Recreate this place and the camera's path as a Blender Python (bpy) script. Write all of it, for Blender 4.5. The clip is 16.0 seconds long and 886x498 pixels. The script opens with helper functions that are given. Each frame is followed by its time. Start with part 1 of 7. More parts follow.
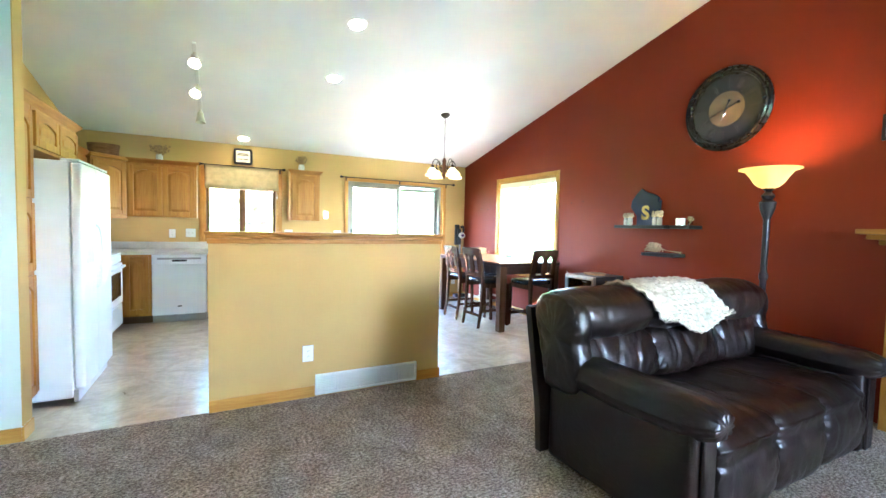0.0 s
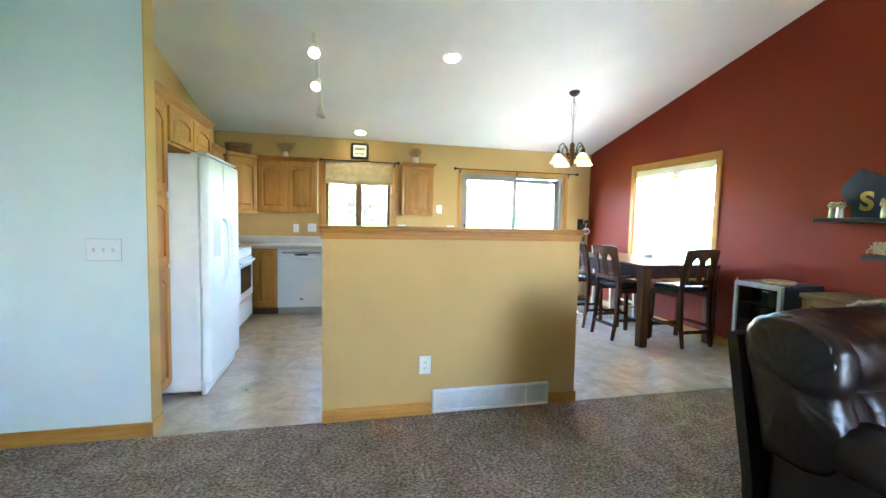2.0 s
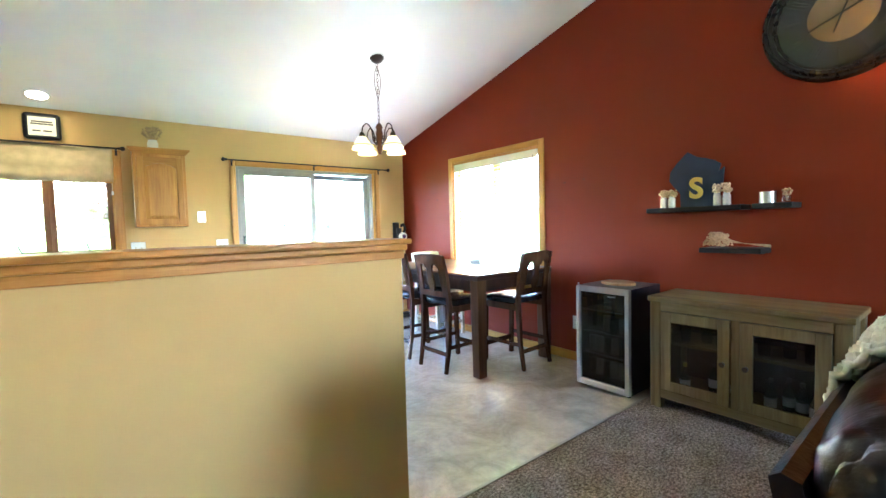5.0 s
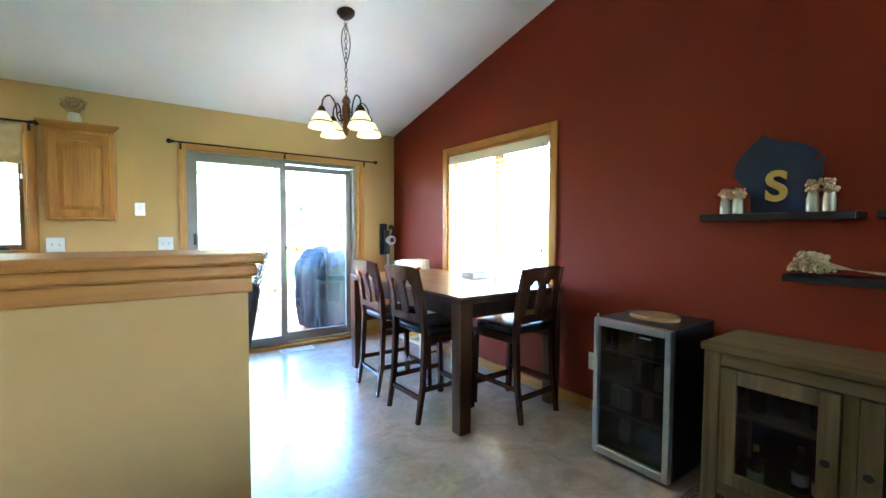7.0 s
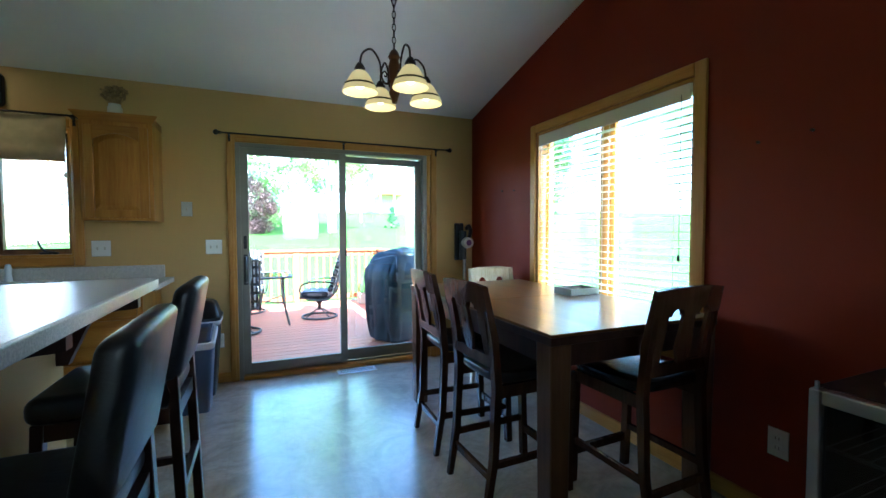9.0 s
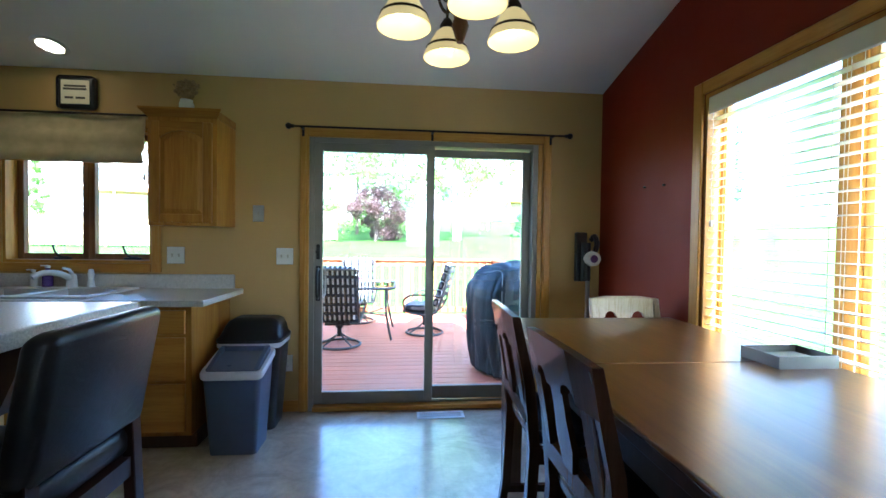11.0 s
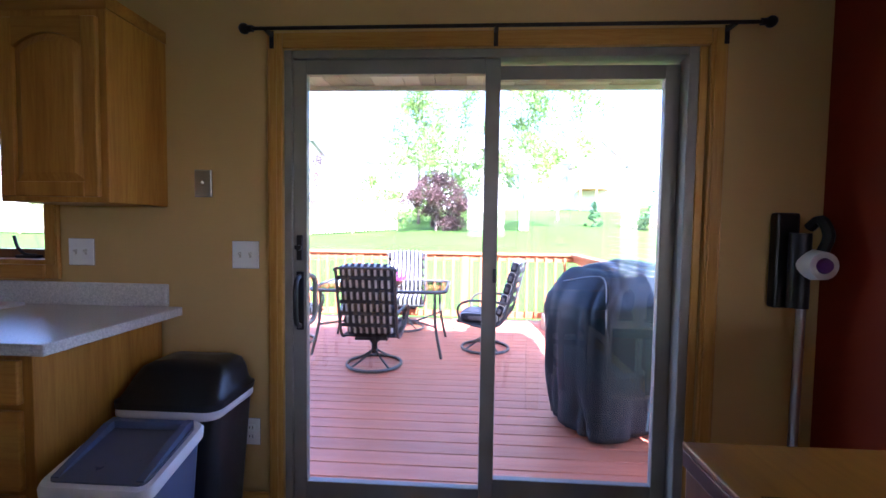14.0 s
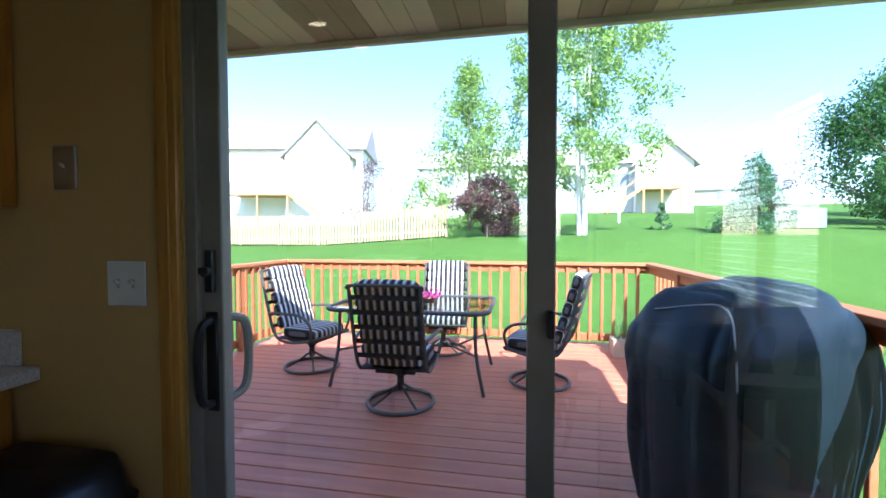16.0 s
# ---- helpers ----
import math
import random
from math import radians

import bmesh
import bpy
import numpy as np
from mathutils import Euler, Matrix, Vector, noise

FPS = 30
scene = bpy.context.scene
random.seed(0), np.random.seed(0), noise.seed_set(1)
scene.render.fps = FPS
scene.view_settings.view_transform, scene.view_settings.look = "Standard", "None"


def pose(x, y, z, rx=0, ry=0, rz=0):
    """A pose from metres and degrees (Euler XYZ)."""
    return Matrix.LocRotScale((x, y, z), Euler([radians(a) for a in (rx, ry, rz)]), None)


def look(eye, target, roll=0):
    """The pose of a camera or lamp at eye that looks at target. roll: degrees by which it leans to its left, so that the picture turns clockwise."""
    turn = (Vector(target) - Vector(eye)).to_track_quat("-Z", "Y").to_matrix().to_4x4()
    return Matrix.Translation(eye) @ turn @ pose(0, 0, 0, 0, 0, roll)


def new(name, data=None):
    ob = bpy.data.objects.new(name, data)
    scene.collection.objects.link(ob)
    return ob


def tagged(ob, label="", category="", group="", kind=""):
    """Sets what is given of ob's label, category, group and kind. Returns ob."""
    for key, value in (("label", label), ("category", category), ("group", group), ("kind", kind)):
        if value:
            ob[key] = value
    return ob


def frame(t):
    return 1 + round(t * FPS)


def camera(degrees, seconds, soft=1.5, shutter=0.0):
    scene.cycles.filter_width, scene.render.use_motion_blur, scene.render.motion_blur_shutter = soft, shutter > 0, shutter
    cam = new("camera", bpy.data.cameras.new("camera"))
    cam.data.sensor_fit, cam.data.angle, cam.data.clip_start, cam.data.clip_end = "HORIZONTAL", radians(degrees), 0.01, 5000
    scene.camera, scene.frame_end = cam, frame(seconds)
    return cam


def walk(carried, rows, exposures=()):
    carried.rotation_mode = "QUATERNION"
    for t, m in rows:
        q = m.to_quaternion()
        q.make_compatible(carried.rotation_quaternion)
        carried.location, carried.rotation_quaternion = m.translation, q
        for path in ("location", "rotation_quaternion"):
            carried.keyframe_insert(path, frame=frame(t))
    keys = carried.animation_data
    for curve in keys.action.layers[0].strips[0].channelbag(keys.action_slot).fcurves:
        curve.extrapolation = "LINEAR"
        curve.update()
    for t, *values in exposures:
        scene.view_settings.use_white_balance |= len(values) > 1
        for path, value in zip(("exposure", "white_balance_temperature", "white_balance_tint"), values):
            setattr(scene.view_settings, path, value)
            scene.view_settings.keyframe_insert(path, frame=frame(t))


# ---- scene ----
# camera and walk: seconds, x, y, z, yaw, pitch, roll
cam = camera(92.79, 16.0)
ROWS = [
    (0.0, -0.0074, -0.011, 1.2996, -27.44, -2.92, -1.33),
    (0.5, -0.039, 0.1019, 1.2893, -21.47, -2.95, -1.37),
    (1.0, -0.0337, 0.2321, 1.2856, -15.61, -3.37, -1.35),
    (1.5, -0.0248, 0.3916, 1.2939, -12.61, -3.69, -1.33),
    (2.0, 0.0236, 0.5445, 1.2806, -13.24, -3.82, -1.26),
    (2.5, 0.0646, 0.7455, 1.2876, -18.09, -3.52, -0.95),
    (3.0, 0.1266, 0.9329, 1.2827, -23.92, -3.43, 0.21),
    (3.5, 0.2669, 1.1418, 1.2843, -28.74, -3.34, 1.07),
    (4.0, 0.4222, 1.3295, 1.2788, -33.11, -3.05, 1.46),
    (4.5, 0.5617, 1.546, 1.2802, -37.82, -3.03, 1.59),
    (7.0, 1.4645, 2.2632, 1.2856, -35.55, -2.59, -0.25),
    (7.5, 1.6475, 2.4407, 1.2856, -31.87, -2.05, -0.16),
    (8.0, 1.7861, 2.5891, 1.2811, -28.14, -2.03, 0.02),
    (8.5, 1.9137, 2.7712, 1.2723, -25.35, -2.11, 0.06),
    (9.0, 2.0334, 2.9652, 1.2696, -22.97, -2.32, 0.15),
    (9.5, 2.1645, 3.1362, 1.2703, -18.79, -2.19, 0.12),
    (12.0, 2.6348, 4.1947, 1.2968, 0.91, -1.2, -1.67),
    (12.5, 2.6462, 4.4157, 1.2852, 2.27, -1.44, -1.83),
    (13.0, 2.6162, 4.6641, 1.2801, 2.46, -1.63, -1.65),
    (13.5, 2.6131, 4.9099, 1.2693, 3.25, -2.3, -1.15),
    (14.0, 2.6185, 5.1444, 1.2763, 3.36, -2.73, -0.83),
    (14.5, 2.6102, 5.3965, 1.2727, 3.27, -2.73, -0.54),
    (15.0, 2.6191, 5.6411, 1.2819, 4.28, -2.62, -0.46),
    (15.5, 2.6582, 5.8264, 1.2802, 7.27, -2.12, -0.0),
    (16.0, 2.6714, 6.0001, 1.2774, 10.58, -1.93, 0.07),
]
# the clip's camera closes its iris as the garden door fills the view
EXPOSURES = [(0.0, 6.65, 4930, 9), (1.0, 6.5, 4930, 9), (2.5, 6.08, 4930, 10), (4.5, 6.25, 4950, 10), (7.0, 5.48, 4830, 9), (8.5, 3.95, 4700, 4), (9.5, 3.58, 4580, 2), (12.0, 3.85, 5000, 18), (13.5, 3.55, 5130, 33), (14.5, 2.88, 5080, 38), (15.5, 2.15, 5100, 25), (16.0, 1.9, 5100, 14)]
walk(cam, [(t, pose(x, y, z, 90 + pitch, roll, yaw)) for t, x, y, z, yaw, pitch, roll in ROWS], EXPOSURES)

# world, sun and large lights
SUN_AZ, SUN_EL = radians(156), radians(40)      # azimuth clockwise from +y
world = bpy.data.worlds.new("sky")
scene.world = world
world.use_nodes = True
wn = world.node_tree
bg = wn.nodes["Background"]
sky = wn.nodes.new("ShaderNodeTexSky")
sky.sky_type, sky.sun_disc = "NISHITA", False
sky.sun_elevation, sky.sun_rotation = SUN_EL, SUN_AZ
wn.links.new(sky.outputs[0], bg.inputs[0])
bg.inputs[1].default_value = 0.15
sun = new("sun", bpy.data.lights.new("sun", "SUN"))
sun.data.energy, sun.data.angle, sun.data.color = 5.0, radians(0.55), (1.0, 0.95, 0.87)
to_sun = Vector((math.sin(SUN_AZ) * math.cos(SUN_EL), math.cos(SUN_AZ) * math.cos(SUN_EL), math.sin(SUN_EL)))
sun.matrix_world = look(to_sun * 60, (0, 0, 0))


def window_lamp(name, place, target, w, h, watts, color):
    lamp = new(name, bpy.data.lights.new(name, "AREA"))
    lamp.data.shape, lamp.data.size, lamp.data.size_y = "RECTANGLE", w, h
    lamp.data.energy, lamp.data.color = watts, color
    lamp.matrix_world = look(place, target)
    return lamp


# daylight in the opening of the living room's front window, behind the walker
window_lamp("front_window_daylight", (3.15, -3.62, 1.65), (3.15, 0, 1.55), 1.0, 1.05, 0.8, (0.80, 0.92, 1.0))

# materials
def node(nt, kind, **values):
    n = nt.nodes.new("ShaderNode" + kind)
    for k, v in values.items():
        n.inputs[k.replace("_", " ")].default_value = v
    return n


def base_mat(name, rough=0.5, metal=0.0, spec=0.5):
    m = bpy.data.materials.new(name)
    m.use_nodes = True
    nt = m.node_tree
    b = nt.nodes["Principled BSDF"]
    b.inputs["Roughness"].default_value, b.inputs["Metallic"].default_value = rough, metal
    b.inputs["Specular IOR Level"].default_value = spec
    return m, nt, b


def ramp(nt, fac, stops):
    r = nt.nodes.new("ShaderNodeValToRGB")
    while len(r.color_ramp.elements) < len(stops):
        r.color_ramp.elements.new(0.5)
    for e, (p, c) in zip(r.color_ramp.elements, stops):
        e.position, e.color = p, (*c, 1)
    nt.links.new(fac, r.inputs[0])
    return r.outputs[0]


def coords(nt, scale=(1, 1, 1), which="Object"):
    tc = nt.nodes.new("ShaderNodeTexCoord")
    mp = nt.nodes.new("ShaderNodeMapping")
    mp.inputs["Scale"].default_value = scale
    nt.links.new(tc.outputs[which], mp.inputs[0])
    return mp.outputs[0]


def noise_tex(nt, vec, scale, detail=4.0, rough=0.5, distortion=0.0):
    n = node(nt, "TexNoise", Scale=scale, Detail=detail, Roughness=rough, Distortion=distortion)
    nt.links.new(vec, n.inputs["Vector"])
    return n.outputs["Fac"]


def bump(nt, b, height, strength, distance=0.01):
    n = node(nt, "Bump", Strength=strength, Distance=distance)
    nt.links.new(height, n.inputs["Height"])
    nt.links.new(n.outputs[0], b.inputs["Normal"])


def mixcol(nt, fac, a, b, mode="MIX"):
    n = nt.nodes.new("ShaderNodeMix")
    n.data_type, n.blend_type = "RGBA", mode
    for sock, v in ((n.inputs[0], fac), (n.inputs[6], a), (n.inputs[7], b)):
        if isinstance(v, (int, float)):
            sock.default_value = v
        elif isinstance(v, tuple):
            sock.default_value = (*v, 1)
        else:
            nt.links.new(v, sock)
    return n.outputs[2]


def plain(name, c, rough=0.5, metal=0.0, spec=0.5, vary=0.08, scale=6.0, bumps=0.0, bscale=180.0):
    """A paint, plastic or metal with slight unevenness at two scales."""
    m, nt, b = base_mat(name, rough, metal, spec)
    v = coords(nt)
    f = noise_tex(nt, v, scale, 5)
    lo, hi = tuple(max(0, x * (1 - vary)) for x in c), tuple(min(1, x * (1 + vary)) for x in c)
    nt.links.new(ramp(nt, f, [(0.3, lo), (0.7, hi)]), b.inputs["Base Color"])
    r = nt.nodes.new("ShaderNodeMapRange")
    r.inputs["To Min"].default_value, r.inputs["To Max"].default_value = max(0.02, rough - 0.07), min(1, rough + 0.07)
    nt.links.new(noise_tex(nt, v, scale * 4, 3), r.inputs[0])
    nt.links.new(r.outputs[0], b.inputs["Roughness"])
    if bumps:
        bump(nt, b, noise_tex(nt, v, bscale, 3), bumps, 0.002)
    return m


def wood(name, dark, light, rough=0.4, axis=2, scale=1.0, spread=0.5):
    """Grained, varnished wood; the grain runs along the axis."""
    m, nt, b = base_mat(name, rough, 0, 0.3)
    s = [14.0 * scale] * 3
    s[axis] = 0.9 * scale
    v = coords(nt, tuple(s))
    oi = nt.nodes.new("ShaderNodeObjectInfo")
    off = nt.nodes.new("ShaderNodeVectorMath")
    off.operation = "MULTIPLY_ADD"
    cmb = nt.nodes.new("ShaderNodeCombineXYZ")
    for k in range(3):
        nt.links.new(oi.outputs["Random"], cmb.inputs[k])
    nt.links.new(cmb.outputs[0], off.inputs[0])
    off.inputs[1].default_value = (31, 17, 23)
    nt.links.new(v, off.inputs[2])
    broad = noise_tex(nt, off.outputs[0], 0.55, 3, 0.55, 1.2)
    fine = noise_tex(nt, off.outputs[0], 5.0, 6, 0.7, 0.3)
    mid = tuple((a + c) / 2 for a, c in zip(dark, light))
    col = ramp(nt, broad, [(0.5 - spread / 2, dark), (0.5, mid), (0.5 + spread / 2, light)])
    streak = ramp(nt, fine, [(0.36, (0.72, 0.60, 0.45)), (0.56, (1, 1, 1))])
    col = mixcol(nt, 0.6, col, streak, "MULTIPLY")
    hue = ramp(nt, oi.outputs["Random"], [(0.0, (0.86, 0.86, 0.86)), (1.0, (1, 1, 1))])
    nt.links.new(mixcol(nt, 1.0, col, hue, "MULTIPLY"), b.inputs["Base Color"])
    bump(nt, b, fine, 0.06, 0.002)
    return m


def glow(name, c, strength, base=(0.8, 0.8, 0.8)):
    m, nt, b = base_mat(name, 0.4)
    b.inputs["Base Color"].default_value = (*base, 1)
    b.inputs["Emission Color"].default_value = (*c, 1)
    b.inputs["Emission Strength"].default_value = strength
    return m


def wall_paint(name, c, vary=0.04):
    m = plain(name, c, 0.6, 0, 0.22, vary, 1.3, 0.12, 90.0)
    return m


TAN = wall_paint("tan_wall_paint", (0.54, 0.35, 0.122))
RED = wall_paint("brick_red_wall_paint", (0.205, 0.025, 0.0035))
OFFWHITE = wall_paint("off_white_wall_paint", (0.66, 0.72, 0.71), 0.012)
CEIL = wall_paint("white_ceiling_paint", (0.86, 0.85, 0.82))
OAK = wood("honey_oak", (0.37, 0.146, 0.016), (0.57, 0.28, 0.040), 0.42)
OAK_X = wood("honey_oak_along_x", (0.37, 0.146, 0.016), (0.57, 0.28, 0.040), 0.42, 0)
OAK_Y = wood("honey_oak_along_y", (0.37, 0.146, 0.016), (0.57, 0.28, 0.040), 0.42, 1)
PINE = wood("clear_pine_trim", (0.48, 0.225, 0.032), (0.62, 0.33, 0.062), 0.35, 2)
PINE_X = wood("clear_pine_trim_along_x", (0.48, 0.225, 0.032), (0.62, 0.33, 0.062), 0.35, 0)
PINE_Y = wood("clear_pine_trim_along_y", (0.48, 0.225, 0.032), (0.62, 0.33, 0.062), 0.35, 1)
ESPRESSO = wood("espresso_stained_wood", (0.025, 0.011, 0.007), (0.07, 0.03, 0.017), 0.33)
TABLEWOOD = wood("brown_tabletop_wood", (0.135, 0.055, 0.006), (0.255, 0.118, 0.016), 0.30, 1, 0.6)
TABLEWOOD.node_tree.nodes["Principled BSDF"].inputs["Coat Weight"].default_value = 0.35
TABLEWOOD.node_tree.nodes["Principled BSDF"].inputs["Coat Roughness"].default_value = 0.22
RUSTIC = wood("weathered_grey_brown_wood", (0.115, 0.072, 0.022), (0.27, 0.185, 0.065), 0.6)
RUSTIC_Y = wood("weathered_grey_brown_wood_along_y", (0.115, 0.072, 0.022), (0.27, 0.185, 0.065), 0.6, 1)
CREAMWOOD = wood("cream_painted_wood", (0.62, 0.53, 0.38), (0.75, 0.66, 0.50), 0.4)
WHITE_APPL = plain("white_enamel", (0.76, 0.79, 0.81), 0.38, vary=0.015)
WHITE_PLASTIC = plain("white_plastic", (0.75, 0.74, 0.70), 0.4, vary=0.02)
BLACK = plain("black_plastic", (0.012, 0.012, 0.014), 0.35)
BLACK_GLASS = plain("black_oven_glass", (0.02, 0.02, 0.022), 0.08)
STEEL = plain("brushed_steel", (0.55, 0.55, 0.54), 0.32, 1.0)
ALU = plain("grey_painted_aluminium", (0.245, 0.222, 0.185), 0.45)
BRONZE = plain("oil_rubbed_bronze", (0.045, 0.028, 0.018), 0.4, 0.6)
RODBLACK = plain("black_iron", (0.015, 0.012, 0.011), 0.45, 0.4)
SHELFBLACK = plain("black_shelf_laminate", (0.015, 0.014, 0.014), 0.4)
COUNTER = plain("speckled_grey_laminate", (0.58, 0.55, 0.50), 0.3, vary=0.22, scale=160.0)


def carpet_mat():
    m, nt, b = base_mat("taupe_cut_pile_carpet", 0.95, 0, 0.1)
    v = coords(nt)
    tuft = noise_tex(nt, coords(nt, (1.0, 1.4, 1.0)), 54.0, 4, 0.78)
    patch = noise_tex(nt, v, 6.0, 6, 0.7, 0.6)
    fibre = noise_tex(nt, v, 170.0, 3, 0.7)
    col = ramp(nt, tuft, [(0.37, (0.145, 0.106, 0.081)), (0.5, (0.44, 0.345, 0.272)), (0.62, (0.82, 0.68, 0.56))])
    col = mixcol(nt, 1.0, col, ramp(nt, fibre, [(0.35, (0.55, 0.53, 0.52)), (0.62, (1.15, 1.15, 1.15))]), "MULTIPLY")
    shade = ramp(nt, patch, [(0.32, (0.62, 0.60, 0.58)), (0.66, (1.08, 1.08, 1.08))])
    nt.links.new(mixcol(nt, 1.0, col, shade, "MULTIPLY"), b.inputs["Base Color"])
    bump(nt, b, tuft, 1.0, 0.02)
    return m


def vinyl_mat():
    m, nt, b = base_mat("beige_stone_vinyl", 0.28, 0, 0.7)
    v = coords(nt)
    big = noise_tex(nt, v, 3.4, 6, 0.66, 1.4)
    fine = noise_tex(nt, v, 26.0, 5, 0.6)
    col = ramp(nt, big, [(0.34, (0.44, 0.36, 0.265)), (0.48, (0.57, 0.48, 0.365)), (0.64, (0.72, 0.63, 0.50))])
    tint = ramp(nt, fine, [(0.3, (0.80, 0.79, 0.77)), (0.65, (1, 1, 1))])
    col = mixcol(nt, 0.8, col, tint, "MULTIPLY")
    br = node(nt, "TexBrick", Scale=1.0)
    br.offset = 0.0
    br.inputs["Mortar Size"].default_value = 0.006
    br.inputs["Brick Width"].default_value, br.inputs["Row Height"].default_value = 0.305, 0.305
    br.inputs["Color1"].default_value = br.inputs["Color2"].default_value = (1, 1, 1, 1)
    br.inputs["Mortar"].default_value = (0.95, 0.945, 0.94, 1)
    nt.links.new(v, br.inputs["Vector"])
    nt.links.new(mixcol(nt, 1.0, col, br.outputs["Color"], "MULTIPLY"), b.inputs["Base Color"])
    r = nt.nodes.new("ShaderNodeMapRange")
    r.inputs["To Min"].default_value, r.inputs["To Max"].default_value = 0.22, 0.40
    nt.links.new(big, r.inputs[0])
    nt.links.new(r.outputs[0], b.inputs["Roughness"])
    bump(nt, b, fine, 0.05, 0.003)
    b.inputs["Coat Weight"].default_value, b.inputs["Coat Roughness"].default_value = 0.9, 0.19
    b.inputs["Coat IOR"].default_value = 1.75
    return m


def glass_mat(name, tint=(1, 1, 1), rough=0.0, mirror=0.035):
    """Thin clear pane: see-through, with a weak mirror of its own."""
    m = bpy.data.materials.new(name)
    m.use_nodes = True
    nt = m.node_tree
    nt.nodes.remove(nt.nodes["Principled BSDF"])
    tr = nt.nodes.new("ShaderNodeBsdfTransparent")
    tr.inputs[0].default_value = (*tint, 1)
    gl = nt.nodes.new("ShaderNodeBsdfGlossy")
    gl.inputs["Roughness"].default_value = rough
    lw = node(nt, "LayerWeight", Blend=0.5)
    pw = nt.nodes.new("ShaderNodeMath")
    pw.operation = "POWER"
    pw.inputs[1].default_value = 5.0
    nt.links.new(lw.outputs["Facing"], pw.inputs[0])
    fr = nt.nodes.new("ShaderNodeMath")
    fr.operation = "MULTIPLY_ADD"
    fr.inputs[1].default_value, fr.inputs[2].default_value = 0.6, mirror
    nt.links.new(pw.outputs[0], fr.inputs[0])
    mx = nt.nodes.new("ShaderNodeMixShader")
    nt.links.new(fr.outputs[0], mx.inputs[0])
    nt.links.new(tr.outputs[0], mx.inputs[1])
    nt.links.new(gl.outputs[0], mx.inputs[2])
    nt.links.new(mx.outputs[0], nt.nodes["Material Output"].inputs[0])
    return m


def leather_mat(name, c, rough=0.32, relief=0.55, coat=0.0, crease_lines=0.0):
    m, nt, b = base_mat(name, rough)
    v = coords(nt)
    big = noise_tex(nt, v, 3.5, 5, 0.6)
    cell = node(nt, "TexVoronoi", Scale=260.0)
    nt.links.new(v, cell.inputs["Vector"])
    crease = noise_tex(nt, coords(nt, (1.0, 1.0, 2.2)), 9.0, 6, 0.65, 1.6)
    nt.links.new(ramp(nt, big, [(0.3, tuple(x * 0.7 for x in c)), (0.7, tuple(x * 1.25 for x in c))]), b.inputs["Base Color"])
    h = nt.nodes.new("ShaderNodeMath")
    h.operation = "MULTIPLY_ADD"
    nt.links.new(cell.outputs["Distance"], h.inputs[0])
    h.inputs[1].default_value = 0.06
    nt.links.new(crease, h.inputs[2])
    out = h.outputs[0]
    if crease_lines:
        for scale, w in ((5.0, 1.0), (13.0, 0.5)):
            line = noise_tex(nt, coords(nt, (1.7, 1.0, 0.8)), scale, 2, 0.5, 0.9)
            groove = ramp(nt, line, [(0.455, (1, 1, 1)), (0.5, (0, 0, 0)), (0.545, (1, 1, 1))])
            add = nt.nodes.new("ShaderNodeMath")
            add.operation = "MULTIPLY_ADD"
            nt.links.new(groove, add.inputs[0])
            add.inputs[1].default_value = crease_lines * w
            nt.links.new(out, add.inputs[2])
            out = add.outputs[0]
    bump(nt, b, out, relief, 0.02)
    b.inputs["Coat Weight"].default_value, b.inputs["Coat Roughness"].default_value = coat, 0.14
    return m


CARPET, VINYL = carpet_mat(), vinyl_mat()
GLASS = glass_mat("clear_window_glass", mirror=0.085)
THINGLASS = glass_mat("thin_clear_glass", mirror=0.02)
SMOKED = glass_mat("smoked_glass_pane", (0.40, 0.42, 0.43), mirror=0.05)
LEATHER = leather_mat("dark_brown_leather", (0.0120, 0.0062, 0.0043), 0.33, 0.16, 0.05, 0.14)
BLACKLEATHER = leather_mat("black_bonded_leather", (0.007, 0.0065, 0.0075), 0.40, 0.12)


def deck_mat():
    m, nt, b = base_mat("red_stained_deck_wood", 0.5)
    v = coords(nt, (0.8, 14, 14))
    f = noise_tex(nt, v, 1.0, 6, 0.65, 0.5)
    big = noise_tex(nt, coords(nt), 2.0, 4)
    col = ramp(nt, f, [(0.3, (0.55, 0.170, 0.085)), (0.7, (0.80, 0.285, 0.140))])
    sh = ramp(nt, big, [(0.3, (0.8, 0.8, 0.8)), (0.7, (1, 1, 1))])
    col = mixcol(nt, 1.0, col, sh, "MULTIPLY")
    oi = nt.nodes.new("ShaderNodeObjectInfo")
    hue = ramp(nt, oi.outputs["Random"], [(0.0, (0.82, 0.82, 0.82)), (1.0, (1.05, 1.0, 1.0))])
    nt.links.new(mixcol(nt, 1.0, col, hue, "MULTIPLY"), b.inputs["Base Color"])
    bump(nt, b, f, 0.15, 0.003)
    return m


def grass_mat():
    m, nt, b = base_mat("mown_lawn", 0.9, 0, 0.15)
    v = coords(nt)
    f = noise_tex(nt, v, 30.0, 5, 0.7)
    big = noise_tex(nt, v, 0.35, 5, 0.6)
    col = ramp(nt, f, [(0.3, (0.045, 0.105, 0.016)), (0.7, (0.125, 0.235, 0.038))])
    sh = ramp(nt, big, [(0.3, (0.75, 0.8, 0.6)), (0.7, (1, 1, 1))])
    nt.links.new(mixcol(nt, 1.0, col, sh, "MULTIPLY"), b.inputs["Base Color"])
    bump(nt, b, f, 0.8, 0.04)
    return m


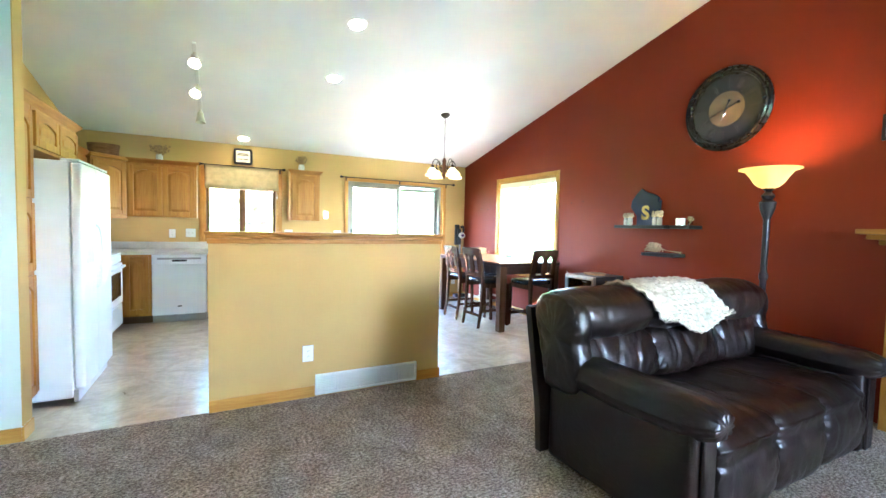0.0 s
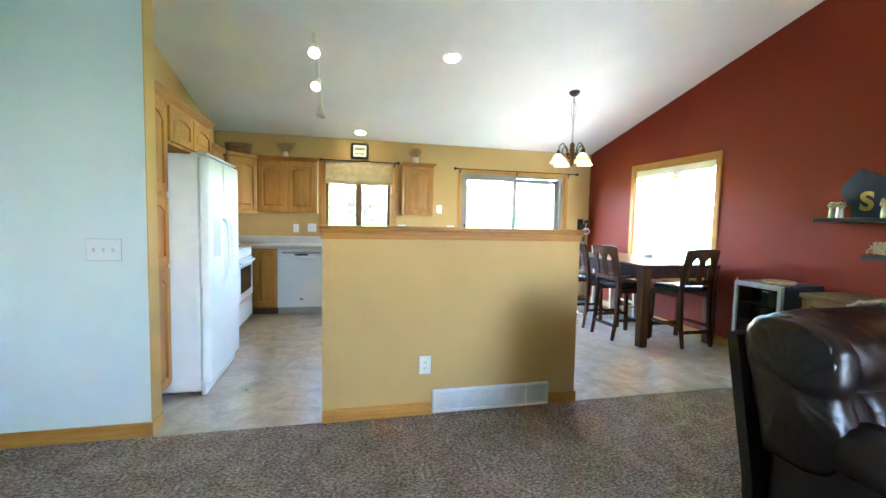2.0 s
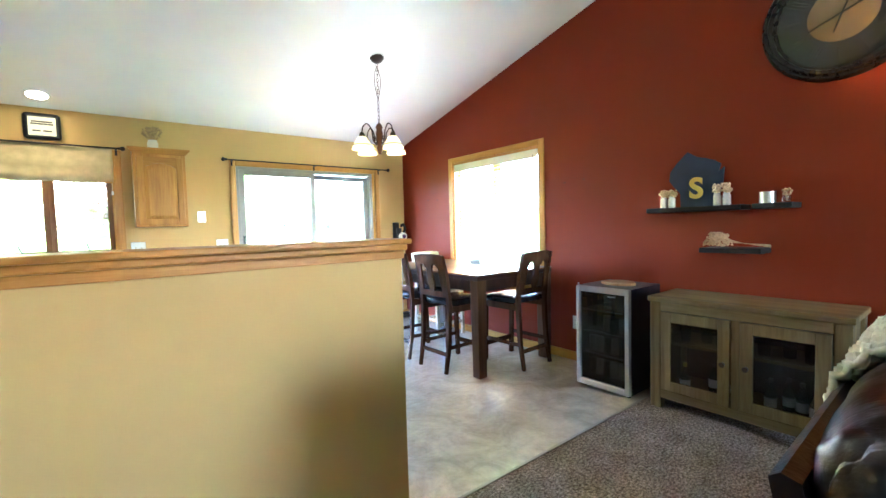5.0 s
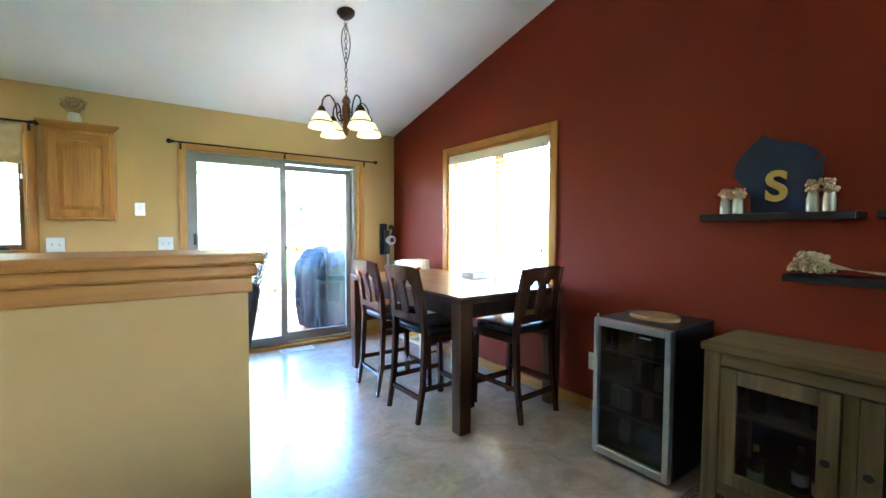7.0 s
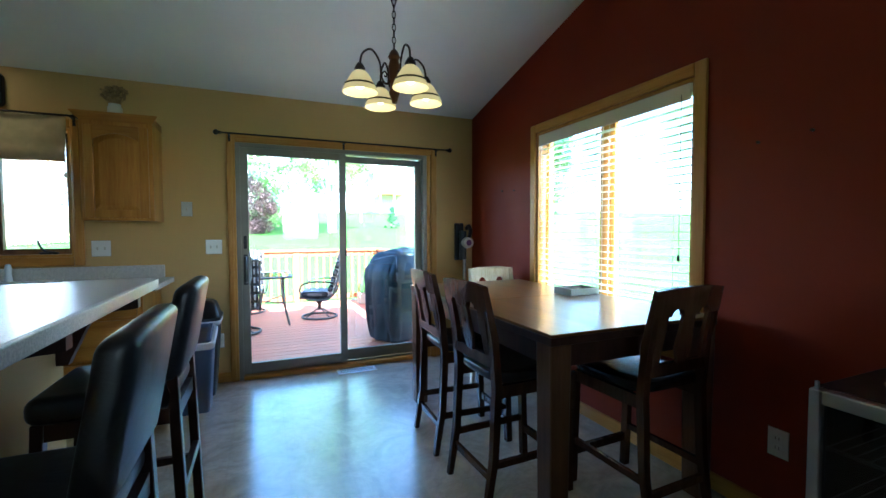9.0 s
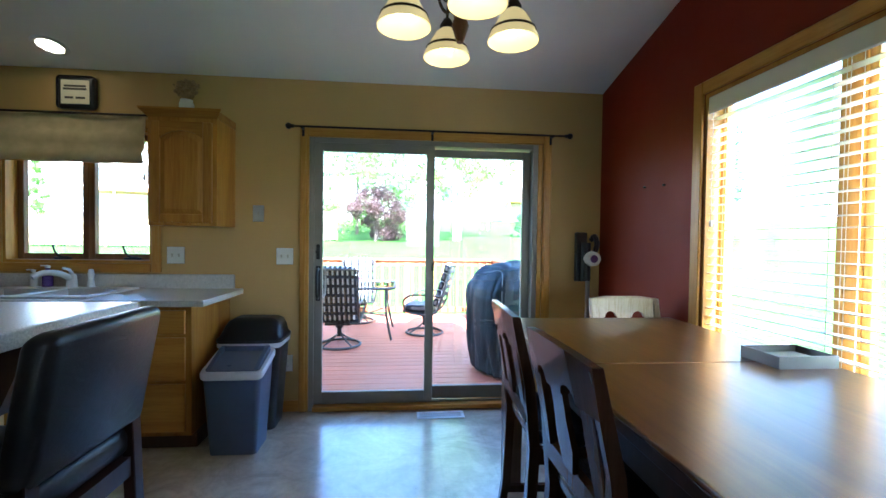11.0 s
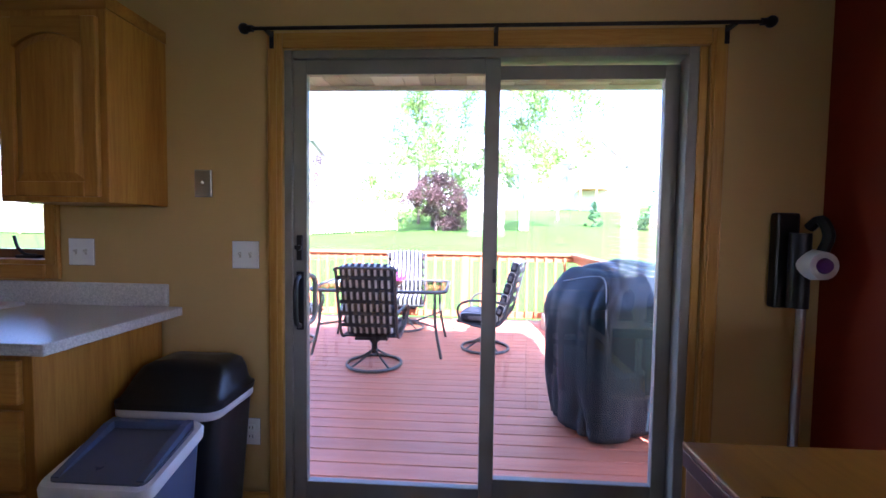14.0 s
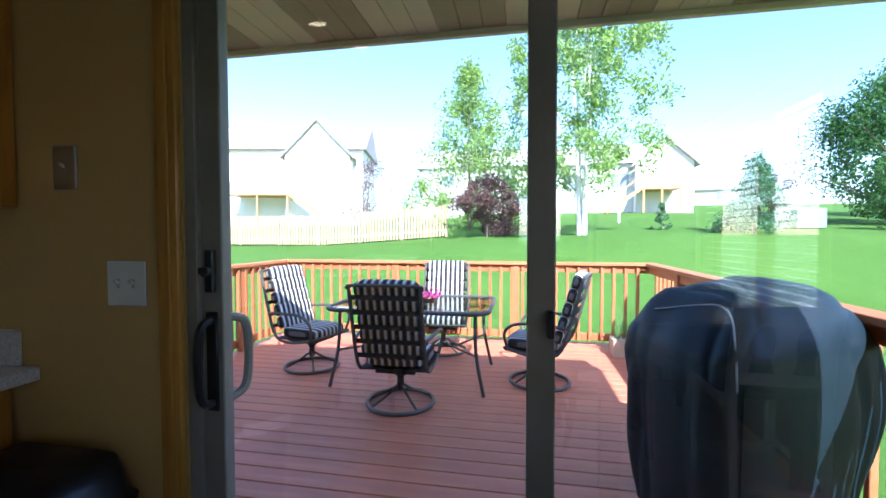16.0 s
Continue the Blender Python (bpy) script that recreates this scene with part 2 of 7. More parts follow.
DECK, GRASS = deck_mat(), grass_mat()
SIDING = plain("pale_vinyl_siding", (0.62, 0.60, 0.56), 0.6)
SOFFIT = plain("beige_vinyl_soffit", (0.52, 0.50, 0.445), 0.55)

# building helpers
def box(bm, x0, x1, y0, y1, z0, z1, bevel=0.0, seg=1):
    m = Matrix.LocRotScale(((x0 + x1) / 2, (y0 + y1) / 2, (z0 + z1) / 2), None, (x1 - x0, y1 - y0, z1 - z0))
    r = bmesh.ops.create_cube(bm, size=1, matrix=m)
    if bevel:
        es = list({e for v in r["verts"] for e in v.link_edges})
        bmesh.ops.bevel(bm, geom=es, offset=bevel, segments=seg, affect="EDGES", profile=0.5)
    return bm


def boxm(x0, x1, y0, y1, z0, z1, bevel=0.0, seg=1):
    return box(bmesh.new(), x0, x1, y0, y1, z0, z1, bevel, seg)


def prism(bm, pts, axis, a0, a1):
    """A flat polygon, given in the two other axes in order, thickened along the axis from a0 to a1."""
    def at(p, a):
        q = list(p)
        q.insert(axis, a)
        return q
    lo = [bm.verts.new(at(p, a0)) for p in pts]
    hi = [bm.verts.new(at(p, a1)) for p in pts]
    n = len(pts)
    bm.faces.new(lo)
    bm.faces.new(hi[::-1])
    for i in range(n):
        bm.faces.new((lo[i], hi[i], hi[(i + 1) % n], lo[(i + 1) % n]))
    bmesh.ops.recalc_face_normals(bm, faces=bm.faces)
    return bm


def rod(bm, a, b, r0, r1=None, seg=12):
    """A round bar from a to b."""
    a, b = Vector(a), Vector(b)
    d = b - a
    m = Matrix.Translation((a + b) / 2) @ d.to_track_quat("Z", "Y").to_matrix().to_4x4()
    bmesh.ops.create_cone(bm, cap_ends=True, segments=seg, radius1=r0, radius2=r0 if r1 is None else r1, depth=d.length, matrix=m)
    return bm


def bar(bm, a, b, w, h, bevel=0.0):
    """A square bar from a to b; w across, h in the other way."""
    a, b = Vector(a), Vector(b)
    d = b - a
    m = Matrix.Translation((a + b) / 2) @ d.to_track_quat("Z", "Y").to_matrix().to_4x4() @ Matrix.Diagonal((w, h, d.length, 1))
    r = bmesh.ops.create_cube(bm, size=1, matrix=m)
    if bevel:
        es = list({e for v in r["verts"] for e in v.link_edges})
        bmesh.ops.bevel(bm, geom=es, offset=bevel, segments=1, affect="EDGES")
    return bm


def lathe(bm, profile, seg=24, centre=(0, 0, 0)):
    """A turned shape; profile: (radius, height) from the bottom up."""
    cx, cy, cz = centre
    rings = []
    for r, z in profile:
        if r < 1e-5:
            rings.append([bm.verts.new((cx, cy, cz + z))])
        else:
            rings.append([bm.verts.new((cx + r * math.cos(2 * math.pi * k / seg), cy + r * math.sin(2 * math.pi * k / seg), cz + z)) for k in range(seg)])
    for p, q in zip(rings, rings[1:]):
        for k in range(seg):
            j = (k + 1) % seg
            if len(p) == 1 and len(q) > 1:
                bm.faces.new((p[0], q[j], q[k]))
            elif len(q) == 1 and len(p) > 1:
                bm.faces.new((p[k], p[j], q[0]))
            elif len(p) > 1:
                bm.faces.new((p[k], p[j], q[j], q[k]))
    return bm


def tube(bm, pts, r, seg=8):
    """A bent round bar through the points."""
    pts = [Vector(p) for p in pts]
    rings = []
    side = None
    for i, p in enumerate(pts):
        t = (pts[min(i + 1, len(pts) - 1)] - pts[max(i - 1, 0)]).normalized()
        if side is None:
            side = t.orthogonal().normalized()
        side = (side - t * side.dot(t)).normalized()
        up = t.cross(side)
        rr = r[i] if isinstance(r, (list, tuple)) else r
        rings.append([bm.verts.new(p + rr * (math.cos(2 * math.pi * k / seg) * side + math.sin(2 * math.pi * k / seg) * up)) for k in range(seg)])
    for p, q in zip(rings, rings[1:]):
        for k in range(seg):
            bm.faces.new((p[k], p[(k + 1) % seg], q[(k + 1) % seg], q[k]))
    bm.faces.new(rings[0][::-1])
    bm.faces.new(rings[-1])
    return bm


def thicken(bm, t):
    """Gives a sheet a thickness: a second layer along the normals, closed along the hem."""
    bm.normal_update()
    faces, hem = list(bm.faces), [e for e in bm.edges if e.is_boundary]
    twin = {v: bm.verts.new(v.co - v.normal * t) for v in list(bm.verts)}
    for f in faces:
        bm.faces.new([twin[v] for v in reversed(f.verts)])
    for e in hem:
        a, b = e.verts
        bm.faces.new((a, b, twin[b], twin[a]))
    bmesh.ops.recalc_face_normals(bm, faces=bm.faces)
    return bm


def pillow(x0, x1, y0, y1, z0, z1, p=4.0, n=10):
    """A stuffed cushion: a box swollen into a superellipsoid."""
    bm = bmesh.new()
    bmesh.ops.create_cube(bm, size=2)
    bmesh.ops.subdivide_edges(bm, edges=bm.edges, cuts=n, use_grid_fill=True)
    c = Vector(((x0 + x1) / 2, (y0 + y1) / 2, (z0 + z1) / 2))
    h = Vector(((x1 - x0) / 2, (y1 - y0) / 2, (z1 - z0) / 2))
    for v in bm.verts:
        q = v.co
        k = (abs(q.x) ** p + abs(q.y) ** p + abs(q.z) ** p) ** (1 / p)
        v.co = Vector((c.x + h.x * q.x / k, c.y + h.y * q.y / k, c.z + h.z * q.z / k))
    return bm


def rounded(w, d, r, n=6):
    pts = []
    for cx, cy, a0 in ((w - r, d - r, 0), (-w + r, d - r, 90), (-w + r, -d + r, 180), (w - r, -d + r, 270)):
        for k in range(n + 1):
            a = radians(a0 + 90 * k / n)
            pts.append((cx + r * math.cos(a), cy + r * math.sin(a)))
    return pts


def smooth_path(pts, n=6):
    """Catmull-Rom points through the given ones."""
    P = [Vector(p) for p in pts]
    out = []
    for i in range(len(P) - 1):
        a, b, c, d = P[max(i - 1, 0)], P[i], P[i + 1], P[min(i + 2, len(P) - 1)]
        for k in range(n):
            u = k / n
            out.append(0.5 * ((2 * b) + (c - a) * u + (2 * a - 5 * b + 4 * c - d) * u * u + (3 * b - a - 3 * c + d) * u ** 3))
    return out + [P[-1]]


def mesh_of(name, bm, material, smooth=False):
    me = bpy.data.meshes.new(name)
    bm.to_mesh(me)
    bm.free()
    me.materials.append(material)
    if smooth:
        me.polygons.foreach_set("use_smooth", [True] * len(me.polygons))
        if smooth != "all":
            me.set_sharp_from_angle(angle=radians(40))
    return me


def part(name, bm, material, parent=None, label="", smooth=False):
    ob = new(name, mesh_of(name, bm, material, smooth))
    ob.parent = parent
    if label:
        ob["label"] = label
    return ob


def thing(name, place, label, category, group="", turn=0.0):
    ob = new(name)
    ob.empty_display_size = 0.1
    ob.matrix_world = pose(*place, 0, 0, turn)
    return tagged(ob, label, category, group)


def structure(name, bm, material, label="", category="", smooth=False):
    ob = part(name, bm, material, None, "", smooth)
    return tagged(ob, label, category, "", "structure")


# plan: x across, y towards the garden door
WEST, EAST, NORTH, SOUTH, RIDGE_Y, EAVE, PITCH = -1.85, 4.05, 6.94, -3.60, 1.67, 2.44, 0.234


def roof_z(y):
    return EAVE + PITCH * (NORTH - max(y, 2 * RIDGE_Y - y))


RIDGE = roof_z(RIDGE_Y)
bm = boxm(WEST - 0.14, EAST + 0.14, SOUTH - 0.14, 3.215, -0.15, 0.0)
structure("floor_living", bm, CARPET, "taupe cut-pile carpet on the living room floor", "carpet")
bm = boxm(WEST - 0.14, EAST + 0.14, 3.215, NORTH + 0.14, -0.15, -0.004)
structure("floor_kitchen", bm, VINYL, "beige stone-patterned vinyl floor of kitchen and dining area", "vinyl floor")

# garden wall with door and sink window
DX0, DX1, DZ = 1.82, 3.58, 2.03
KX0, KX1, KZ0, KZ1 = -0.25, 0.73, 1.09, 2.04
bm = bmesh.new()
for x0, x1, z0, z1 in ((WEST - 0.14, KX0, 0, EAVE), (KX0, KX1, 0, KZ0), (KX0, KX1, KZ1, EAVE), (KX1, DX0, 0, EAVE), (DX0, DX1, DZ, EAVE), (DX1, EAST + 0.14, 0, EAVE)):
    box(bm, x0, x1, NORTH, NORTH + 0.14, z0, z1)
structure("wall_north", bm, TAN, "tan painted wall with garden door and sink window", "wall")

# red gable wall with the dining window
WY0, WY1, WZ0, WZ1 = 4.45, 5.80, 0.655, 2.05
bm = bmesh.new()
for y0, y1, z0, z1 in ((SOUTH - 0.14, RIDGE_Y, 0, None), (RIDGE_Y, WY0, 0, None), (WY0, WY1, 0, WZ0), (WY0, WY1, WZ1, None), (WY1, NORTH, 0, None)):
    a, c = (roof_z(y0), roof_z(y1)) if z1 is None else (z1, z1)
    prism(bm, [(y0, z0), (y1, z0), (y1, c), (y0, a)], 0, EAST, EAST + 0.14)
structure("wall_east", bm, RED, "brick red painted gable wall with one window", "wall")

# west and south walls close the rooms; the south wall has the front window's opening
bm = bmesh.new()
for y0, y1 in ((SOUTH - 0.14, RIDGE_Y), (RIDGE_Y, 3.23)):
    prism(bm, [(y0, 0), (y1, 0), (y1, roof_z(y1)), (y0, roof_z(y0))], 0, WEST - 0.14, WEST)
structure("wall_west", bm, OFFWHITE, "off-white painted living room wall", "wall")
bm = bmesh.new()
prism(bm, [(3.36, 0), (NORTH, 0), (NORTH, roof_z(NORTH)), (3.36, roof_z(3.36))], 0, WEST - 0.14, -1.70)
structure("wall_kitchen_west", bm, TAN, "tan painted kitchen wall behind the cabinets", "wall")
bm = bmesh.new()
for x0, x1, z0, z1 in ((WEST, 2.6, 0, EAVE), (2.6, 3.7, 0, 1.05), (2.6, 3.7, 2.25, EAVE), (3.7, EAST, 0, EAVE)):
    box(bm, x0, x1, SOUTH - 0.14, SOUTH, z0, z1)
structure("wall_south", bm, OFFWHITE, "off-white painted front wall of the living room", "wall")
# stub wall between living room and kitchen
bm = prism(bmesh.new(), [(-1.99, 3.23), (-1.05, 3.23), (-1.05, 3.36), (-1.99, 3.36)], 2, 0, roof_z(3.36))
structure("wall_stub", bm, OFFWHITE, "off-white painted stub wall beside the kitchen opening", "wall")
bm = boxm(-1.05, -1.044, 3.232, 3.36, 0.09, roof_z(3.36))
structure("wall_stub_end", bm, TAN, "tan painted end of the stub wall", "wall")

# vaulted ceiling
bm = bmesh.new()
for y0, y1 in ((SOUTH - 0.14, RIDGE_Y), (RIDGE_Y, NORTH + 0.14)):
    prism(bm, [(y0, roof_z(y0)), (y1, roof_z(y1)), (y1, roof_z(y1) + 0.2), (y0, roof_z(y0) + 0.2)], 0, WEST - 0.14, EAST + 0.14)
structure("ceiling", bm, CEIL, "white painted vaulted ceiling", "ceiling")

# half wall with oak cap
HX0, HX1, HY0, HY1 = -0.10, 1.642, 3.207, 3.325
structure("half_wall", boxm(HX0, HX1, HY0, HY1, 0, 1.160), TAN, "tan painted half wall between living room and kitchen", "half wall")

# oak cap and skirting of the half wall
cap = tagged(new("wall_cap"), "honey oak cap with stepped moulding on the half wall", "wall cap", "", "structure")
part("cap_board", boxm(HX0 - 0.022, HX1 + 0.022, HY0 - 0.052, HY1 + 0.052, 1.217, 1.238, 0.005, 2), OAK_X, cap)
part("moulding", boxm(HX0 - 0.014, HX1 + 0.014, HY0 - 0.032, HY1 + 0.032, 1.190, 1.2165, 0.008, 3), OAK_X, cap)
part("apron", boxm(HX0 - 0.007, HX1 + 0.007, HY0 - 0.014, HY1 + 0.014, 1.156, 1.1895, 0.004, 2), OAK_X, cap)



def skirting(name, x0, x1, y0, y1, mat):
    structure(name, boxm(x0, x1, y0, y1, 0.001, 0.085, 0.003), mat, "honey oak skirting board", "skirting")


skirting("baseboard", HX0, 0.60, HY0 - 0.013, HY0, PINE_X)
skirting("baseboard", 1.435, HX1, HY0 - 0.013, HY0, PINE_X)
skirting("baseboard", HX1, HX1 + 0.013, HY0 - 0.013, HY1, PINE_Y)
skirting("baseboard", WEST, -1.05, 3.217, 3.23, PINE_X)
skirting("baseboard", -1.05, -1.037, 3.217, 3.37, PINE_Y)
skirting("baseboard", WEST, WEST + 0.013, SOUTH, 3.217, PINE_Y)
skirting("baseboard", EAST - 0.013, EAST, 1.3, NORTH, PINE_Y)
skirting("baseboard", 1.30, DX0 - 0.065, NORTH - 0.013, NORTH, PINE_X)
skirting("baseboard", DX1 + 0.065, EAST - 0.013, NORTH - 0.013, NORTH, PINE_X)
skirting("baseboard", WEST, EAST, SOUTH, SOUTH + 0.013, PINE_X)
structure("trim", boxm(HX1 + 0.013, 3.6, 3.205, 3.225, 0.0, 0.006, 0.002), plain("carpet_edge_strip", (0.35, 0.30, 0.25), 0.5), "thin strip where carpet meets vinyl", "floor strip")


def casing(parent, x0, x1, z0, z1, y, mat_v=PINE, mat_h=PINE_X, w=0.065, sill=True):
    """Flat moulded casing round an opening in a wall that faces -y."""
    for a, b in ((x0 - w, x0), (x1, x1 + w)):
        bm = boxm(a, b, y - 0.018, y, z0 - (w if sill else 0), z1 + w, 0.004)
        box(bm, a + 0.012, b - 0.022 if a < x0 else b - 0.012, y - 0.024, y - 0.0175, z0, z1 + w - 0.012, 0.002)
        part("side_casing", bm, mat_v, parent)
    part("head_casing", boxm(x0, x1, y - 0.018, y, z1, z1 + w, 0.004), mat_h, parent)
    if sill:
        part("sill_casing", boxm(x0, x1, y - 0.026, y, z0 - w, z0, 0.004), mat_h, parent)


# sliding garden door
door = tagged(new("door_1"), "closed sliding glass garden door in grey frame with pine casing", "sliding door", "", "structure")
casing(door, DX0, DX1, 0.0, DZ, NORTH, sill=False)
bm = bmesh.new()
for x0, x1 in ((DX0, DX0 + 0.035), (DX1 - 0.075, DX1 - 0.035)):
    box(bm, x0, x1, NORTH + 0.004, NORTH + 0.136, 0.0, DZ, 0.003)
part("jamb", bm, ALU, door)
part("jamb_liner", boxm(DX1 - 0.0345, DX1, NORTH + 0.003, NORTH + 0.137, 0.0, DZ, 0.003), PINE, door)
part("head_track", boxm(DX0 + 0.035, DX1 - 0.075, NORTH + 0.006, NORTH + 0.13, DZ - 0.035, DZ, 0.003), ALU, door)
bm = boxm(DX0 + 0.035, DX1 - 0.075, NORTH - 0.03, NORTH + 0.13, 0.0, 0.035, 0.004)
part("threshold", bm, PINE_X, door, "pine threshold")
box(bm := bmesh.new(), DX0 + 0.035, DX1 - 0.075, NORTH + 0.03, NORTH + 0.05, 0.035, 0.05)
part("track", bm, ALU, door)


def sash(x0, x1, y, z0, z1, w, foot):
    s = new("sliding_panel")
    s.parent = door
    bm = bmesh.new()
    for a, b, c, d in ((x0, x0 + w, z0, z1), (x1 - w, x1, z0, z1), (x0 + w, x1 - w, z1 - w, z1), (x0 + w, x1 - w, z0, z0 + foot)):
        box(bm, a, b, y, y + 0.035, c, d, 0.003)
    part("panel_frame", bm, ALU, s)
    g = part("pane", boxm(x0 + w, x1 - w, y + 0.015, y + 0.019, z0 + foot, z1 - w), GLASS, s)
    g.visible_shadow = False
    return s


inner = sash(1.852, 2.745, NORTH + 0.02, 0.045, 1.995, 0.062, 0.085)
sash(2.690, 3.505, NORTH + 0.075, 0.045, 1.985, 0.06, 0.10)
bm = tube(bmesh.new(), smooth_path([(1.885, NORTH + 0.018, 0.84), (1.885, NORTH - 0.025, 0.86), (1.885, NORTH - 0.035, 0.95), (1.885, NORTH - 0.025, 1.04), (1.885, NORTH + 0.018, 1.06)], 4), 0.011, 8)
box(bm, 1.868, 1.902, NORTH + 0.012, NORTH + 0.02, 0.82, 1.08, 0.003)
part("pull_handle", bm, BLACK, inner, "black pull handle", True)
bm = tube(bmesh.new(), smooth_path([(1.90, NORTH + 0.056, 0.84), (1.915, NORTH + 0.105, 0.86), (1.915, NORTH + 0.12, 0.95), (1.915, NORTH + 0.105, 1.04), (1.90, NORTH + 0.056, 1.06)], 4), 0.012, 8)
part("outer_handle", bm, ALU, inner, "", True)
bm = boxm(1.872, 1.898, NORTH + 0.005, NORTH + 0.02, 1.13, 1.24, 0.003)
rod(bm, (1.885, NORTH + 0.005, 1.185), (1.885, NORTH - 0.012, 1.185), 0.012)
box(bm, 1.87, 1.90, NORTH - 0.014, NORTH - 0.008, 1.178, 1.196, 0.002)
part("latch", bm, BLACK, inner, "black thumb latch")
part("meeting_catch", boxm(2.728, 2.742, NORTH - 0.002, NORTH + 0.0195, 1.05, 1.11, 0.002), BLACK, inner)


def curtain_rod(x0, x1, z, y, brackets, label):
    r = thing("curtain_rod", ((x0 + x1) / 2, y, z), label, "curtain rod")
    h = (x1 - x0) / 2
    part("pole", rod(bmesh.new(), (-h, 0, 0), (h, 0, 0), 0.0075, seg=10), RODBLACK, r, "", True)
    for sx in (-1, 1):
        bm = bmesh.new()
        bmesh.ops.create_uvsphere(bm, u_segments=12, v_segments=8, radius=0.022, matrix=Matrix.Translation((sx * (h + 0.012), 0, 0)))
        rod(bm, (sx * (h - 0.025), 0, 0), (sx * (h - 0.005), 0, 0), 0.013)
        part("finial", bm, RODBLACK, r, "", True)
    for b in brackets:
        bx = b - (x0 + x1) / 2
        bm = boxm(bx - 0.007, bx + 0.007, -0.005, NORTH - y - 0.026, -0.012, 0.004)
        box(bm, bx - 0.009, bx + 0.009, NORTH - y - 0.027, NORTH - y - 0.0245, -0.06, 0.012)
        part("bracket", bm, RODBLACK, r)


curtain_rod(1.70, 3.75, 2.085, NORTH - 0.075, (1.78, 2.72, 3.63), "black iron curtain rod with ball finials over the garden door")

# sink window: casement pair in dark wood, pine casing, rod and roman shade
win = tagged(new("window_1"), "two-light casement window over the sink with pine casing", "window", "", "structure")
casing(win, KX0, KX1, KZ0, KZ1, NORTH)
bm = bmesh.new()
for a, b, c, d in ((KX0, KX0 + 0.02, KZ0, KZ1), (KX1 - 0.02, KX1, KZ0, KZ1), (KX0 + 0.02, KX1 - 0.02, KZ1 - 0.02, KZ1), (KX0 + 0.02, KX1 - 0.02, KZ0, KZ0 + 0.02)):
    box(bm, a, b, NORTH + 0.002, NORTH + 0.138, c, d)
part("window_jamb", bm, PINE, win)
DARKSASH = wood("dark_stained_sash", (0.15, 0.07, 0.025), (0.28, 0.14, 0.055), 0.4)
for a, b in ((KX0 + 0.02, 0.245), (0.245, KX1 - 0.02)):
    s = new("casement")
    s.parent = win
    bm = bmesh.new()
    w = 0.042
    for p, q, c, d in ((a, a + w, KZ0 + 0.02, KZ1 - 0.02), (b - w, b, KZ0 + 0.02, KZ1 - 0.02), (a + w, b - w, KZ1 - 0.02 - w, KZ1 - 0.02), (a + w, b - w, KZ0 + 0.02, KZ0 + 0.02 + w)):
        box(bm, p, q, NORTH + 0.092, NORTH + 0.137, c, d, 0.003)
    part("sash_frame", bm, DARKSASH, s)
    g = part("pane", boxm(a + w, b - w, NORTH + 0.112, NORTH + 0.116, KZ0 + 0.062, KZ1 - 0.062), GLASS, s)
    g.visible_shadow = False
    c = (a + b) / 2 + 0.06
    bm = tube(bmesh.new(), smooth_path([(c + 0.05, NORTH + 0.08, KZ0 + 0.035), (c, NORTH + 0.07, KZ0 + 0.04), (c - 0.03, NORTH + 0.065, KZ0 + 0.075), (c - 0.045, NORTH + 0.065, KZ0 + 0.125)], 4), 0.007, 8)
    box(bm, c - 0.04, c + 0.07, NORTH + 0.06, NORTH + 0.091, KZ0 + 0.02, KZ0 + 0.036, 0.003)
    part("crank", bm, BLACK, s, "dark crank handle", True)
curtain_rod(-0.29, 0.80, 2.115, NORTH - 0.085, (-0.24, 0.76), "black iron rod carrying the roman shade over the sink")

SHADE = plain("cream_shade_cloth", (0.60, 0.47, 0.25), 0.9, 0, 0.1, 0.12, 12.0, 0.3, 300.0)
shade = thing("roman_shade", (0.245, NORTH - 0.07, 2.11), "cream cloth roman shade folded up over the sink window", "window shade")
bm = bmesh.new()
NX, rows_ = 28, [(0.0, 0.0), (-0.06, -0.004), (-0.115, -0.010), (-0.125, -0.024), (-0.19, -0.026), (-0.245, -0.034), (-0.262, -0.05), (-0.29, -0.047), (-0.318, -0.03), (-0.312, -0.012)]
grid = []
for j, (dz, dy) in enumerate(rows_):
    line = []
    for i in range(NX + 1):
        u = i / NX
        sag = 0.012 * math.sin(u * math.pi) * (j / len(rows_)) + 0.006 * math.sin(u * 17 + j) * (j > 1)
        line.append(bm.verts.new((-0.485 + 0.97 * u, dy + 0.005 * math.sin(u * 11 + j * 0.7), dz - sag)))
    grid.append(line)
for p, q in zip(grid, grid[1:]):
    for i in range(NX):
        bm.faces.new((p[i], p[i + 1], q[i + 1], q[i]))
thicken(bm, 0.004)
part("cloth", bm, SHADE, shade, "", "all")
part("hem_bar", boxm(-0.475, 0.475, -0.022, -0.012, -0.328, -0.306, 0.003), PINE_X, shade)
bm = rod(bmesh.new(), (0.47, 0.004, -0.02), (0.47, 0.004, -0.40), 0.0015, seg=6)
lathe(bm, [(0.0, 0.0), (0.010, 0.006), (0.007, 0.035), (0.0, 0.042)], 10, (0.47, 0.004, -0.44))
part("pull_cord", bm, WHITE_PLASTIC, shade, "thin white pull cord with tassel")

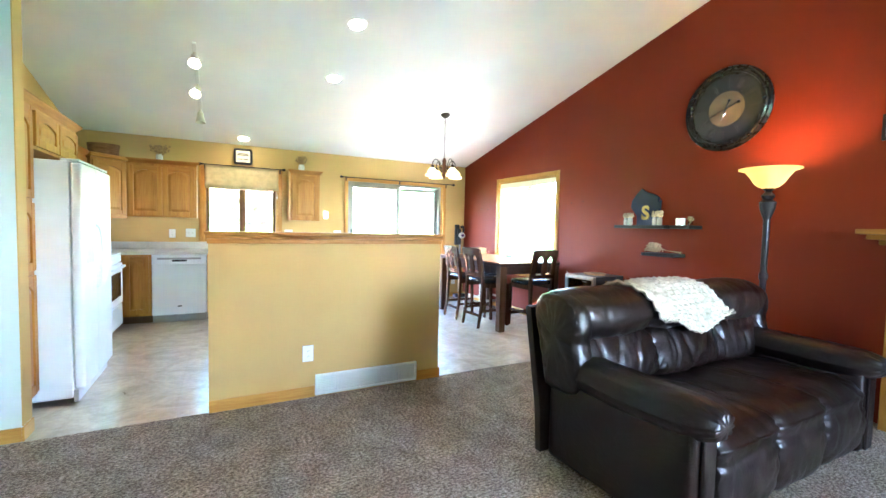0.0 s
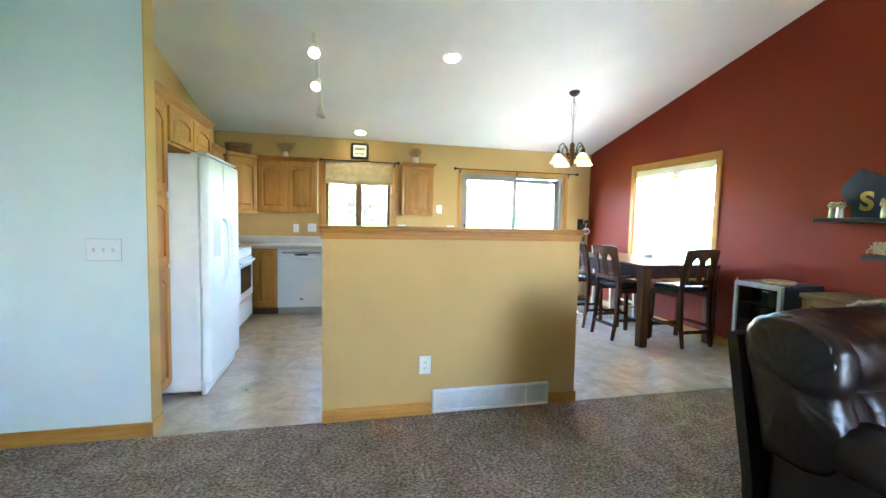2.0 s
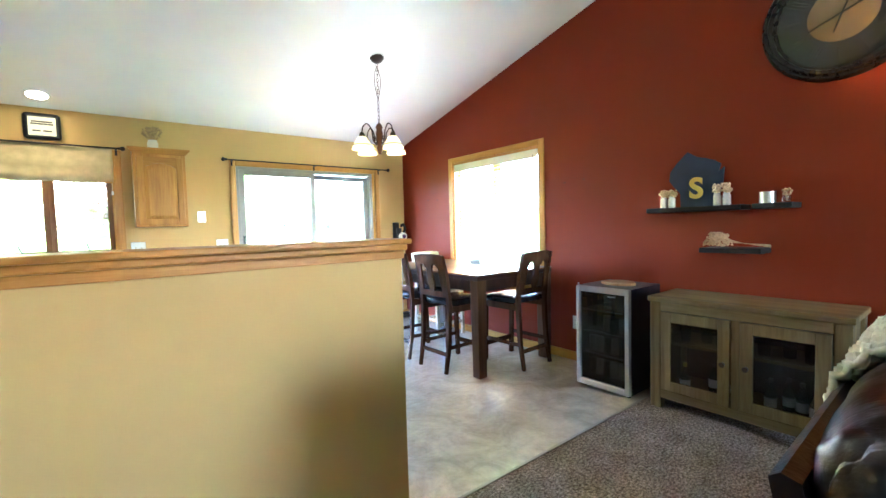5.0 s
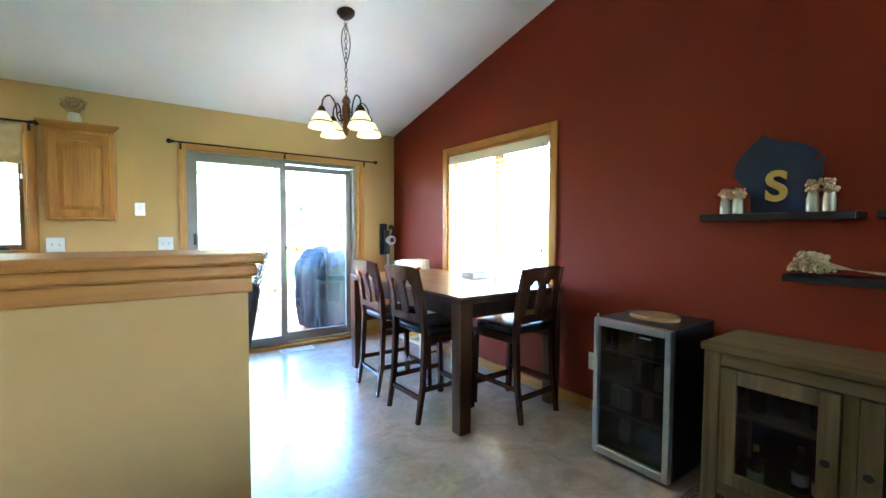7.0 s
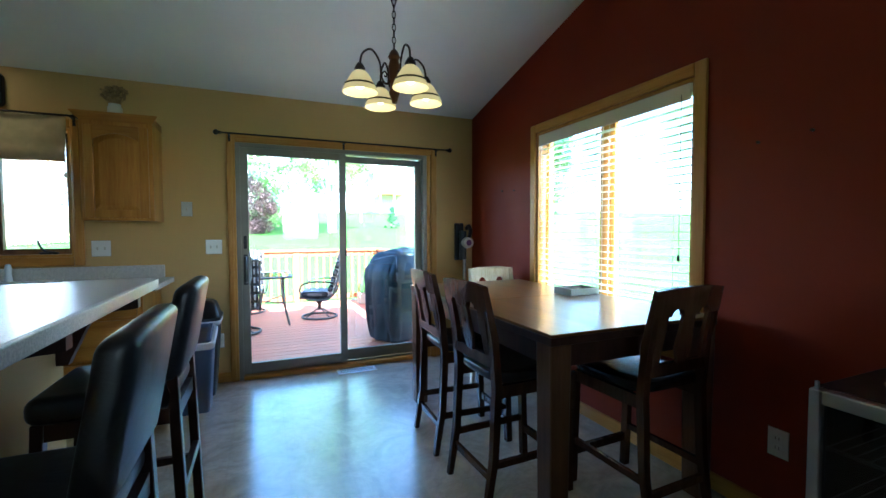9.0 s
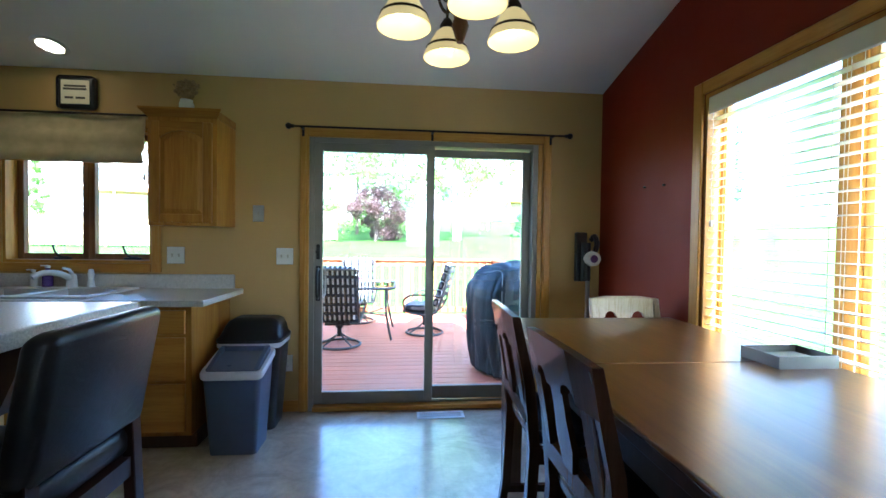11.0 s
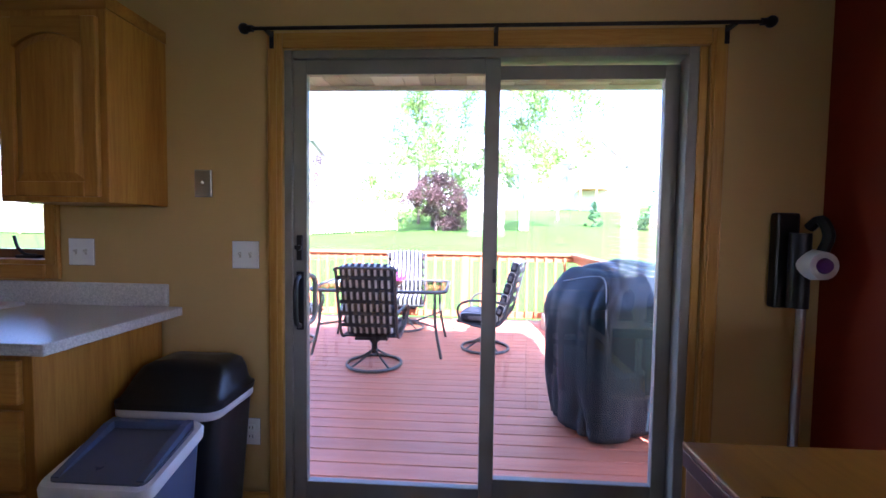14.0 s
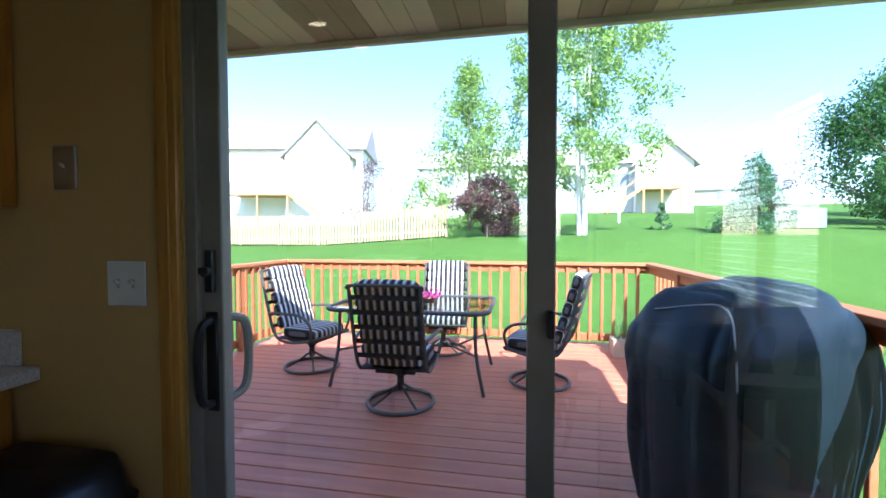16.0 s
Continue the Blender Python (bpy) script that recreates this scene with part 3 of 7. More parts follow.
# dining window with blinds
win = tagged(new("window_2"), "wide two-light dining window in pine casing", "window", "", "structure")
X = EAST
for a, b in ((WY0 - 0.065, WY0), (WY1, WY1 + 0.065)):
    part("side_casing", boxm(X - 0.018, X, a, b, WZ0 - 0.065, WZ1 + 0.065, 0.004), PINE, win)
part("head_casing", boxm(X - 0.018, X, WY0, WY1, WZ1, WZ1 + 0.065, 0.004), PINE_Y, win)
part("sill_casing", boxm(X - 0.022, X, WY0, WY1, WZ0 - 0.065, WZ0, 0.004), PINE_Y, win)
bm = bmesh.new()
for a, b, c, d in ((WY0, WY0 + 0.02, WZ0, WZ1), (WY1 - 0.02, WY1, WZ0, WZ1), (WY0 + 0.02, WY1 - 0.02, WZ1 - 0.02, WZ1), (WY0 + 0.02, WY1 - 0.02, WZ0, WZ0 + 0.02)):
    box(bm, X + 0.002, X + 0.138, a, b, c, d)
part("window_jamb", bm, PINE, win)
mid = 5.13
part("mullion", boxm(X + 0.075, X + 0.13, mid - 0.035, mid + 0.035, WZ0 + 0.02, WZ1 - 0.02, 0.003), PINE, win)
for a, b in ((WY0 + 0.02, mid - 0.035), (mid + 0.035, WY1 - 0.02)):
    bm = bmesh.new()
    w = 0.03
    for p, q, c, d in ((a, a + w, WZ0 + 0.02, WZ1 - 0.02), (b - w, b, WZ0 + 0.02, WZ1 - 0.02), (a + w, b - w, WZ1 - 0.05, WZ1 - 0.02), (a + w, b - w, WZ0 + 0.02, WZ0 + 0.05)):
        box(bm, X + 0.085, X + 0.12, p, q, c, d, 0.002)
    part("sash_frame", bm, PINE, win)
    g = part("pane", boxm(X + 0.10, X + 0.104, a + w, b - w, WZ0 + 0.05, WZ1 - 0.05), GLASS, win)
    g.visible_shadow = False
BLIND = plain("cream_faux_wood_slat", (0.82, 0.77, 0.64), 0.45, vary=0.03)
blind = thing("window_blind", (X + 0.038, (WY0 + WY1) / 2, WZ1 - 0.022), "cream slatted blind lowered with open slats in dining window", "blind")
L = (WY1 - WY0) / 2 - 0.028
part("headrail", boxm(-0.03, 0.028, -L, L, -0.05, 0.0, 0.004), BLIND, blind)
part("valance", boxm(-0.042, -0.0305, -L, L, -0.085, 0.0, 0.005), BLIND, blind)
bm = boxm(-0.024, 0.024, -L, L, -0.004, 0.004)
slat_mesh = None
z = -0.11
while z > -(WZ1 - WZ0) + 0.10:
    if slat_mesh is None:
        bm = boxm(-0.024, 0.024, -L, L, -0.0015, 0.0015)
        s = part("slat", bm, BLIND, blind)
        slat_mesh = s.data
    else:
        s = new("slat", slat_mesh)
        s.parent = blind
    s.matrix_local = pose(0, 0, z, 0, 0, 0)
    z -= 0.0435
part("bottom_rail", boxm(-0.025, 0.025, -L, L, z - 0.006, z + 0.012, 0.003), BLIND, blind)
for y in (-0.55, -0.03, 0.03, 0.55):
    bm = bmesh.new()
    for x in (-0.026, 0.026):
        rod(bm, (x, y, -0.05), (x, y, z), 0.0012, seg=5)
    part("ladder_cord", bm, BLIND, blind)
for y, l in ((0.60, 0.62), (-0.60, 0.88)):
    bm = rod(bmesh.new(), (-0.048, y, -0.05), (-0.048, y, -l), 0.0015, seg=5)
    lathe(bm, [(0.0, 0.0), (0.009, 0.008), (0.006, 0.035), (0.0, 0.04)], 10, (-0.048, y, -l - 0.04))
    part("pull_cord", bm, RODBLACK if l > 0.7 else BLIND, blind)


# wall plates, vents
TOGGLE = plain("ivory_toggle_plastic", (0.50, 0.47, 0.40), 0.4)
def plate(name, place, turn, w, h, label, category, kind_, mat=WHITE_PLASTIC):
    p = thing(name, place, label, category, "", turn)
    # thin dark sliver past the cover's edge: the plate's shadow line as colour
    part("shadow_rim", boxm(-w / 2 - 0.002, w / 2 + 0.002, -0.0015, 0, -h / 2 - 0.002, h / 2 + 0.002), plain("plate_shadow_rim_grey", (0.30, 0.28, 0.24), 0.7), p)
    part("cover", boxm(-w / 2, w / 2, -0.006, 0, -h / 2, h / 2, 0.003, 2), mat, p)
    if kind_ == "outlet":
        for dz in (-0.02, 0.02):
            bm = boxm(-0.016, 0.016, -0.0085, -0.0055, dz - 0.013, dz + 0.013, 0.003, 2)
            o = part("socket", bm, WHITE_PLASTIC, p)
            bm = boxm(-0.008, -0.0055, -0.0088, -0.0084, dz - 0.005, dz + 0.006)
            box(bm, 0.0055, 0.008, -0.0088, -0.0084, dz - 0.005, dz + 0.006)
            part("slot", bm, BLACK, o)
    else:
        n = kind_
        for k in range(n):
            x = (k - (n - 1) / 2) * 0.046
            bm = boxm(x - 0.005, x + 0.005, -0.0065, -0.0055, -0.012, 0.012)
            bar(bm, (x, -0.006, 0), (x, -0.018, 0.009), 0.007, 0.008, 0.001)
            part("toggle", bm, TOGGLE, p)
    return p


plate("light_switch", (1.648, NORTH, 1.15), 0, 0.118, 0.118, "white two-gang switch plate beside the garden door", "switch", 2)
plate("light_switch", (0.89, NORTH, 1.15), 0, 0.118, 0.118, "white two-gang switch plate beside the sink window", "switch", 2)
plate("thermostat", (1.46, NORTH, 1.46), 0, 0.075, 0.115, "small brushed metal switch plate on the tan wall", "wall control", 1, STEEL)
plate("outlet", (1.67, NORTH, 0.36), 0, 0.075, 0.118, "white outlet low beside the waste bins", "outlet", "outlet")
plate("light_switch", (-1.26, 3.23, 1.08), 0, 0.165, 0.118, "pale three-gang switch plate on the off-white wall", "switch", 3, plain("pale_plate_plastic", (0.68, 0.73, 0.72), 0.4, vary=0.02))
plate("outlet", (-0.64, NORTH, 1.13), 0, 0.075, 0.118, "white outlet over the kitchen worktop", "outlet", "outlet")
plate("light_switch", (-0.42, NORTH, 1.14), 0, 0.118, 0.118, "white switch plate over the kitchen worktop", "switch", 2)
plate("outlet", (0.55, HY0, 0.335), 0, 0.078, 0.12, "white outlet on the half wall", "outlet", "outlet")
plate("outlet", (EAST, 4.04, 0.36), -90, 0.078, 0.12, "white outlet low on the red wall", "outlet", "outlet")
plate("outlet", (3.84, NORTH, 0.30), 0, 0.075, 0.118, "white outlet below the stick vacuum", "outlet", "outlet")

vent = thing("return_air_grille", (1.018, HY0, 0.0), "white louvred return air grille low in the half wall", "air grille")
VENTW = 0.83
VENTWHITE = plain("white_vent_enamel", (0.80, 0.81, 0.82), 0.4, vary=0.02)
bm = bmesh.new()
h0, h1, w2 = 0.012, 0.168, VENTW / 2
for a, b, c, d in ((-w2, w2, h0, h0 + 0.016), (-w2, w2, h1 - 0.016, h1), (-w2, -w2 + 0.016, h0 + 0.016, h1 - 0.016), (w2 - 0.016, w2, h0 + 0.016, h1 - 0.016)):
    box(bm, a, b, -0.022, 0, c, d, 0.003)
part("frame", bm, VENTWHITE, vent)
part("backing", boxm(-w2 + 0.016, w2 - 0.016, -0.004, 0, h0 + 0.016, h1 - 0.016), plain("vent_shadow_grey", (0.45, 0.45, 0.45), 0.7), vent)
bm = boxm(-w2 + 0.016, w2 - 0.016, -0.001, 0.001, -0.009, 0.009)
blade = None
for k in range(9):
    if blade is None:
        o = part("louvre", bm, VENTWHITE, vent)
        blade = o.data
    else:
        o = new("louvre", blade)
        o.parent = vent
    o.matrix_local = pose(0, -0.011, h0 + 0.026 + k * 0.0132, 35, 0, 0)
for k in range(1, 5):
    x = -w2 + k * VENTW / 5
    part("divider", boxm(x - 0.004, x + 0.004, -0.021, -0.004, h0 + 0.016, h1 - 0.016), VENTWHITE, vent)

reg = thing("floor_register", (2.80, 6.815, -0.004), "white slotted floor register before the garden door", "floor register")
bm = boxm(-0.175, 0.175, -0.062, 0.062, 0, 0.006, 0.002)
part("frame", bm, VENTWHITE, reg)
part("slot_bed", boxm(-0.155, 0.155, -0.036, 0.036, 0.0065, 0.0072), plain("register_dark", (0.05, 0.05, 0.05), 0.7), reg)
fin = None
for k in range(24):
    if fin is None:
        o = part("fin", boxm(-0.0035, 0.0035, -0.036, 0.036, 0, 0.003), VENTWHITE, reg)
        fin = o.data
    else:
        o = new("fin", fin)
        o.parent = reg
    o.matrix_local = pose(-0.15 + k * 0.01304, 0, 0.007)

# kitchen
def arch_points(x0, x1, z0, z1, rise, n=12):
    """A panel outline: straight foot and sides, arched head."""
    pts = [(x0, z0), (x1, z0), (x1, z1 - rise)]
    for k in range(1, n):
        u = k / n
        s = math.sin(math.pi * u) ** 0.8
        pts.append((x1 + (x0 - x1) * u, z1 - rise + rise * s))
    return pts + [(x0, z1 - rise)]


def cab_door(parent, x0, x1, z0, z1, rise=0.05, knob=None, stile=0.055):
    """A raised-panel oak door on the front plane y = 0, facing -y."""
    d = new("door")
    d.parent = parent
    bm = bmesh.new()
    t = 0.02
    box(bm, x0, x0 + stile, -t, 0, z0, z1, 0.003)
    box(bm, x1 - stile, x1, -t, 0, z0, z1, 0.003)
    box(bm, x0 + stile, x1 - stile, -t, 0, z0, z0 + stile, 0.003)
    part("door_frame", bm, OAK, d)
    a, b = x0 + stile, x1 - stile
    arch = arch_points(a, b, z0 + stile, z1 - stile, rise)
    top = [(a, z1)] + [p for p in arch[2:]][::-1] + [(b, z1)]
    bm = prism(bmesh.new(), top, 1, -t + 0.001, 0)
    part("top_rail", bm, OAK_X, d)
    inset = 0.032
    inn = arch_points(a + inset, b - inset, z0 + stile + inset, z1 - stile - inset, rise * 0.9)
    bm = bmesh.new()
    o = [bm.verts.new((x, -0.006, z)) for x, z in arch]
    i = [bm.verts.new((x, -0.018, z)) for x, z in inn]
    n = len(o)
    for k in range(n):
        bm.faces.new((o[k], o[(k + 1) % n], i[(k + 1) % n], i[k]))
    bm.faces.new(i)
    back = [bm.verts.new((x, -0.001, z)) for x, z in arch]
    for k in range(n):
        bm.faces.new((back[k], back[(k + 1) % n], o[(k + 1) % n], o[k]))
    bmesh.ops.recalc_face_normals(bm, faces=bm.faces)
    part("panel", bm, OAK, d)
    return d


def drawer_front(parent, x0, x1, z0, z1):
    part("drawer_front", boxm(x0, x1, -0.02, 0, z0, z1, 0.005, 2), OAK_X, parent)


def cabinet(name, place, turn, w, d, h, label, doors=(), drawers=(), toe=0.0, crown=False, rise=0.05):
    c = thing(name, place, label, "kitchen cabinet", "fitted oak kitchen cabinets", turn)
    part("body", boxm(0, w, 0, d, toe, h, 0.002), OAK, c)
    if toe:
        part("toe_kick", boxm(0.0, w, 0.07, d, 0.0, toe), plain("dark_toe_kick", (0.12, 0.07, 0.035), 0.6), c)
    for x0, x1, z0, z1 in doors:
        cab_door(c, x0, x1, z0, z1, rise)
    for r in drawers:
        drawer_front(c, *r)
    if crown:
        bm = prism(bmesh.new(), [(-0.001, 0), (-0.04, 0.045), (-0.04, 0.055), (0.0, 0.055)], 0, -0.0, w)
        for v in bm.verts:
            v.co.z += h - 0.005
            if v.co.y < -0.03:
                v.co.x += 0.04 if v.co.x > w / 2 else -0.04
        box(bm, -0.002, w + 0.002, 0.0, d, h + 0.001, h + 0.05)
        part("crown", bm, OAK_X, c, "oak crown moulding")
    return c


UP0, UP1 = 1.35, 2.045
FW = 6.63
cabinet("wall_cabinet", (-1.10, FW, UP0), 0, 0.77, 0.305, UP1 - UP0, "two-door honey oak wall cabinet with arched panels", [(0.02, 0.38, 0.02, 0.66), (0.39, 0.75, 0.02, 0.66)], crown=True)
cabinet("wall_cabinet", (0.875, FW, UP0 + 0.005), 0, 0.425, 0.305, UP1 - UP0 + 0.005, "single-door honey oak wall cabinet between window and door", [(0.025, 0.40, 0.02, 0.665)], crown=True)
# diagonal corner wall cabinet
cc = thing("corner_cabinet", (-1.10, FW, UP0), "diagonal honey oak corner wall cabinet with arched door", "kitchen cabinet", "fitted oak kitchen cabinets", 45)
part("body", prism(bmesh.new(), [(0, 0), (0, 0.415), (-0.415, 0.415), (-0.415, 0)], 2, 0, UP1 - UP0), OAK, cc)
cab_door(cc, -0.40, -0.015, 0.02, 0.66)
part("crown", boxm(-0.43, 0.015, -0.03, 0.405, UP1 - UP0 - 0.002, UP1 - UP0 + 0.05, 0.01), OAK_X, cc, "oak crown moulding")
part("light_rail", boxm(-0.415, 0.0, -0.012, 0.02, -0.03, 0.0, 0.002), OAK_X, cc)
# wall cabinets over stove side, over the fridge, and the pantry
FX = -1.14
cabinet("wall_cabinet", (-1.43, 4.76, UP0), 90, 1.55, 0.265, UP1 - UP0, "honey oak wall cabinet run above stove", [(0.02, 0.50, 0.02, 0.66), (0.53, 1.02, 0.30, 0.66), (1.05, 1.53, 0.02, 0.66)], crown=True)
cabinet("fridge_cabinet", (FX, 3.775, 1.765), 90, 0.965, 0.555, 0.285, "two-door honey oak cabinet above the refrigerator", [(0.02, 0.475, 0.02, 0.255), (0.49, 0.945, 0.02, 0.255)], crown=True, rise=0.03)
cabinet("pantry_cabinet", (FX, 3.375, 0.0), 90, 0.395, 0.555, 2.05, "tall honey oak pantry cabinet with two doors", [(0.03, 0.365, 0.13, 0.92), (0.03, 0.365, 0.95, 1.40), (0.03, 0.365, 1.43, 2.0)], toe=0.1, crown=True)

# base units
BF = 6.365
cabinet("base_cabinet", (-1.12, BF, 0.0), 0, 0.305, 0.56, 0.875, "narrow honey oak base cabinet beside the dishwasher", [(0.03, 0.28, 0.13, 0.85)], toe=0.1)
cabinet("base_cabinet", (-0.205, BF, 0.0), 0, 0.86, 0.56, 0.875, "honey oak sink base cabinet with two doors", [(0.03, 0.42, 0.13, 0.68), (0.44, 0.83, 0.13, 0.68)], [(0.03, 0.83, 0.71, 0.85)], toe=0.1)
cabinet("drawer_cabinet", (0.66, BF, 0.0), 0, 0.61, 0.56, 0.875, "honey oak three-drawer base cabinet at the counter end", [], [(0.03, 0.58, 0.71, 0.85), (0.03, 0.58, 0.435, 0.69), (0.03, 0.58, 0.13, 0.415)], toe=0.1)
cabinet("corner_base_cabinet", (-1.695, BF, 0.0), 0, 0.57, 0.56, 0.875, "honey oak corner base cabinet beside the stove", toe=0.1)
cabinet("base_cabinet", (-1.19, 4.72, 0.0), 90, 0.685, 0.505, 0.875, "honey oak base cabinet between refrigerator and stove", [(0.03, 0.655, 0.13, 0.68)], [(0.03, 0.655, 0.71, 0.85)], toe=0.1)

top = thing("worktop", (0, 0, 0.876), "speckled grey laminate worktop with upstand", "worktop")
SX0, SX1 = -0.14, 0.66
bm = bmesh.new()
box(bm, -1.695, SX0, 6.315, 6.935, 0, 0.038, 0.005, 2)
box(bm, SX1, 1.36, 6.315, 6.935, 0, 0.038, 0.005, 2)
box(bm, SX0, SX1, 6.315, 6.40, 0, 0.038)
box(bm, SX0, SX1, 6.86, 6.935, 0, 0.038)
part("top", bm, COUNTER, top)
part("upstand", boxm(-1.695, 1.30, 6.915, 6.936, 0.038, 0.138, 0.004), COUNTER, top)
part("stove_side_top", boxm(-1.695, -1.17, 4.70, 5.41, 0, 0.038, 0.005, 2), COUNTER, top)

sink = thing("kitchen_sink", (0.26, 6.63, 0.915), "white double-bowl drop-in kitchen sink", "sink")
bm = bmesh.new()
for a, b, c, d in ((-0.42, 0.42, -0.25, -0.205), (-0.42, 0.42, 0.16, 0.25), (-0.42, -0.375, -0.205, 0.16), (0.375, 0.42, -0.205, 0.16), (-0.02, 0.02, -0.205, 0.16)):
    box(bm, a, b, c, d, -0.001, 0.014, 0.005, 2)
part("rim", bm, WHITE_APPL, sink)
for a, b in ((-0.375, -0.02), (0.02, 0.375)):
    bm = bmesh.new()
    box(bm, a, b, -0.205, 0.16, -0.18, -0.17)
    for p, q, r, s in ((a, a + 0.008, -0.205, 0.16), (b - 0.008, b, -0.205, 0.16), (a + 0.008, b - 0.008, -0.205, -0.197), (a + 0.008, b - 0.008, 0.152, 0.16)):
        box(bm, p, q, r, s, -0.17, 0.0)
    o = part("bowl", bm, WHITE_APPL, sink)
    part("drain", lathe(bmesh.new(), [(0.0, 0.0), (0.04, 0.0), (0.04, 0.004), (0.0, 0.004)], 16, ((a + b) / 2, 0, -0.169)), STEEL, o)
tap = thing("kitchen_tap", (0.27, 6.84, 0.93), "white kitchen tap with side spray", "tap")
bm = lathe(bmesh.new(), [(0.0, 0.0), (0.032, 0.0), (0.03, 0.03), (0.026, 0.075), (0.018, 0.09), (0.0, 0.092)], 18)
part("tap_body", bm, WHITE_APPL, tap, "", True)
part("spout", tube(bmesh.new(), smooth_path([(0, 0, 0.05), (-0.02, -0.07, 0.095), (-0.05, -0.16, 0.11), (-0.08, -0.215, 0.085)], 5), [0.02] * 8 + [0.018] * 8, 10), WHITE_APPL, tap, "", True)
part("lever", tube(bmesh.new(), [(0, 0, 0.09), (0.005, -0.03, 0.12), (0.01, -0.09, 0.135)], [0.012, 0.01, 0.008], 8), WHITE_APPL, tap, "", True)
bm = lathe(bmesh.new(), [(0.0, 0.0), (0.024, 0.0), (0.02, 0.03), (0.016, 0.06), (0.02, 0.09), (0.014, 0.12), (0.0, 0.125)], 14, (0.12, 0.0, 0))
part("side_spray", bm, WHITE_APPL, tap, "white side spray head", True)


def bottle(name, place, label, col, h=0.16, r=0.03, cap=(0.7, 0.7, 0.7)):
    b = thing(name, place, label, "bottle")
    part("flask", lathe(bmesh.new(), [(0, 0), (r, 0), (r, h * 0.6), (r * 0.9, h * 0.7), (r * 0.4, h * 0.78), (r * 0.4, h * 0.84), (0, h * 0.84)], 14), plain(name + "_plastic", col, 0.25), b, "", True)
    bm = lathe(bmesh.new(), [(0, h * 0.84), (r * 0.5, h * 0.84), (r * 0.5, h * 0.95), (0, h * 0.96)], 12)
    bar(bm, (0, 0, h * 0.955), (-0.03, -0.02, h * 0.955), 0.008, 0.008)
    part("pump", bm, plain(name + "_pump", cap, 0.4), b)


bottle("soap_bottle", (0.09, 6.875, 0.93), "purple soap bottle with pump behind the sink", (0.06, 0.02, 0.22), 0.15)
bottle("lotion_bottle", (0.00, 6.875, 0.93), "small pale bottle with pump behind the sink", (0.7, 0.68, 0.6), 0.12, 0.025)

# dishwasher
dw = thing("dishwasher", (-0.813, BF - 0.005, 0.0), "white built-in dishwasher under the worktop", "dishwasher")
part("tub", boxm(0, 0.605, 0.03, 0.56, 0.10, 0.872), WHITE_APPL, dw)
d = part("door", boxm(0.004, 0.601, -0.015, 0.0295, 0.10, 0.745, 0.006, 2), WHITE_APPL, dw)
part("badge", boxm(0.28, 0.325, -0.0165, -0.0145, 0.20, 0.215), BLACK, d)
c = part("control_panel", boxm(0.004, 0.601, -0.02, 0.0295, 0.75, 0.868, 0.006, 2), WHITE_APPL, dw)
part("control_strip", boxm(0.06, 0.54, -0.0215, -0.0195, 0.81, 0.835, 0.001), plain("grey_control_print", (0.35, 0.35, 0.36), 0.4), c)
part("latch_handle", boxm(0.22, 0.385, -0.034, -0.0205, 0.785, 0.808, 0.005, 2), BLACK, c, "dark latch handle")
part("kick_plate", boxm(0.004, 0.601, 0.04, 0.06, 0.0, 0.098), plain("grey_kick_plate", (0.4, 0.4, 0.4), 0.5), dw)

# refrigerator, side by side
fr = thing("refrigerator", (-0.955, 3.785, 0.0), "tall white side-by-side refrigerator with water dispenser", "refrigerator", "", 90)
part("body", boxm(0.0, 0.84, 0.0, 0.74, 0.03, 1.70, 0.006), WHITE_APPL, fr)
for a, b, nm in ((0.003, 0.368, "freezer_door"), (0.376, 0.837, "fridge_door")):
    bm = boxm(a, b, -0.07, -0.004, 0.09, 1.69, 0.016, 3)
    o = part(nm, bm, WHITE_APPL, fr, "", True)
    hx = b - 0.03 if nm == "freezer_door" else a + 0.03
    s = -1 if nm == "freezer_door" else 1
    bm = tube(bmesh.new(), smooth_path([(hx, -0.068, 0.78), (hx + s * 0.005, -0.105, 0.82), (hx + s * 0.02, -0.12, 1.02), (hx + s * 0.005, -0.105, 1.22), (hx, -0.068, 1.26)], 5), 0.013, 10)
    part("handle", bm, WHITE_APPL, o, "white bowed handle", True)
    if nm == "freezer_door":
        part("dispenser", boxm(0.09, 0.27, -0.073, -0.069, 0.98, 1.30, 0.002), plain("dispenser_grey", (0.55, 0.56, 0.57), 0.4), o)
part("hinge_cover", boxm(0.02, 0.82, -0.055, 0.05, 1.701, 1.718, 0.004), WHITE_APPL, fr)
bm = boxm(0.01, 0.83, -0.03, 0.0, 0.0, 0.085, 0.003)
part("base_grille", bm, plain("grille_white", (0.7, 0.7, 0.7), 0.5), fr)

# stove
st = thing("kitchen_stove", (-1.115, 5.425, 0.0), "white electric stove with dark oven window", "stove", "", 90)
part("body", boxm(0, 0.76, 0.0, 0.58, 0.03, 0.895, 0.004), WHITE_APPL, st)
part("cooktop", boxm(-0.003, 0.763, -0.03, 0.58, 0.896, 0.915, 0.006, 2), WHITE_APPL, st)
for x, y, r in ((0.2, 0.14, 0.10), (0.56, 0.14, 0.08), (0.2, 0.42, 0.08), (0.56, 0.42, 0.10)):
    part("burner", lathe(bmesh.new(), [(0, 0.916), (r, 0.916), (r, 0.924), (r * 0.6, 0.922), (0, 0.922)], 24, (x, y, 0)), BLACK, st)
d = part("oven_door", boxm(0.01, 0.75, -0.04, -0.002, 0.33, 0.80, 0.008, 2), WHITE_APPL, st)
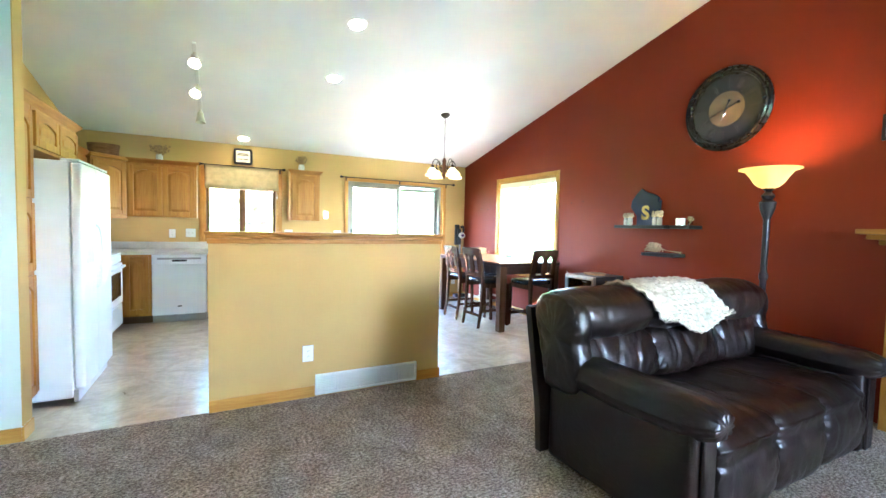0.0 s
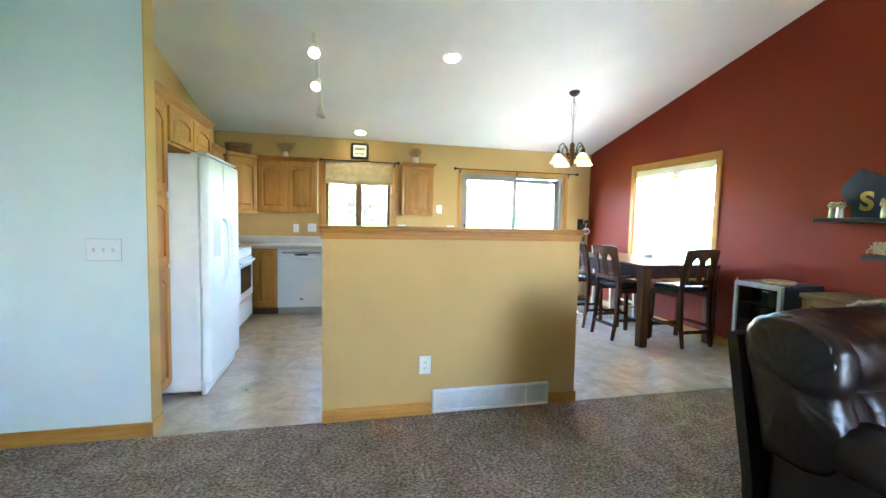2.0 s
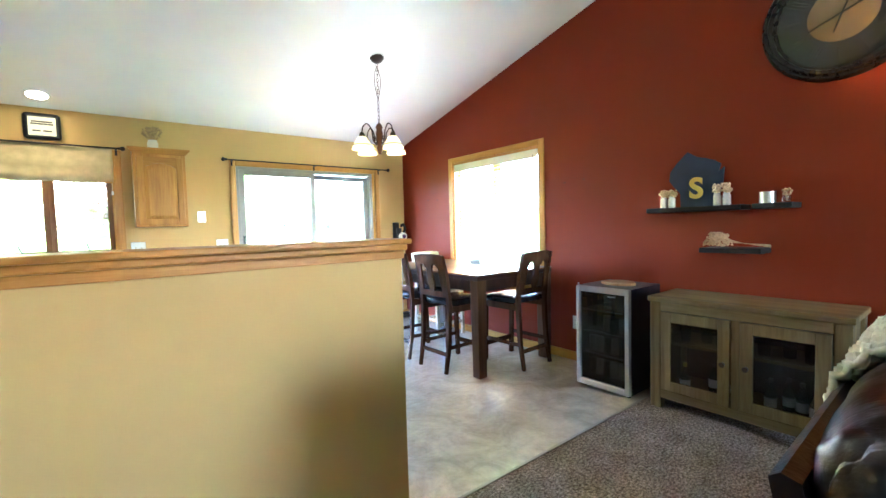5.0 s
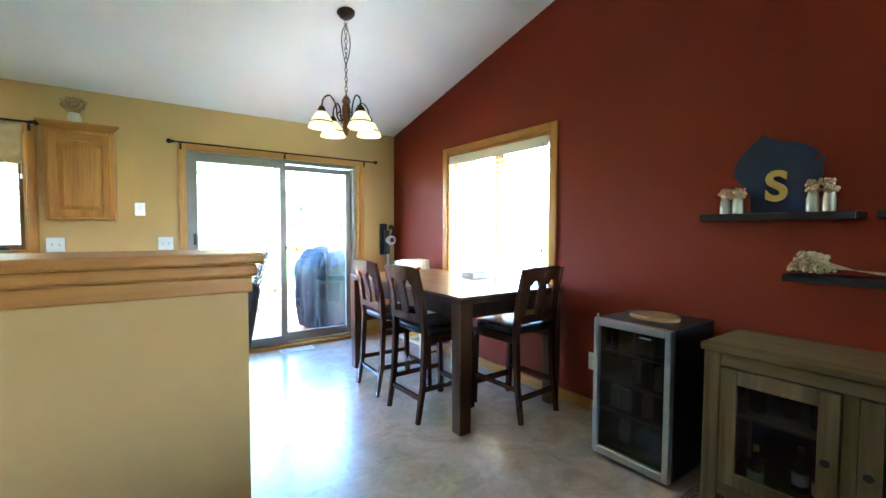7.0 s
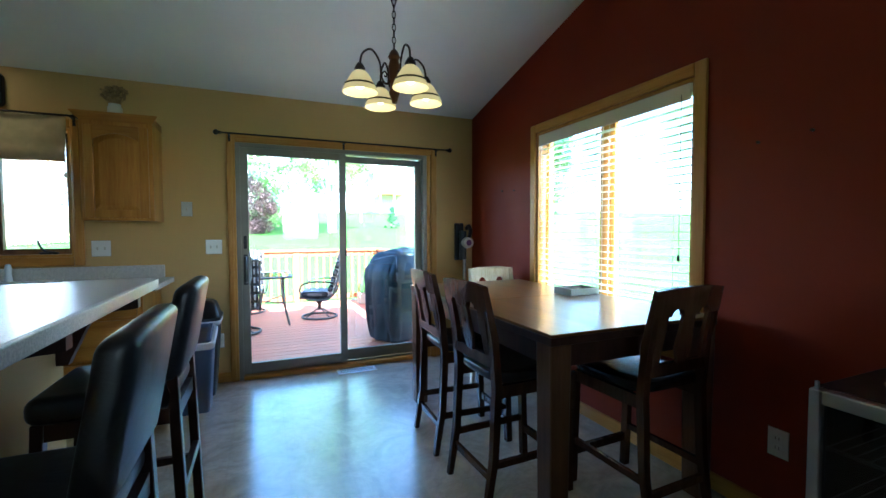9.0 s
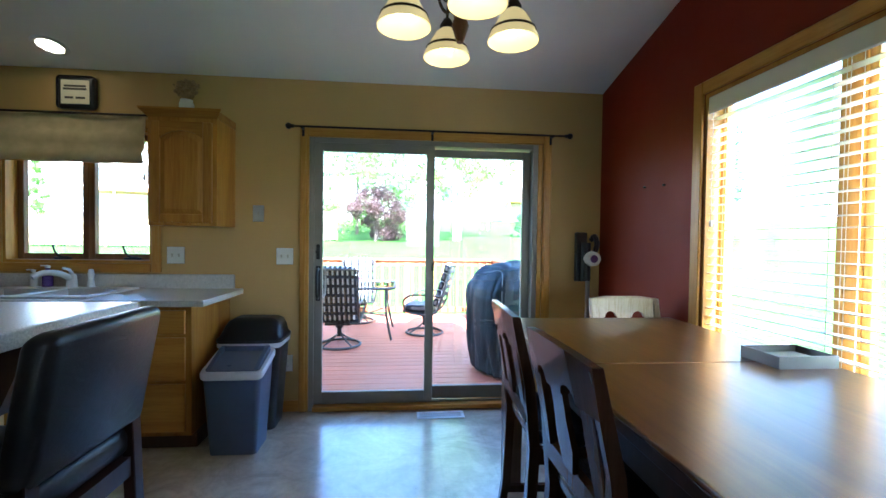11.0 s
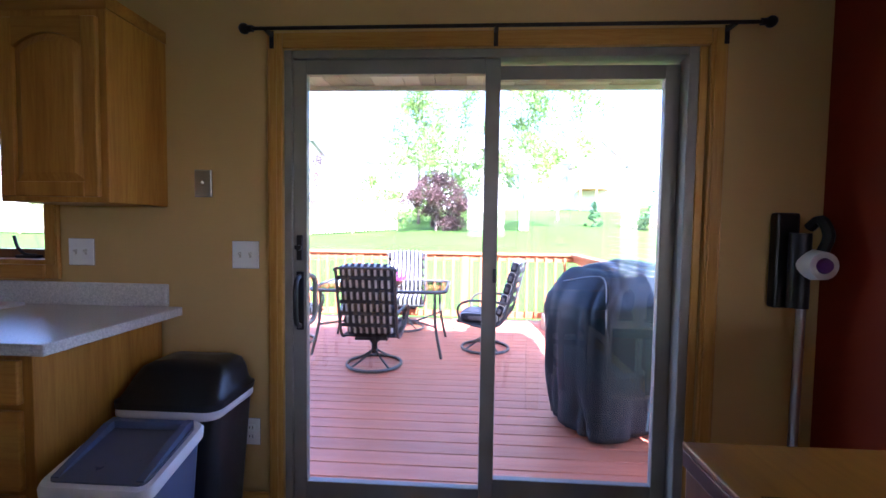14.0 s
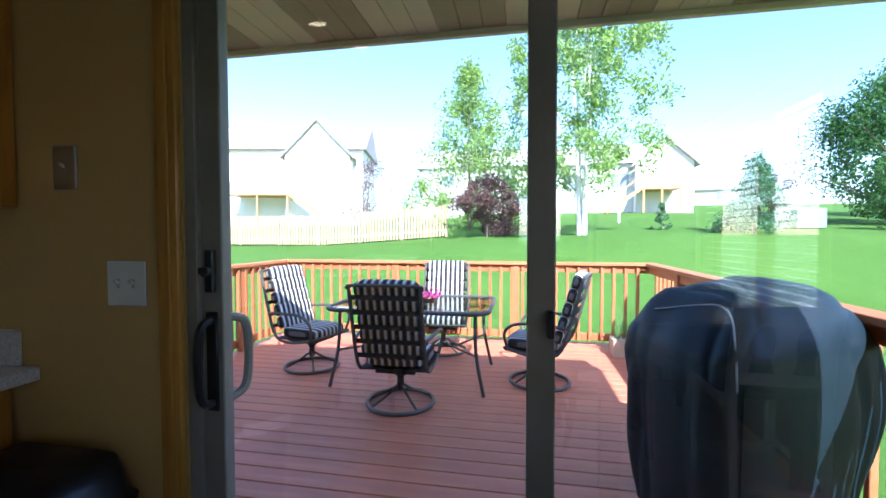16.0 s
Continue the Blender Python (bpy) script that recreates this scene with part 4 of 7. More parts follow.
part("oven_window", boxm(0.12, 0.64, -0.0425, -0.0395, 0.42, 0.70, 0.001), BLACK_GLASS, d, "dark oven window")
bm = tube(bmesh.new(), smooth_path([(0.07, -0.038, 0.765), (0.08, -0.075, 0.765), (0.38, -0.085, 0.765), (0.68, -0.075, 0.765), (0.69, -0.038, 0.765)], 5), 0.013, 8)
part("oven_handle", bm, WHITE_APPL, d, "", True)
part("drawer", boxm(0.01, 0.75, -0.035, -0.002, 0.07, 0.315, 0.008, 2), WHITE_APPL, st)
part("front_rail", boxm(0.01, 0.75, -0.028, -0.002, 0.81, 0.89, 0.005), WHITE_APPL, st)
bg = part("backguard", boxm(0, 0.76, 0.52, 0.58, 0.916, 1.10, 0.012, 2), WHITE_APPL, st)
for k in range(5):
    part("knob", rod(bmesh.new(), (0.12 + k * 0.13, 0.52, 1.02), (0.12 + k * 0.13, 0.495, 1.02), 0.02, 0.017), BLACK, bg)

# raised bar behind the half wall
structure("wall_bar", boxm(1.12, 1.24, HY1, 5.22, 0, 1.003), TAN, "tan painted knee wall under the breakfast bar", "half wall")
btop = thing("breakfast_bar", (0, 0, 0.997), "pale laminate breakfast bar top with rounded front edge", "breakfast bar")
part("slab", boxm(0.86, 1.547, HY1 + 0.055, 5.377, 0.008, 0.05, 0.004, 2), COUNTER, btop)
part("front_edge", boxm(1.547, 1.558, HY1 + 0.055, 5.377, 0.004, 0.05, 0.005, 3), COUNTER, btop, "rounded laminate front edge")
part("end_edge", boxm(0.86, 1.558, 5.3775, 5.388, 0.004, 0.05, 0.005, 3), COUNTER, btop)
for y in (3.72, 4.45, 5.17):
    cb = thing("bar_corbel", (1.241, y, 0.995), "dark brown curved wooden corbel under the bar", "corbel", "corbels under the bar")
    pts = [(0, 0), (0, -0.27), (0.04, -0.27)] + [(0.04 + 0.225 * (1 - math.cos(k / 10 * math.pi / 2)) + 0.018 * math.sin(k / 10 * math.pi * 2), -0.27 + 0.215 * math.sin(k / 10 * math.pi / 2)) for k in range(1, 11)] + [(0.285, -0.05), (0.285, 0)]
    bm = prism(bmesh.new(), [(p[0], p[1]) for p in pts], 1, -0.022, 0.022)
    part("bracket", bm, ESPRESSO, cb)


def bar_stool(place, turn):
    s = thing("bar_stool", place, "black leather padded bar stool with dark wooden legs", "bar stool", "stools at the bar", turn)
    # faces -x in its own frame: local x is depth (back at +x), local y is width
    bm = boxm(-0.22, 0.19, -0.205, 0.205, 0.655, 0.745, 0.035, 4)
    part("seat", bm, BLACKLEATHER, s, "", True)
    bm = boxm(-0.03, 0.04, -0.205, 0.205, 0.0, 0.36, 0.03, 4)
    for v in bm.verts:
        v.co.x += 0.06 * (v.co.z / 0.36) ** 1.3 - 0.035 * (1 - (v.co.y / 0.205) ** 2) * -1.0
        v.co.z -= 0.03 * (v.co.y / 0.205) ** 2 * (v.co.z / 0.36)
    bmesh.ops.translate(bm, verts=bm.verts, vec=(0.165, 0, 0.75))
    part("backrest", bm, BLACKLEATHER, s, "", True)
    for sx, sy in ((-1, -1), (-1, 1), (1, -1), (1, 1)):
        x, y = sx * 0.185, sy * 0.175
        topz = 0.66 if sx < 0 else 0.80
        bm = bar(bmesh.new(), (x + sx * 0.03, y, 0), (x, y, topz), 0.04, 0.034, 0.003)
        part("leg", bm, ESPRESSO, s)
    for sy in (-1, 1):
        part("side_stretcher", bar(bmesh.new(), (-0.205, sy * 0.175, 0.30), (0.205, sy * 0.175, 0.30), 0.022, 0.03), ESPRESSO, s)
    for x, z in ((-0.208, 0.20), (0.206, 0.36)):
        part("footrest", bar(bmesh.new(), (x, -0.175, z), (x, 0.175, z), 0.024, 0.035), ESPRESSO, s)
    part("apron", boxm(-0.20, 0.20, -0.185, 0.185, 0.60, 0.655), ESPRESSO, s)


bar_stool((1.55, 4.09, -0.004), 0)
bar_stool((1.54, 4.875, -0.004), 0)


# waste bins
LINER = plain("white_bin_liner", (0.72, 0.71, 0.72), 0.5)


def bin_shell(w, d, h, rise, taper, r=0.03):
    """A tapered bucket whose rim climbs towards the back."""
    bm = prism(bmesh.new(), rounded(w / 2, d / 2, r, 4), 2, 0.0, h)
    for v in bm.verts:
        k = taper if v.co.z < h / 2 else 1.0
        v.co.x *= k
        v.co.y *= k
        if v.co.z > h / 2:
            v.co.z += rise * (v.co.y + d / 2) / d
    return bm


def rim_band(w, d, h, rise, tall, out, r=0.03):
    """A folded band round the rim, open inside."""
    bm = bmesh.new()
    rings = []
    for grow, dz in ((out * 0.3, -tall), (out, -tall * 0.8), (out * 1.15, -0.006), (out * 0.6, 0.006), (-0.012, 0.004), (-0.014, -0.02)):
        rings.append([bm.verts.new((x, y, h + dz + rise * (y + d / 2) / d)) for x, y in rounded(w / 2 + grow, d / 2 + grow, r + grow * 0.5, 4)])
    n = len(rings[0])
    for p, q in zip(rings, rings[1:]):
        for k in range(n):
            bm.faces.new((p[k], p[(k + 1) % n], q[(k + 1) % n], q[k]))
    bmesh.ops.recalc_face_normals(bm, faces=bm.faces)
    return bm


BLUEGREY = plain("slate_blue_plastic", (0.085, 0.115, 0.20), 0.4)
LIDBLUE = plain("slate_blue_lid_plastic", (0.10, 0.115, 0.165), 0.3)
b = thing("waste_bin", (1.52, 6.43, -0.004), "slate blue plastic waste bin with sloping lid and white liner", "waste bin")
bw, bd, bh, br = 0.335, 0.27, 0.495, 0.075
part("bucket", bin_shell(bw, bd, bh, br, 0.80), BLUEGREY, b, "", True)
part("bin_liner", rim_band(bw, bd, bh, br, 0.04, 0.011), LINER, b, "white plastic liner folded over the rim", True)
lid = new("lid")
lid.parent = b
bm = prism(bmesh.new(), rounded(bw / 2 - 0.014, bd / 2 - 0.012, 0.022, 4), 2, bh - 0.012, bh + 0.010)
for v in bm.verts:
    v.co.z += br * (v.co.y + bd / 2) / bd
part("lid_panel", bm, LIDBLUE, lid, "", True)
for x0, x1 in ((-bw / 2 + 0.02, -bw / 2 + 0.045), (bw / 2 - 0.045, bw / 2 - 0.02)):
    bm = prism(bmesh.new(), [(-bd / 2 + 0.02, bh + 0.012), (bd / 2 - 0.02, bh + br + 0.006), (bd / 2 - 0.02, bh + br + 0.026), (bd / 2 - 0.06, bh + br + 0.022), (-bd / 2 + 0.02, bh + 0.020)], 0, x0, x1)
    part("lid_rail", bm, BLUEGREY, lid)
part("hinge_bar", boxm(-bw / 2 + 0.02, bw / 2 - 0.02, bd / 2 - 0.045, bd / 2 - 0.015, bh + br - 0.004, bh + br + 0.024, 0.006, 2), BLUEGREY, lid, "", True)

b = thing("waste_bin", (1.50, 6.765, -0.004), "tall black plastic waste bin with domed swing lid", "waste bin")
bw, bd, bh = 0.40, 0.30, 0.585
part("bucket", bin_shell(bw, bd, bh, 0.0, 0.80, 0.05), BLACK, b, "", True)
part("bin_liner", rim_band(bw, bd, bh, 0.0, 0.028, 0.007, 0.05), LINER, b, "white plastic liner showing under the lid", True)
bm = bmesh.new()
rings = []
for u, z in ((1.05, 0.0), (1.06, 0.022), (1.0, 0.03), (0.95, 0.05), (0.90, 0.09), (0.82, 0.125), (0.66, 0.142), (0.3, 0.147)):
    lead = 1.0 if z < 0.04 else 1.0 - 0.55 * (z - 0.04) / 0.107
    ring = []
    for x, y in rounded(bw / 2 * u, bd / 2 * u, 0.05 * u, 5):
        back = 0.04 * z / 0.147
        ring.append(bm.verts.new((x, (y * (lead if y < 0 else 1.0)) + back * 0.5, bh + 0.007 + z)))
    rings.append(ring)
n = len(rings[0])
for p, q in zip(rings, rings[1:]):
    for k in range(n):
        bm.faces.new((p[k], p[(k + 1) % n], q[(k + 1) % n], q[k]))
bm.faces.new(rings[-1])
bm.faces.new(rings[0][::-1])
bmesh.ops.recalc_face_normals(bm, faces=bm.faces)
part("lid", bm, BLACK, b, "black domed lid", True)

# over-sink plaque
pl = thing("wall_plaque", (0.25, NORTH - 0.005, 2.27), "small cream plaque in a black rounded frame", "plaque")
part("frame", boxm(-0.125, 0.125, -0.03, 0.0, -0.115, 0.115, 0.03, 4), BLACK, pl, "", True)
part("face", boxm(-0.092, 0.092, -0.034, -0.0305, -0.082, 0.082, 0.002), plain("cream_plaque_face", (0.70, 0.64, 0.48), 0.5), pl)
DARKBAR = plain("dark_lettering", (0.06, 0.05, 0.04), 0.6)
for x0, x1, z in ((-0.07, 0.07, 0.04), (-0.075, 0.075, 0.02), (-0.065, -0.01, -0.04), (0.005, 0.065, -0.04)):
    part("lettering", boxm(x0, x1, -0.0355, -0.0345, z - 0.007, z + 0.007), DARKBAR, pl)

# basket and dried flowers on the wall cabinets
WICKER = wood("brown_wicker", (0.20, 0.095, 0.035), (0.38, 0.21, 0.085), 0.7, 0, 2.0)
bk = thing("wicker_basket", (-1.33, 6.66, UP1 + 0.048), "brown wicker basket on the corner cabinet", "basket")
bm = bmesh.new()
for k in range(9):
    r = 0.105 + 0.0015 * k
    tube(bm, [(r * 1.35 * math.cos(a * math.pi / 10), r * math.sin(a * math.pi / 10), 0.009 + k * 0.016) for a in range(21)], 0.009, 6)
part("weave", bm, WICKER, bk, "", True)
part("basket_base", lathe(bmesh.new(), [(0, 0), (0.11, 0), (0.11, 0.01), (0, 0.01)], 20), WICKER, bk)
DRIED = plain("dried_flower_heads", (0.36, 0.235, 0.10), 0.9, vary=0.3, scale=40)


def dried_bunch(parent, base, spread, height, n, rng, r=0.009, mat=None):
    bm = bmesh.new()
    for _ in range(n):
        a, q = rng.uniform(0, 2 * math.pi), rng.uniform(0.2, 1) * spread
        p = Vector((base[0] + q * math.cos(a), base[1] + q * math.sin(a) * 0.7, base[2] + height * rng.uniform(0.55, 1.0)))
        tube(bm, [base, tuple((Vector(base) + p) / 2 + Vector((0, 0, 0.01))), tuple(p)], 0.0015, 4)
        bmesh.ops.create_icosphere(bm, subdivisions=1, radius=r * rng.uniform(0.6, 1.3), matrix=Matrix.Translation(p))
    tagged(part("dried_foliage", bm, mat or DRIED, parent, "dried brown flower stems"), kind="stuff")


POTWHITE = plain("white_ceramic", (0.66, 0.62, 0.55), 0.35)
JARGLASS = glass_mat("jar_glass", (0.86, 0.88, 0.88), 0.03)


def jar(place, r, h, n, label, seed, mat=None, name="flower_jar", spread=0.07, rise=0.10, shell=None, head=0.0075):
    j = thing(name, place, label, "flower jar", "jars of dried flowers")
    part("jar", lathe(bmesh.new(), [(0, 0), (r * 0.95, 0), (r, 0.006), (r, h * 0.75), (r * 0.82, h * 0.86), (r * 0.84, h), (r * 0.78, h), (r * 0.78, h * 0.86), (r * 0.94, h * 0.74), (r * 0.92, 0.008), (0, 0.008)], 16), shell or JARGLASS, j, "", True)
    dried_bunch(j, (0, 0, h * 0.3), spread, h * 0.7 + rise, n, random.Random(seed), head, mat)
    return j


jar((-0.76, 6.76, UP1 + 0.048), 0.04, 0.09, 85, "white pot of dried brown flowers on the wall cabinet", 3, spread=0.12, rise=0.12, shell=POTWHITE, head=0.0115)
jar((1.05, 6.76, UP1 + 0.058), 0.045, 0.10, 85, "white pot of dried brown flowers on the wall cabinet", 4, spread=0.085, rise=0.12, shell=POTWHITE, head=0.0115)

# stick vacuum on its wall dock
vac = thing("stick_vacuum", (3.93, NORTH - 0.005, 0.0), "black and white stick vacuum hanging on its wall dock", "vacuum cleaner")
part("dock", boxm(-0.09, 0.0, -0.045, 0.0, 0.98, 1.36, 0.01, 2), BLACK, vac)
bm = rod(bmesh.new(), (0.0, -0.08, 1.16), (0.0, -0.165, 1.16), 0.062, 0.052, 20)
part("motor", bm, WHITE_PLASTIC, vac, "white motor housing", True)
part("motor_cap", rod(bmesh.new(), (0.0, -0.165, 1.16), (0.0, -0.175, 1.16), 0.03, 0.025, 16), plain("purple_cap", (0.1, 0.03, 0.15), 0.3), vac)
part("grip", tube(bmesh.new(), smooth_path([(0.02, -0.06, 1.30), (0.03, -0.10, 1.33), (0.03, -0.14, 1.27), (0.02, -0.12, 1.20)], 4), 0.02, 8), BLACK, vac, "", True)
part("dust_cup", rod(bmesh.new(), (-0.03, -0.085, 0.99), (-0.03, -0.085, 1.28), 0.036, 0.036, 18), plain("grey_smoked_plastic", (0.02, 0.02, 0.025), 0.35), vac, "", True)
part("wand", rod(bmesh.new(), (-0.01, -0.07, 0.10), (-0.01, -0.08, 0.99), 0.016, seg=12), STEEL, vac, "", True)
bm = boxm(-0.12, 0.10, -0.16, -0.03, 0.0, 0.065, 0.015, 2)
part("floor_head", bm, BLACK, vac)

# ceiling lights
LIT = glow("lit_lamp_glass", (1.0, 0.78, 0.42), 1.5)


def roof_turn():
    return math.degrees(math.atan(PITCH))


for x, y in ((1.09, 3.91), (1.09, 4.83), (0.25, 6.70)):
    c = thing("recessed_light", (x, y, roof_z(y)), "round lit recessed ceiling light with white trim", "ceiling light", "recessed ceiling lights")
    c.matrix_world = pose(x, y, roof_z(y) - 0.001, -roof_turn(), 0, 0)
    part("trim_ring", lathe(bmesh.new(), [(0.070, -0.002), (0.072, -0.008), (0.095, -0.006), (0.098, 0.0), (0.070, 0.0), (0.070, -0.002)], 28), WHITE_PLASTIC, c, "", True)
    part("lens", lathe(bmesh.new(), [(0.0, -0.004), (0.069, -0.003)], 24), LIT, c, "glowing warm white lens")

tr = thing("track_light", (-0.25, 5.35, roof_z(5.35)), "white ceiling track with three spot heads, two lit", "track light")
tr.matrix_world = pose(-0.25, 5.35, roof_z(5.35) - 0.001, -roof_turn(), 0, 0)
part("track_bar", boxm(-0.018, 0.018, -0.72, 0.72, -0.022, 0.0, 0.003), WHITE_PLASTIC, tr)
SPOTSHELL = plain("ivory_spot_shell", (0.62, 0.55, 0.42), 0.4)
for y, dx, dy, lit in ((-0.58, 0.03, -0.5, True), (0.02, -0.25, -0.55, True), (0.62, 0.0, 0.10, False)):
    bm = rod(bmesh.new(), (0, y, -0.022), (0, y, -0.075), 0.012)
    part("stem", bm, SPOTSHELL, tr)
    head = new("spot_head")
    head.parent = tr
    d = Vector((dx, dy, -1)).normalized()
    q = (-d).to_track_quat("Z", "Y").to_matrix().to_4x4()
    head.matrix_local = Matrix.Translation((0, y, -0.075)) @ q @ Matrix.Scale(0.8, 4)
    part("shell", lathe(bmesh.new(), [(0.02, 0.035), (0.038, 0.025), (0.045, -0.05), (0.070, -0.13), (0.067, -0.13), (0.042, -0.05), (0.024, 0.018)], 20), SPOTSHELL, head, "", True)
    part("bulb", lathe(bmesh.new(), [(0.0, -0.075), (0.040, -0.07)], 18), LIT if lit else plain("unlit_bulb", (0.6, 0.6, 0.55), 0.2), head, "glowing bulb face" if lit else "")

# dining area
tb = thing("dining_table", (3.52, 5.125, -0.004), "brown wooden counter-height dining table with square legs", "dining table")
TX, TY, TZ = 0.48, 0.845, 0.876
for y0, y1 in ((-TY, -0.0006), (0.0006, TY)):
    part("tabletop", boxm(-TX, TX, y0, y1, TZ - 0.014, TZ, 0.0035, 2), TABLEWOOD, tb)
part("edge_frame", boxm(-TX + 0.001, TX - 0.001, -TY + 0.001, TY - 0.001, TZ - 0.047, TZ - 0.0142, 0.003, 2), ESPRESSO, tb, "dark stained edge under the top")
for sx in (-1, 1):
    part("apron", boxm(sx * (TX - 0.06) - 0.012, sx * (TX - 0.06) + 0.012, -TY + 0.13, TY - 0.13, TZ - 0.15, TZ - 0.046), ESPRESSO, tb)
    part("apron", boxm(-TX + 0.13, TX - 0.13, sx * (TY - 0.06) - 0.012, sx * (TY - 0.06) + 0.012, TZ - 0.15, TZ - 0.046), ESPRESSO, tb)
LEGWOOD = wood("brown_leg_wood", (0.065, 0.030, 0.012), (0.15, 0.07, 0.028), 0.3)
for sx in (-1, 1):
    for sy in (-1, 1):
        x, y = sx * (TX - 0.055), sy * (TY - 0.055)
        bm = boxm(x - 0.05, x + 0.05, y - 0.05, y + 0.05, 0, TZ - 0.046, 0.006, 2)
        for v in bm.verts:
            if v.co.z < 0.1:
                v.co.x = x + (v.co.x - x) * 0.86
                v.co.y = y + (v.co.y - y) * 0.86
        part("leg", bm, LEGWOOD, tb)


def dining_chair(place, turn, frame_mat, seat_mat, label):
    """Counter-height chair; faces +x in its own frame, back at -x, width along y."""
    c = thing("dining_chair", place, label, "dining chair", "chairs at the dining table", turn)
    w, sh = 0.205, 0.60
    for sy in (-1, 1):
        y = sy * (w - 0.02)
        bm = tube(bmesh.new(), [(-0.245, y, 0.0), (-0.205, y, 0.25), (-0.19, y, 0.58), (-0.21, y, 0.80), (-0.262, y, 1.03)], [0.019, 0.024, 0.026, 0.025, 0.021], 4)
        part("back_post", bm, frame_mat, c)
        bm = bar(bmesh.new(), (0.225, y, 0.0), (0.205, y, sh - 0.03), 0.038, 0.038, 0.003)
        part("front_leg", bm, frame_mat, c)
        part("side_rail", boxm(-0.19, 0.20, y - 0.011, y + 0.011, sh - 0.075, sh - 0.018), frame_mat, c)
        part("side_stretcher", bar(bmesh.new(), (-0.21, y, 0.22), (0.215, y, 0.22), 0.02, 0.03), frame_mat, c)
    part("front_rail", boxm(0.19, 0.212, -w + 0.035, w - 0.035, sh - 0.075, sh - 0.018), frame_mat, c)
    part("footrest", bar(bmesh.new(), (0.219, -w + 0.03, 0.16), (0.219, w - 0.03, 0.16), 0.022, 0.04), frame_mat, c)
    part("back_stretcher", bar(bmesh.new(), (-0.215, -w + 0.03, 0.16), (-0.215, w - 0.03, 0.16), 0.02, 0.032), frame_mat, c)
    bm = pillow(-0.20, 0.235, -w - 0.005, w + 0.005, sh - 0.02, sh + 0.042, 5.0, 8)
    part("seat", bm, seat_mat, c, "dark padded seat", "all")

    def lean(z):
        return -0.205 - 0.056 * max(0.0, (z - 0.72)) / 0.31 - 0.002
    # crest rail with two arched bites, lower rail, vase splat
    pts = [(-w, 1.035), (-w, 0.925)]
    for c0 in (-0.082, 0.082):
        for k in range(9):
            a = math.pi * k / 8
            pts.append((c0 - 0.036 * math.cos(a), 0.925 + 0.034 * math.sin(a)))
    pts += [(w, 0.925), (w, 1.035), (w * 0.5, 1.048), (-w * 0.5, 1.048)]
    bm = prism(bmesh.new(), pts, 0, -0.012, 0.012)
    for v in bm.verts:
        v.co.x += lean(v.co.z) - 0.018 * (1 - (v.co.y / w) ** 2)
    part("crest_rail", bm, frame_mat, c)
    bm = boxm(-0.012, 0.012, -w + 0.03, w - 0.03, 0.665, 0.715)
    for v in bm.verts:
        v.co.x += lean(v.co.z)
    part("lower_rail", bm, frame_mat, c)
    for c0, wid in ((-0.15, (0.016, 0.022, 0.026, 0.026)), (0.0, (0.026, 0.046, 0.036, 0.036)), (0.15, (0.016, 0.022, 0.026, 0.026))):
        zs = (0.714, 0.78, 0.86, 0.927)
        left = [(c0 - a, z) for a, z in zip(wid, zs)]
        right = [(c0 + a, z) for a, z in zip(wid, zs)][::-1]
        bm = prism(bmesh.new(), left + right, 0, -0.008, 0.008)
        for v in bm.verts:
            v.co.x += lean(v.co.z) - 0.014 * (1 - (v.co.y / w) ** 2)
        part("splat", bm, frame_mat, c)
    return c


CHAIRWOOD = wood("dark_brown_chair_wood", (0.042, 0.018, 0.009), (0.10, 0.045, 0.022), 0.27)
SEATLEATHER = leather_mat("black_seat_vinyl", (0.02, 0.019, 0.02), 0.26, 0.12)
DARKCHAIR = "dark-stained wooden counter chair with black padded seat"
dining_chair((3.165, 4.78, -0.004), 2, CHAIRWOOD, SEATLEATHER, DARKCHAIR)
dining_chair((3.165, 5.33, -0.004), -2, CHAIRWOOD, SEATLEATHER, DARKCHAIR)
dining_chair((3.66, 4.44, -0.004), 92, CHAIRWOOD, SEATLEATHER, "dark-stained wooden counter chair at the table's end")
cream = dining_chair((3.78, 5.80, -0.004), -90, CREAMWOOD, SEATLEATHER, "cream-finished wooden counter chair at the window end")
cream.scale = (1, 1, 0.935)

box_ = thing("napkin_tray", (3.87, 5.11, 0.873), "small grey metal tray on the dining table", "tray")
TRAY = plain("galvanised_tray", (0.22, 0.22, 0.22), 0.5, 0.3)
bm = boxm(-0.11, 0.11, -0.08, 0.08, 0.0, 0.006)
for a, b, c, d in ((-0.11, 0.11, -0.08, -0.074), (-0.11, 0.11, 0.074, 0.08), (-0.11, -0.104, -0.074, 0.074), (0.104, 0.11, -0.074, 0.074)):
    box(bm, a, b, c, d, 0.006, 0.042)
part("tray_body", bm, TRAY, box_)
part("napkins", boxm(-0.075, 0.075, -0.05, 0.05, 0.0065, 0.026, 0.004), plain("grey_paper_napkins", (0.42, 0.42, 0.41), 0.8), box_, "stack of white napkins")

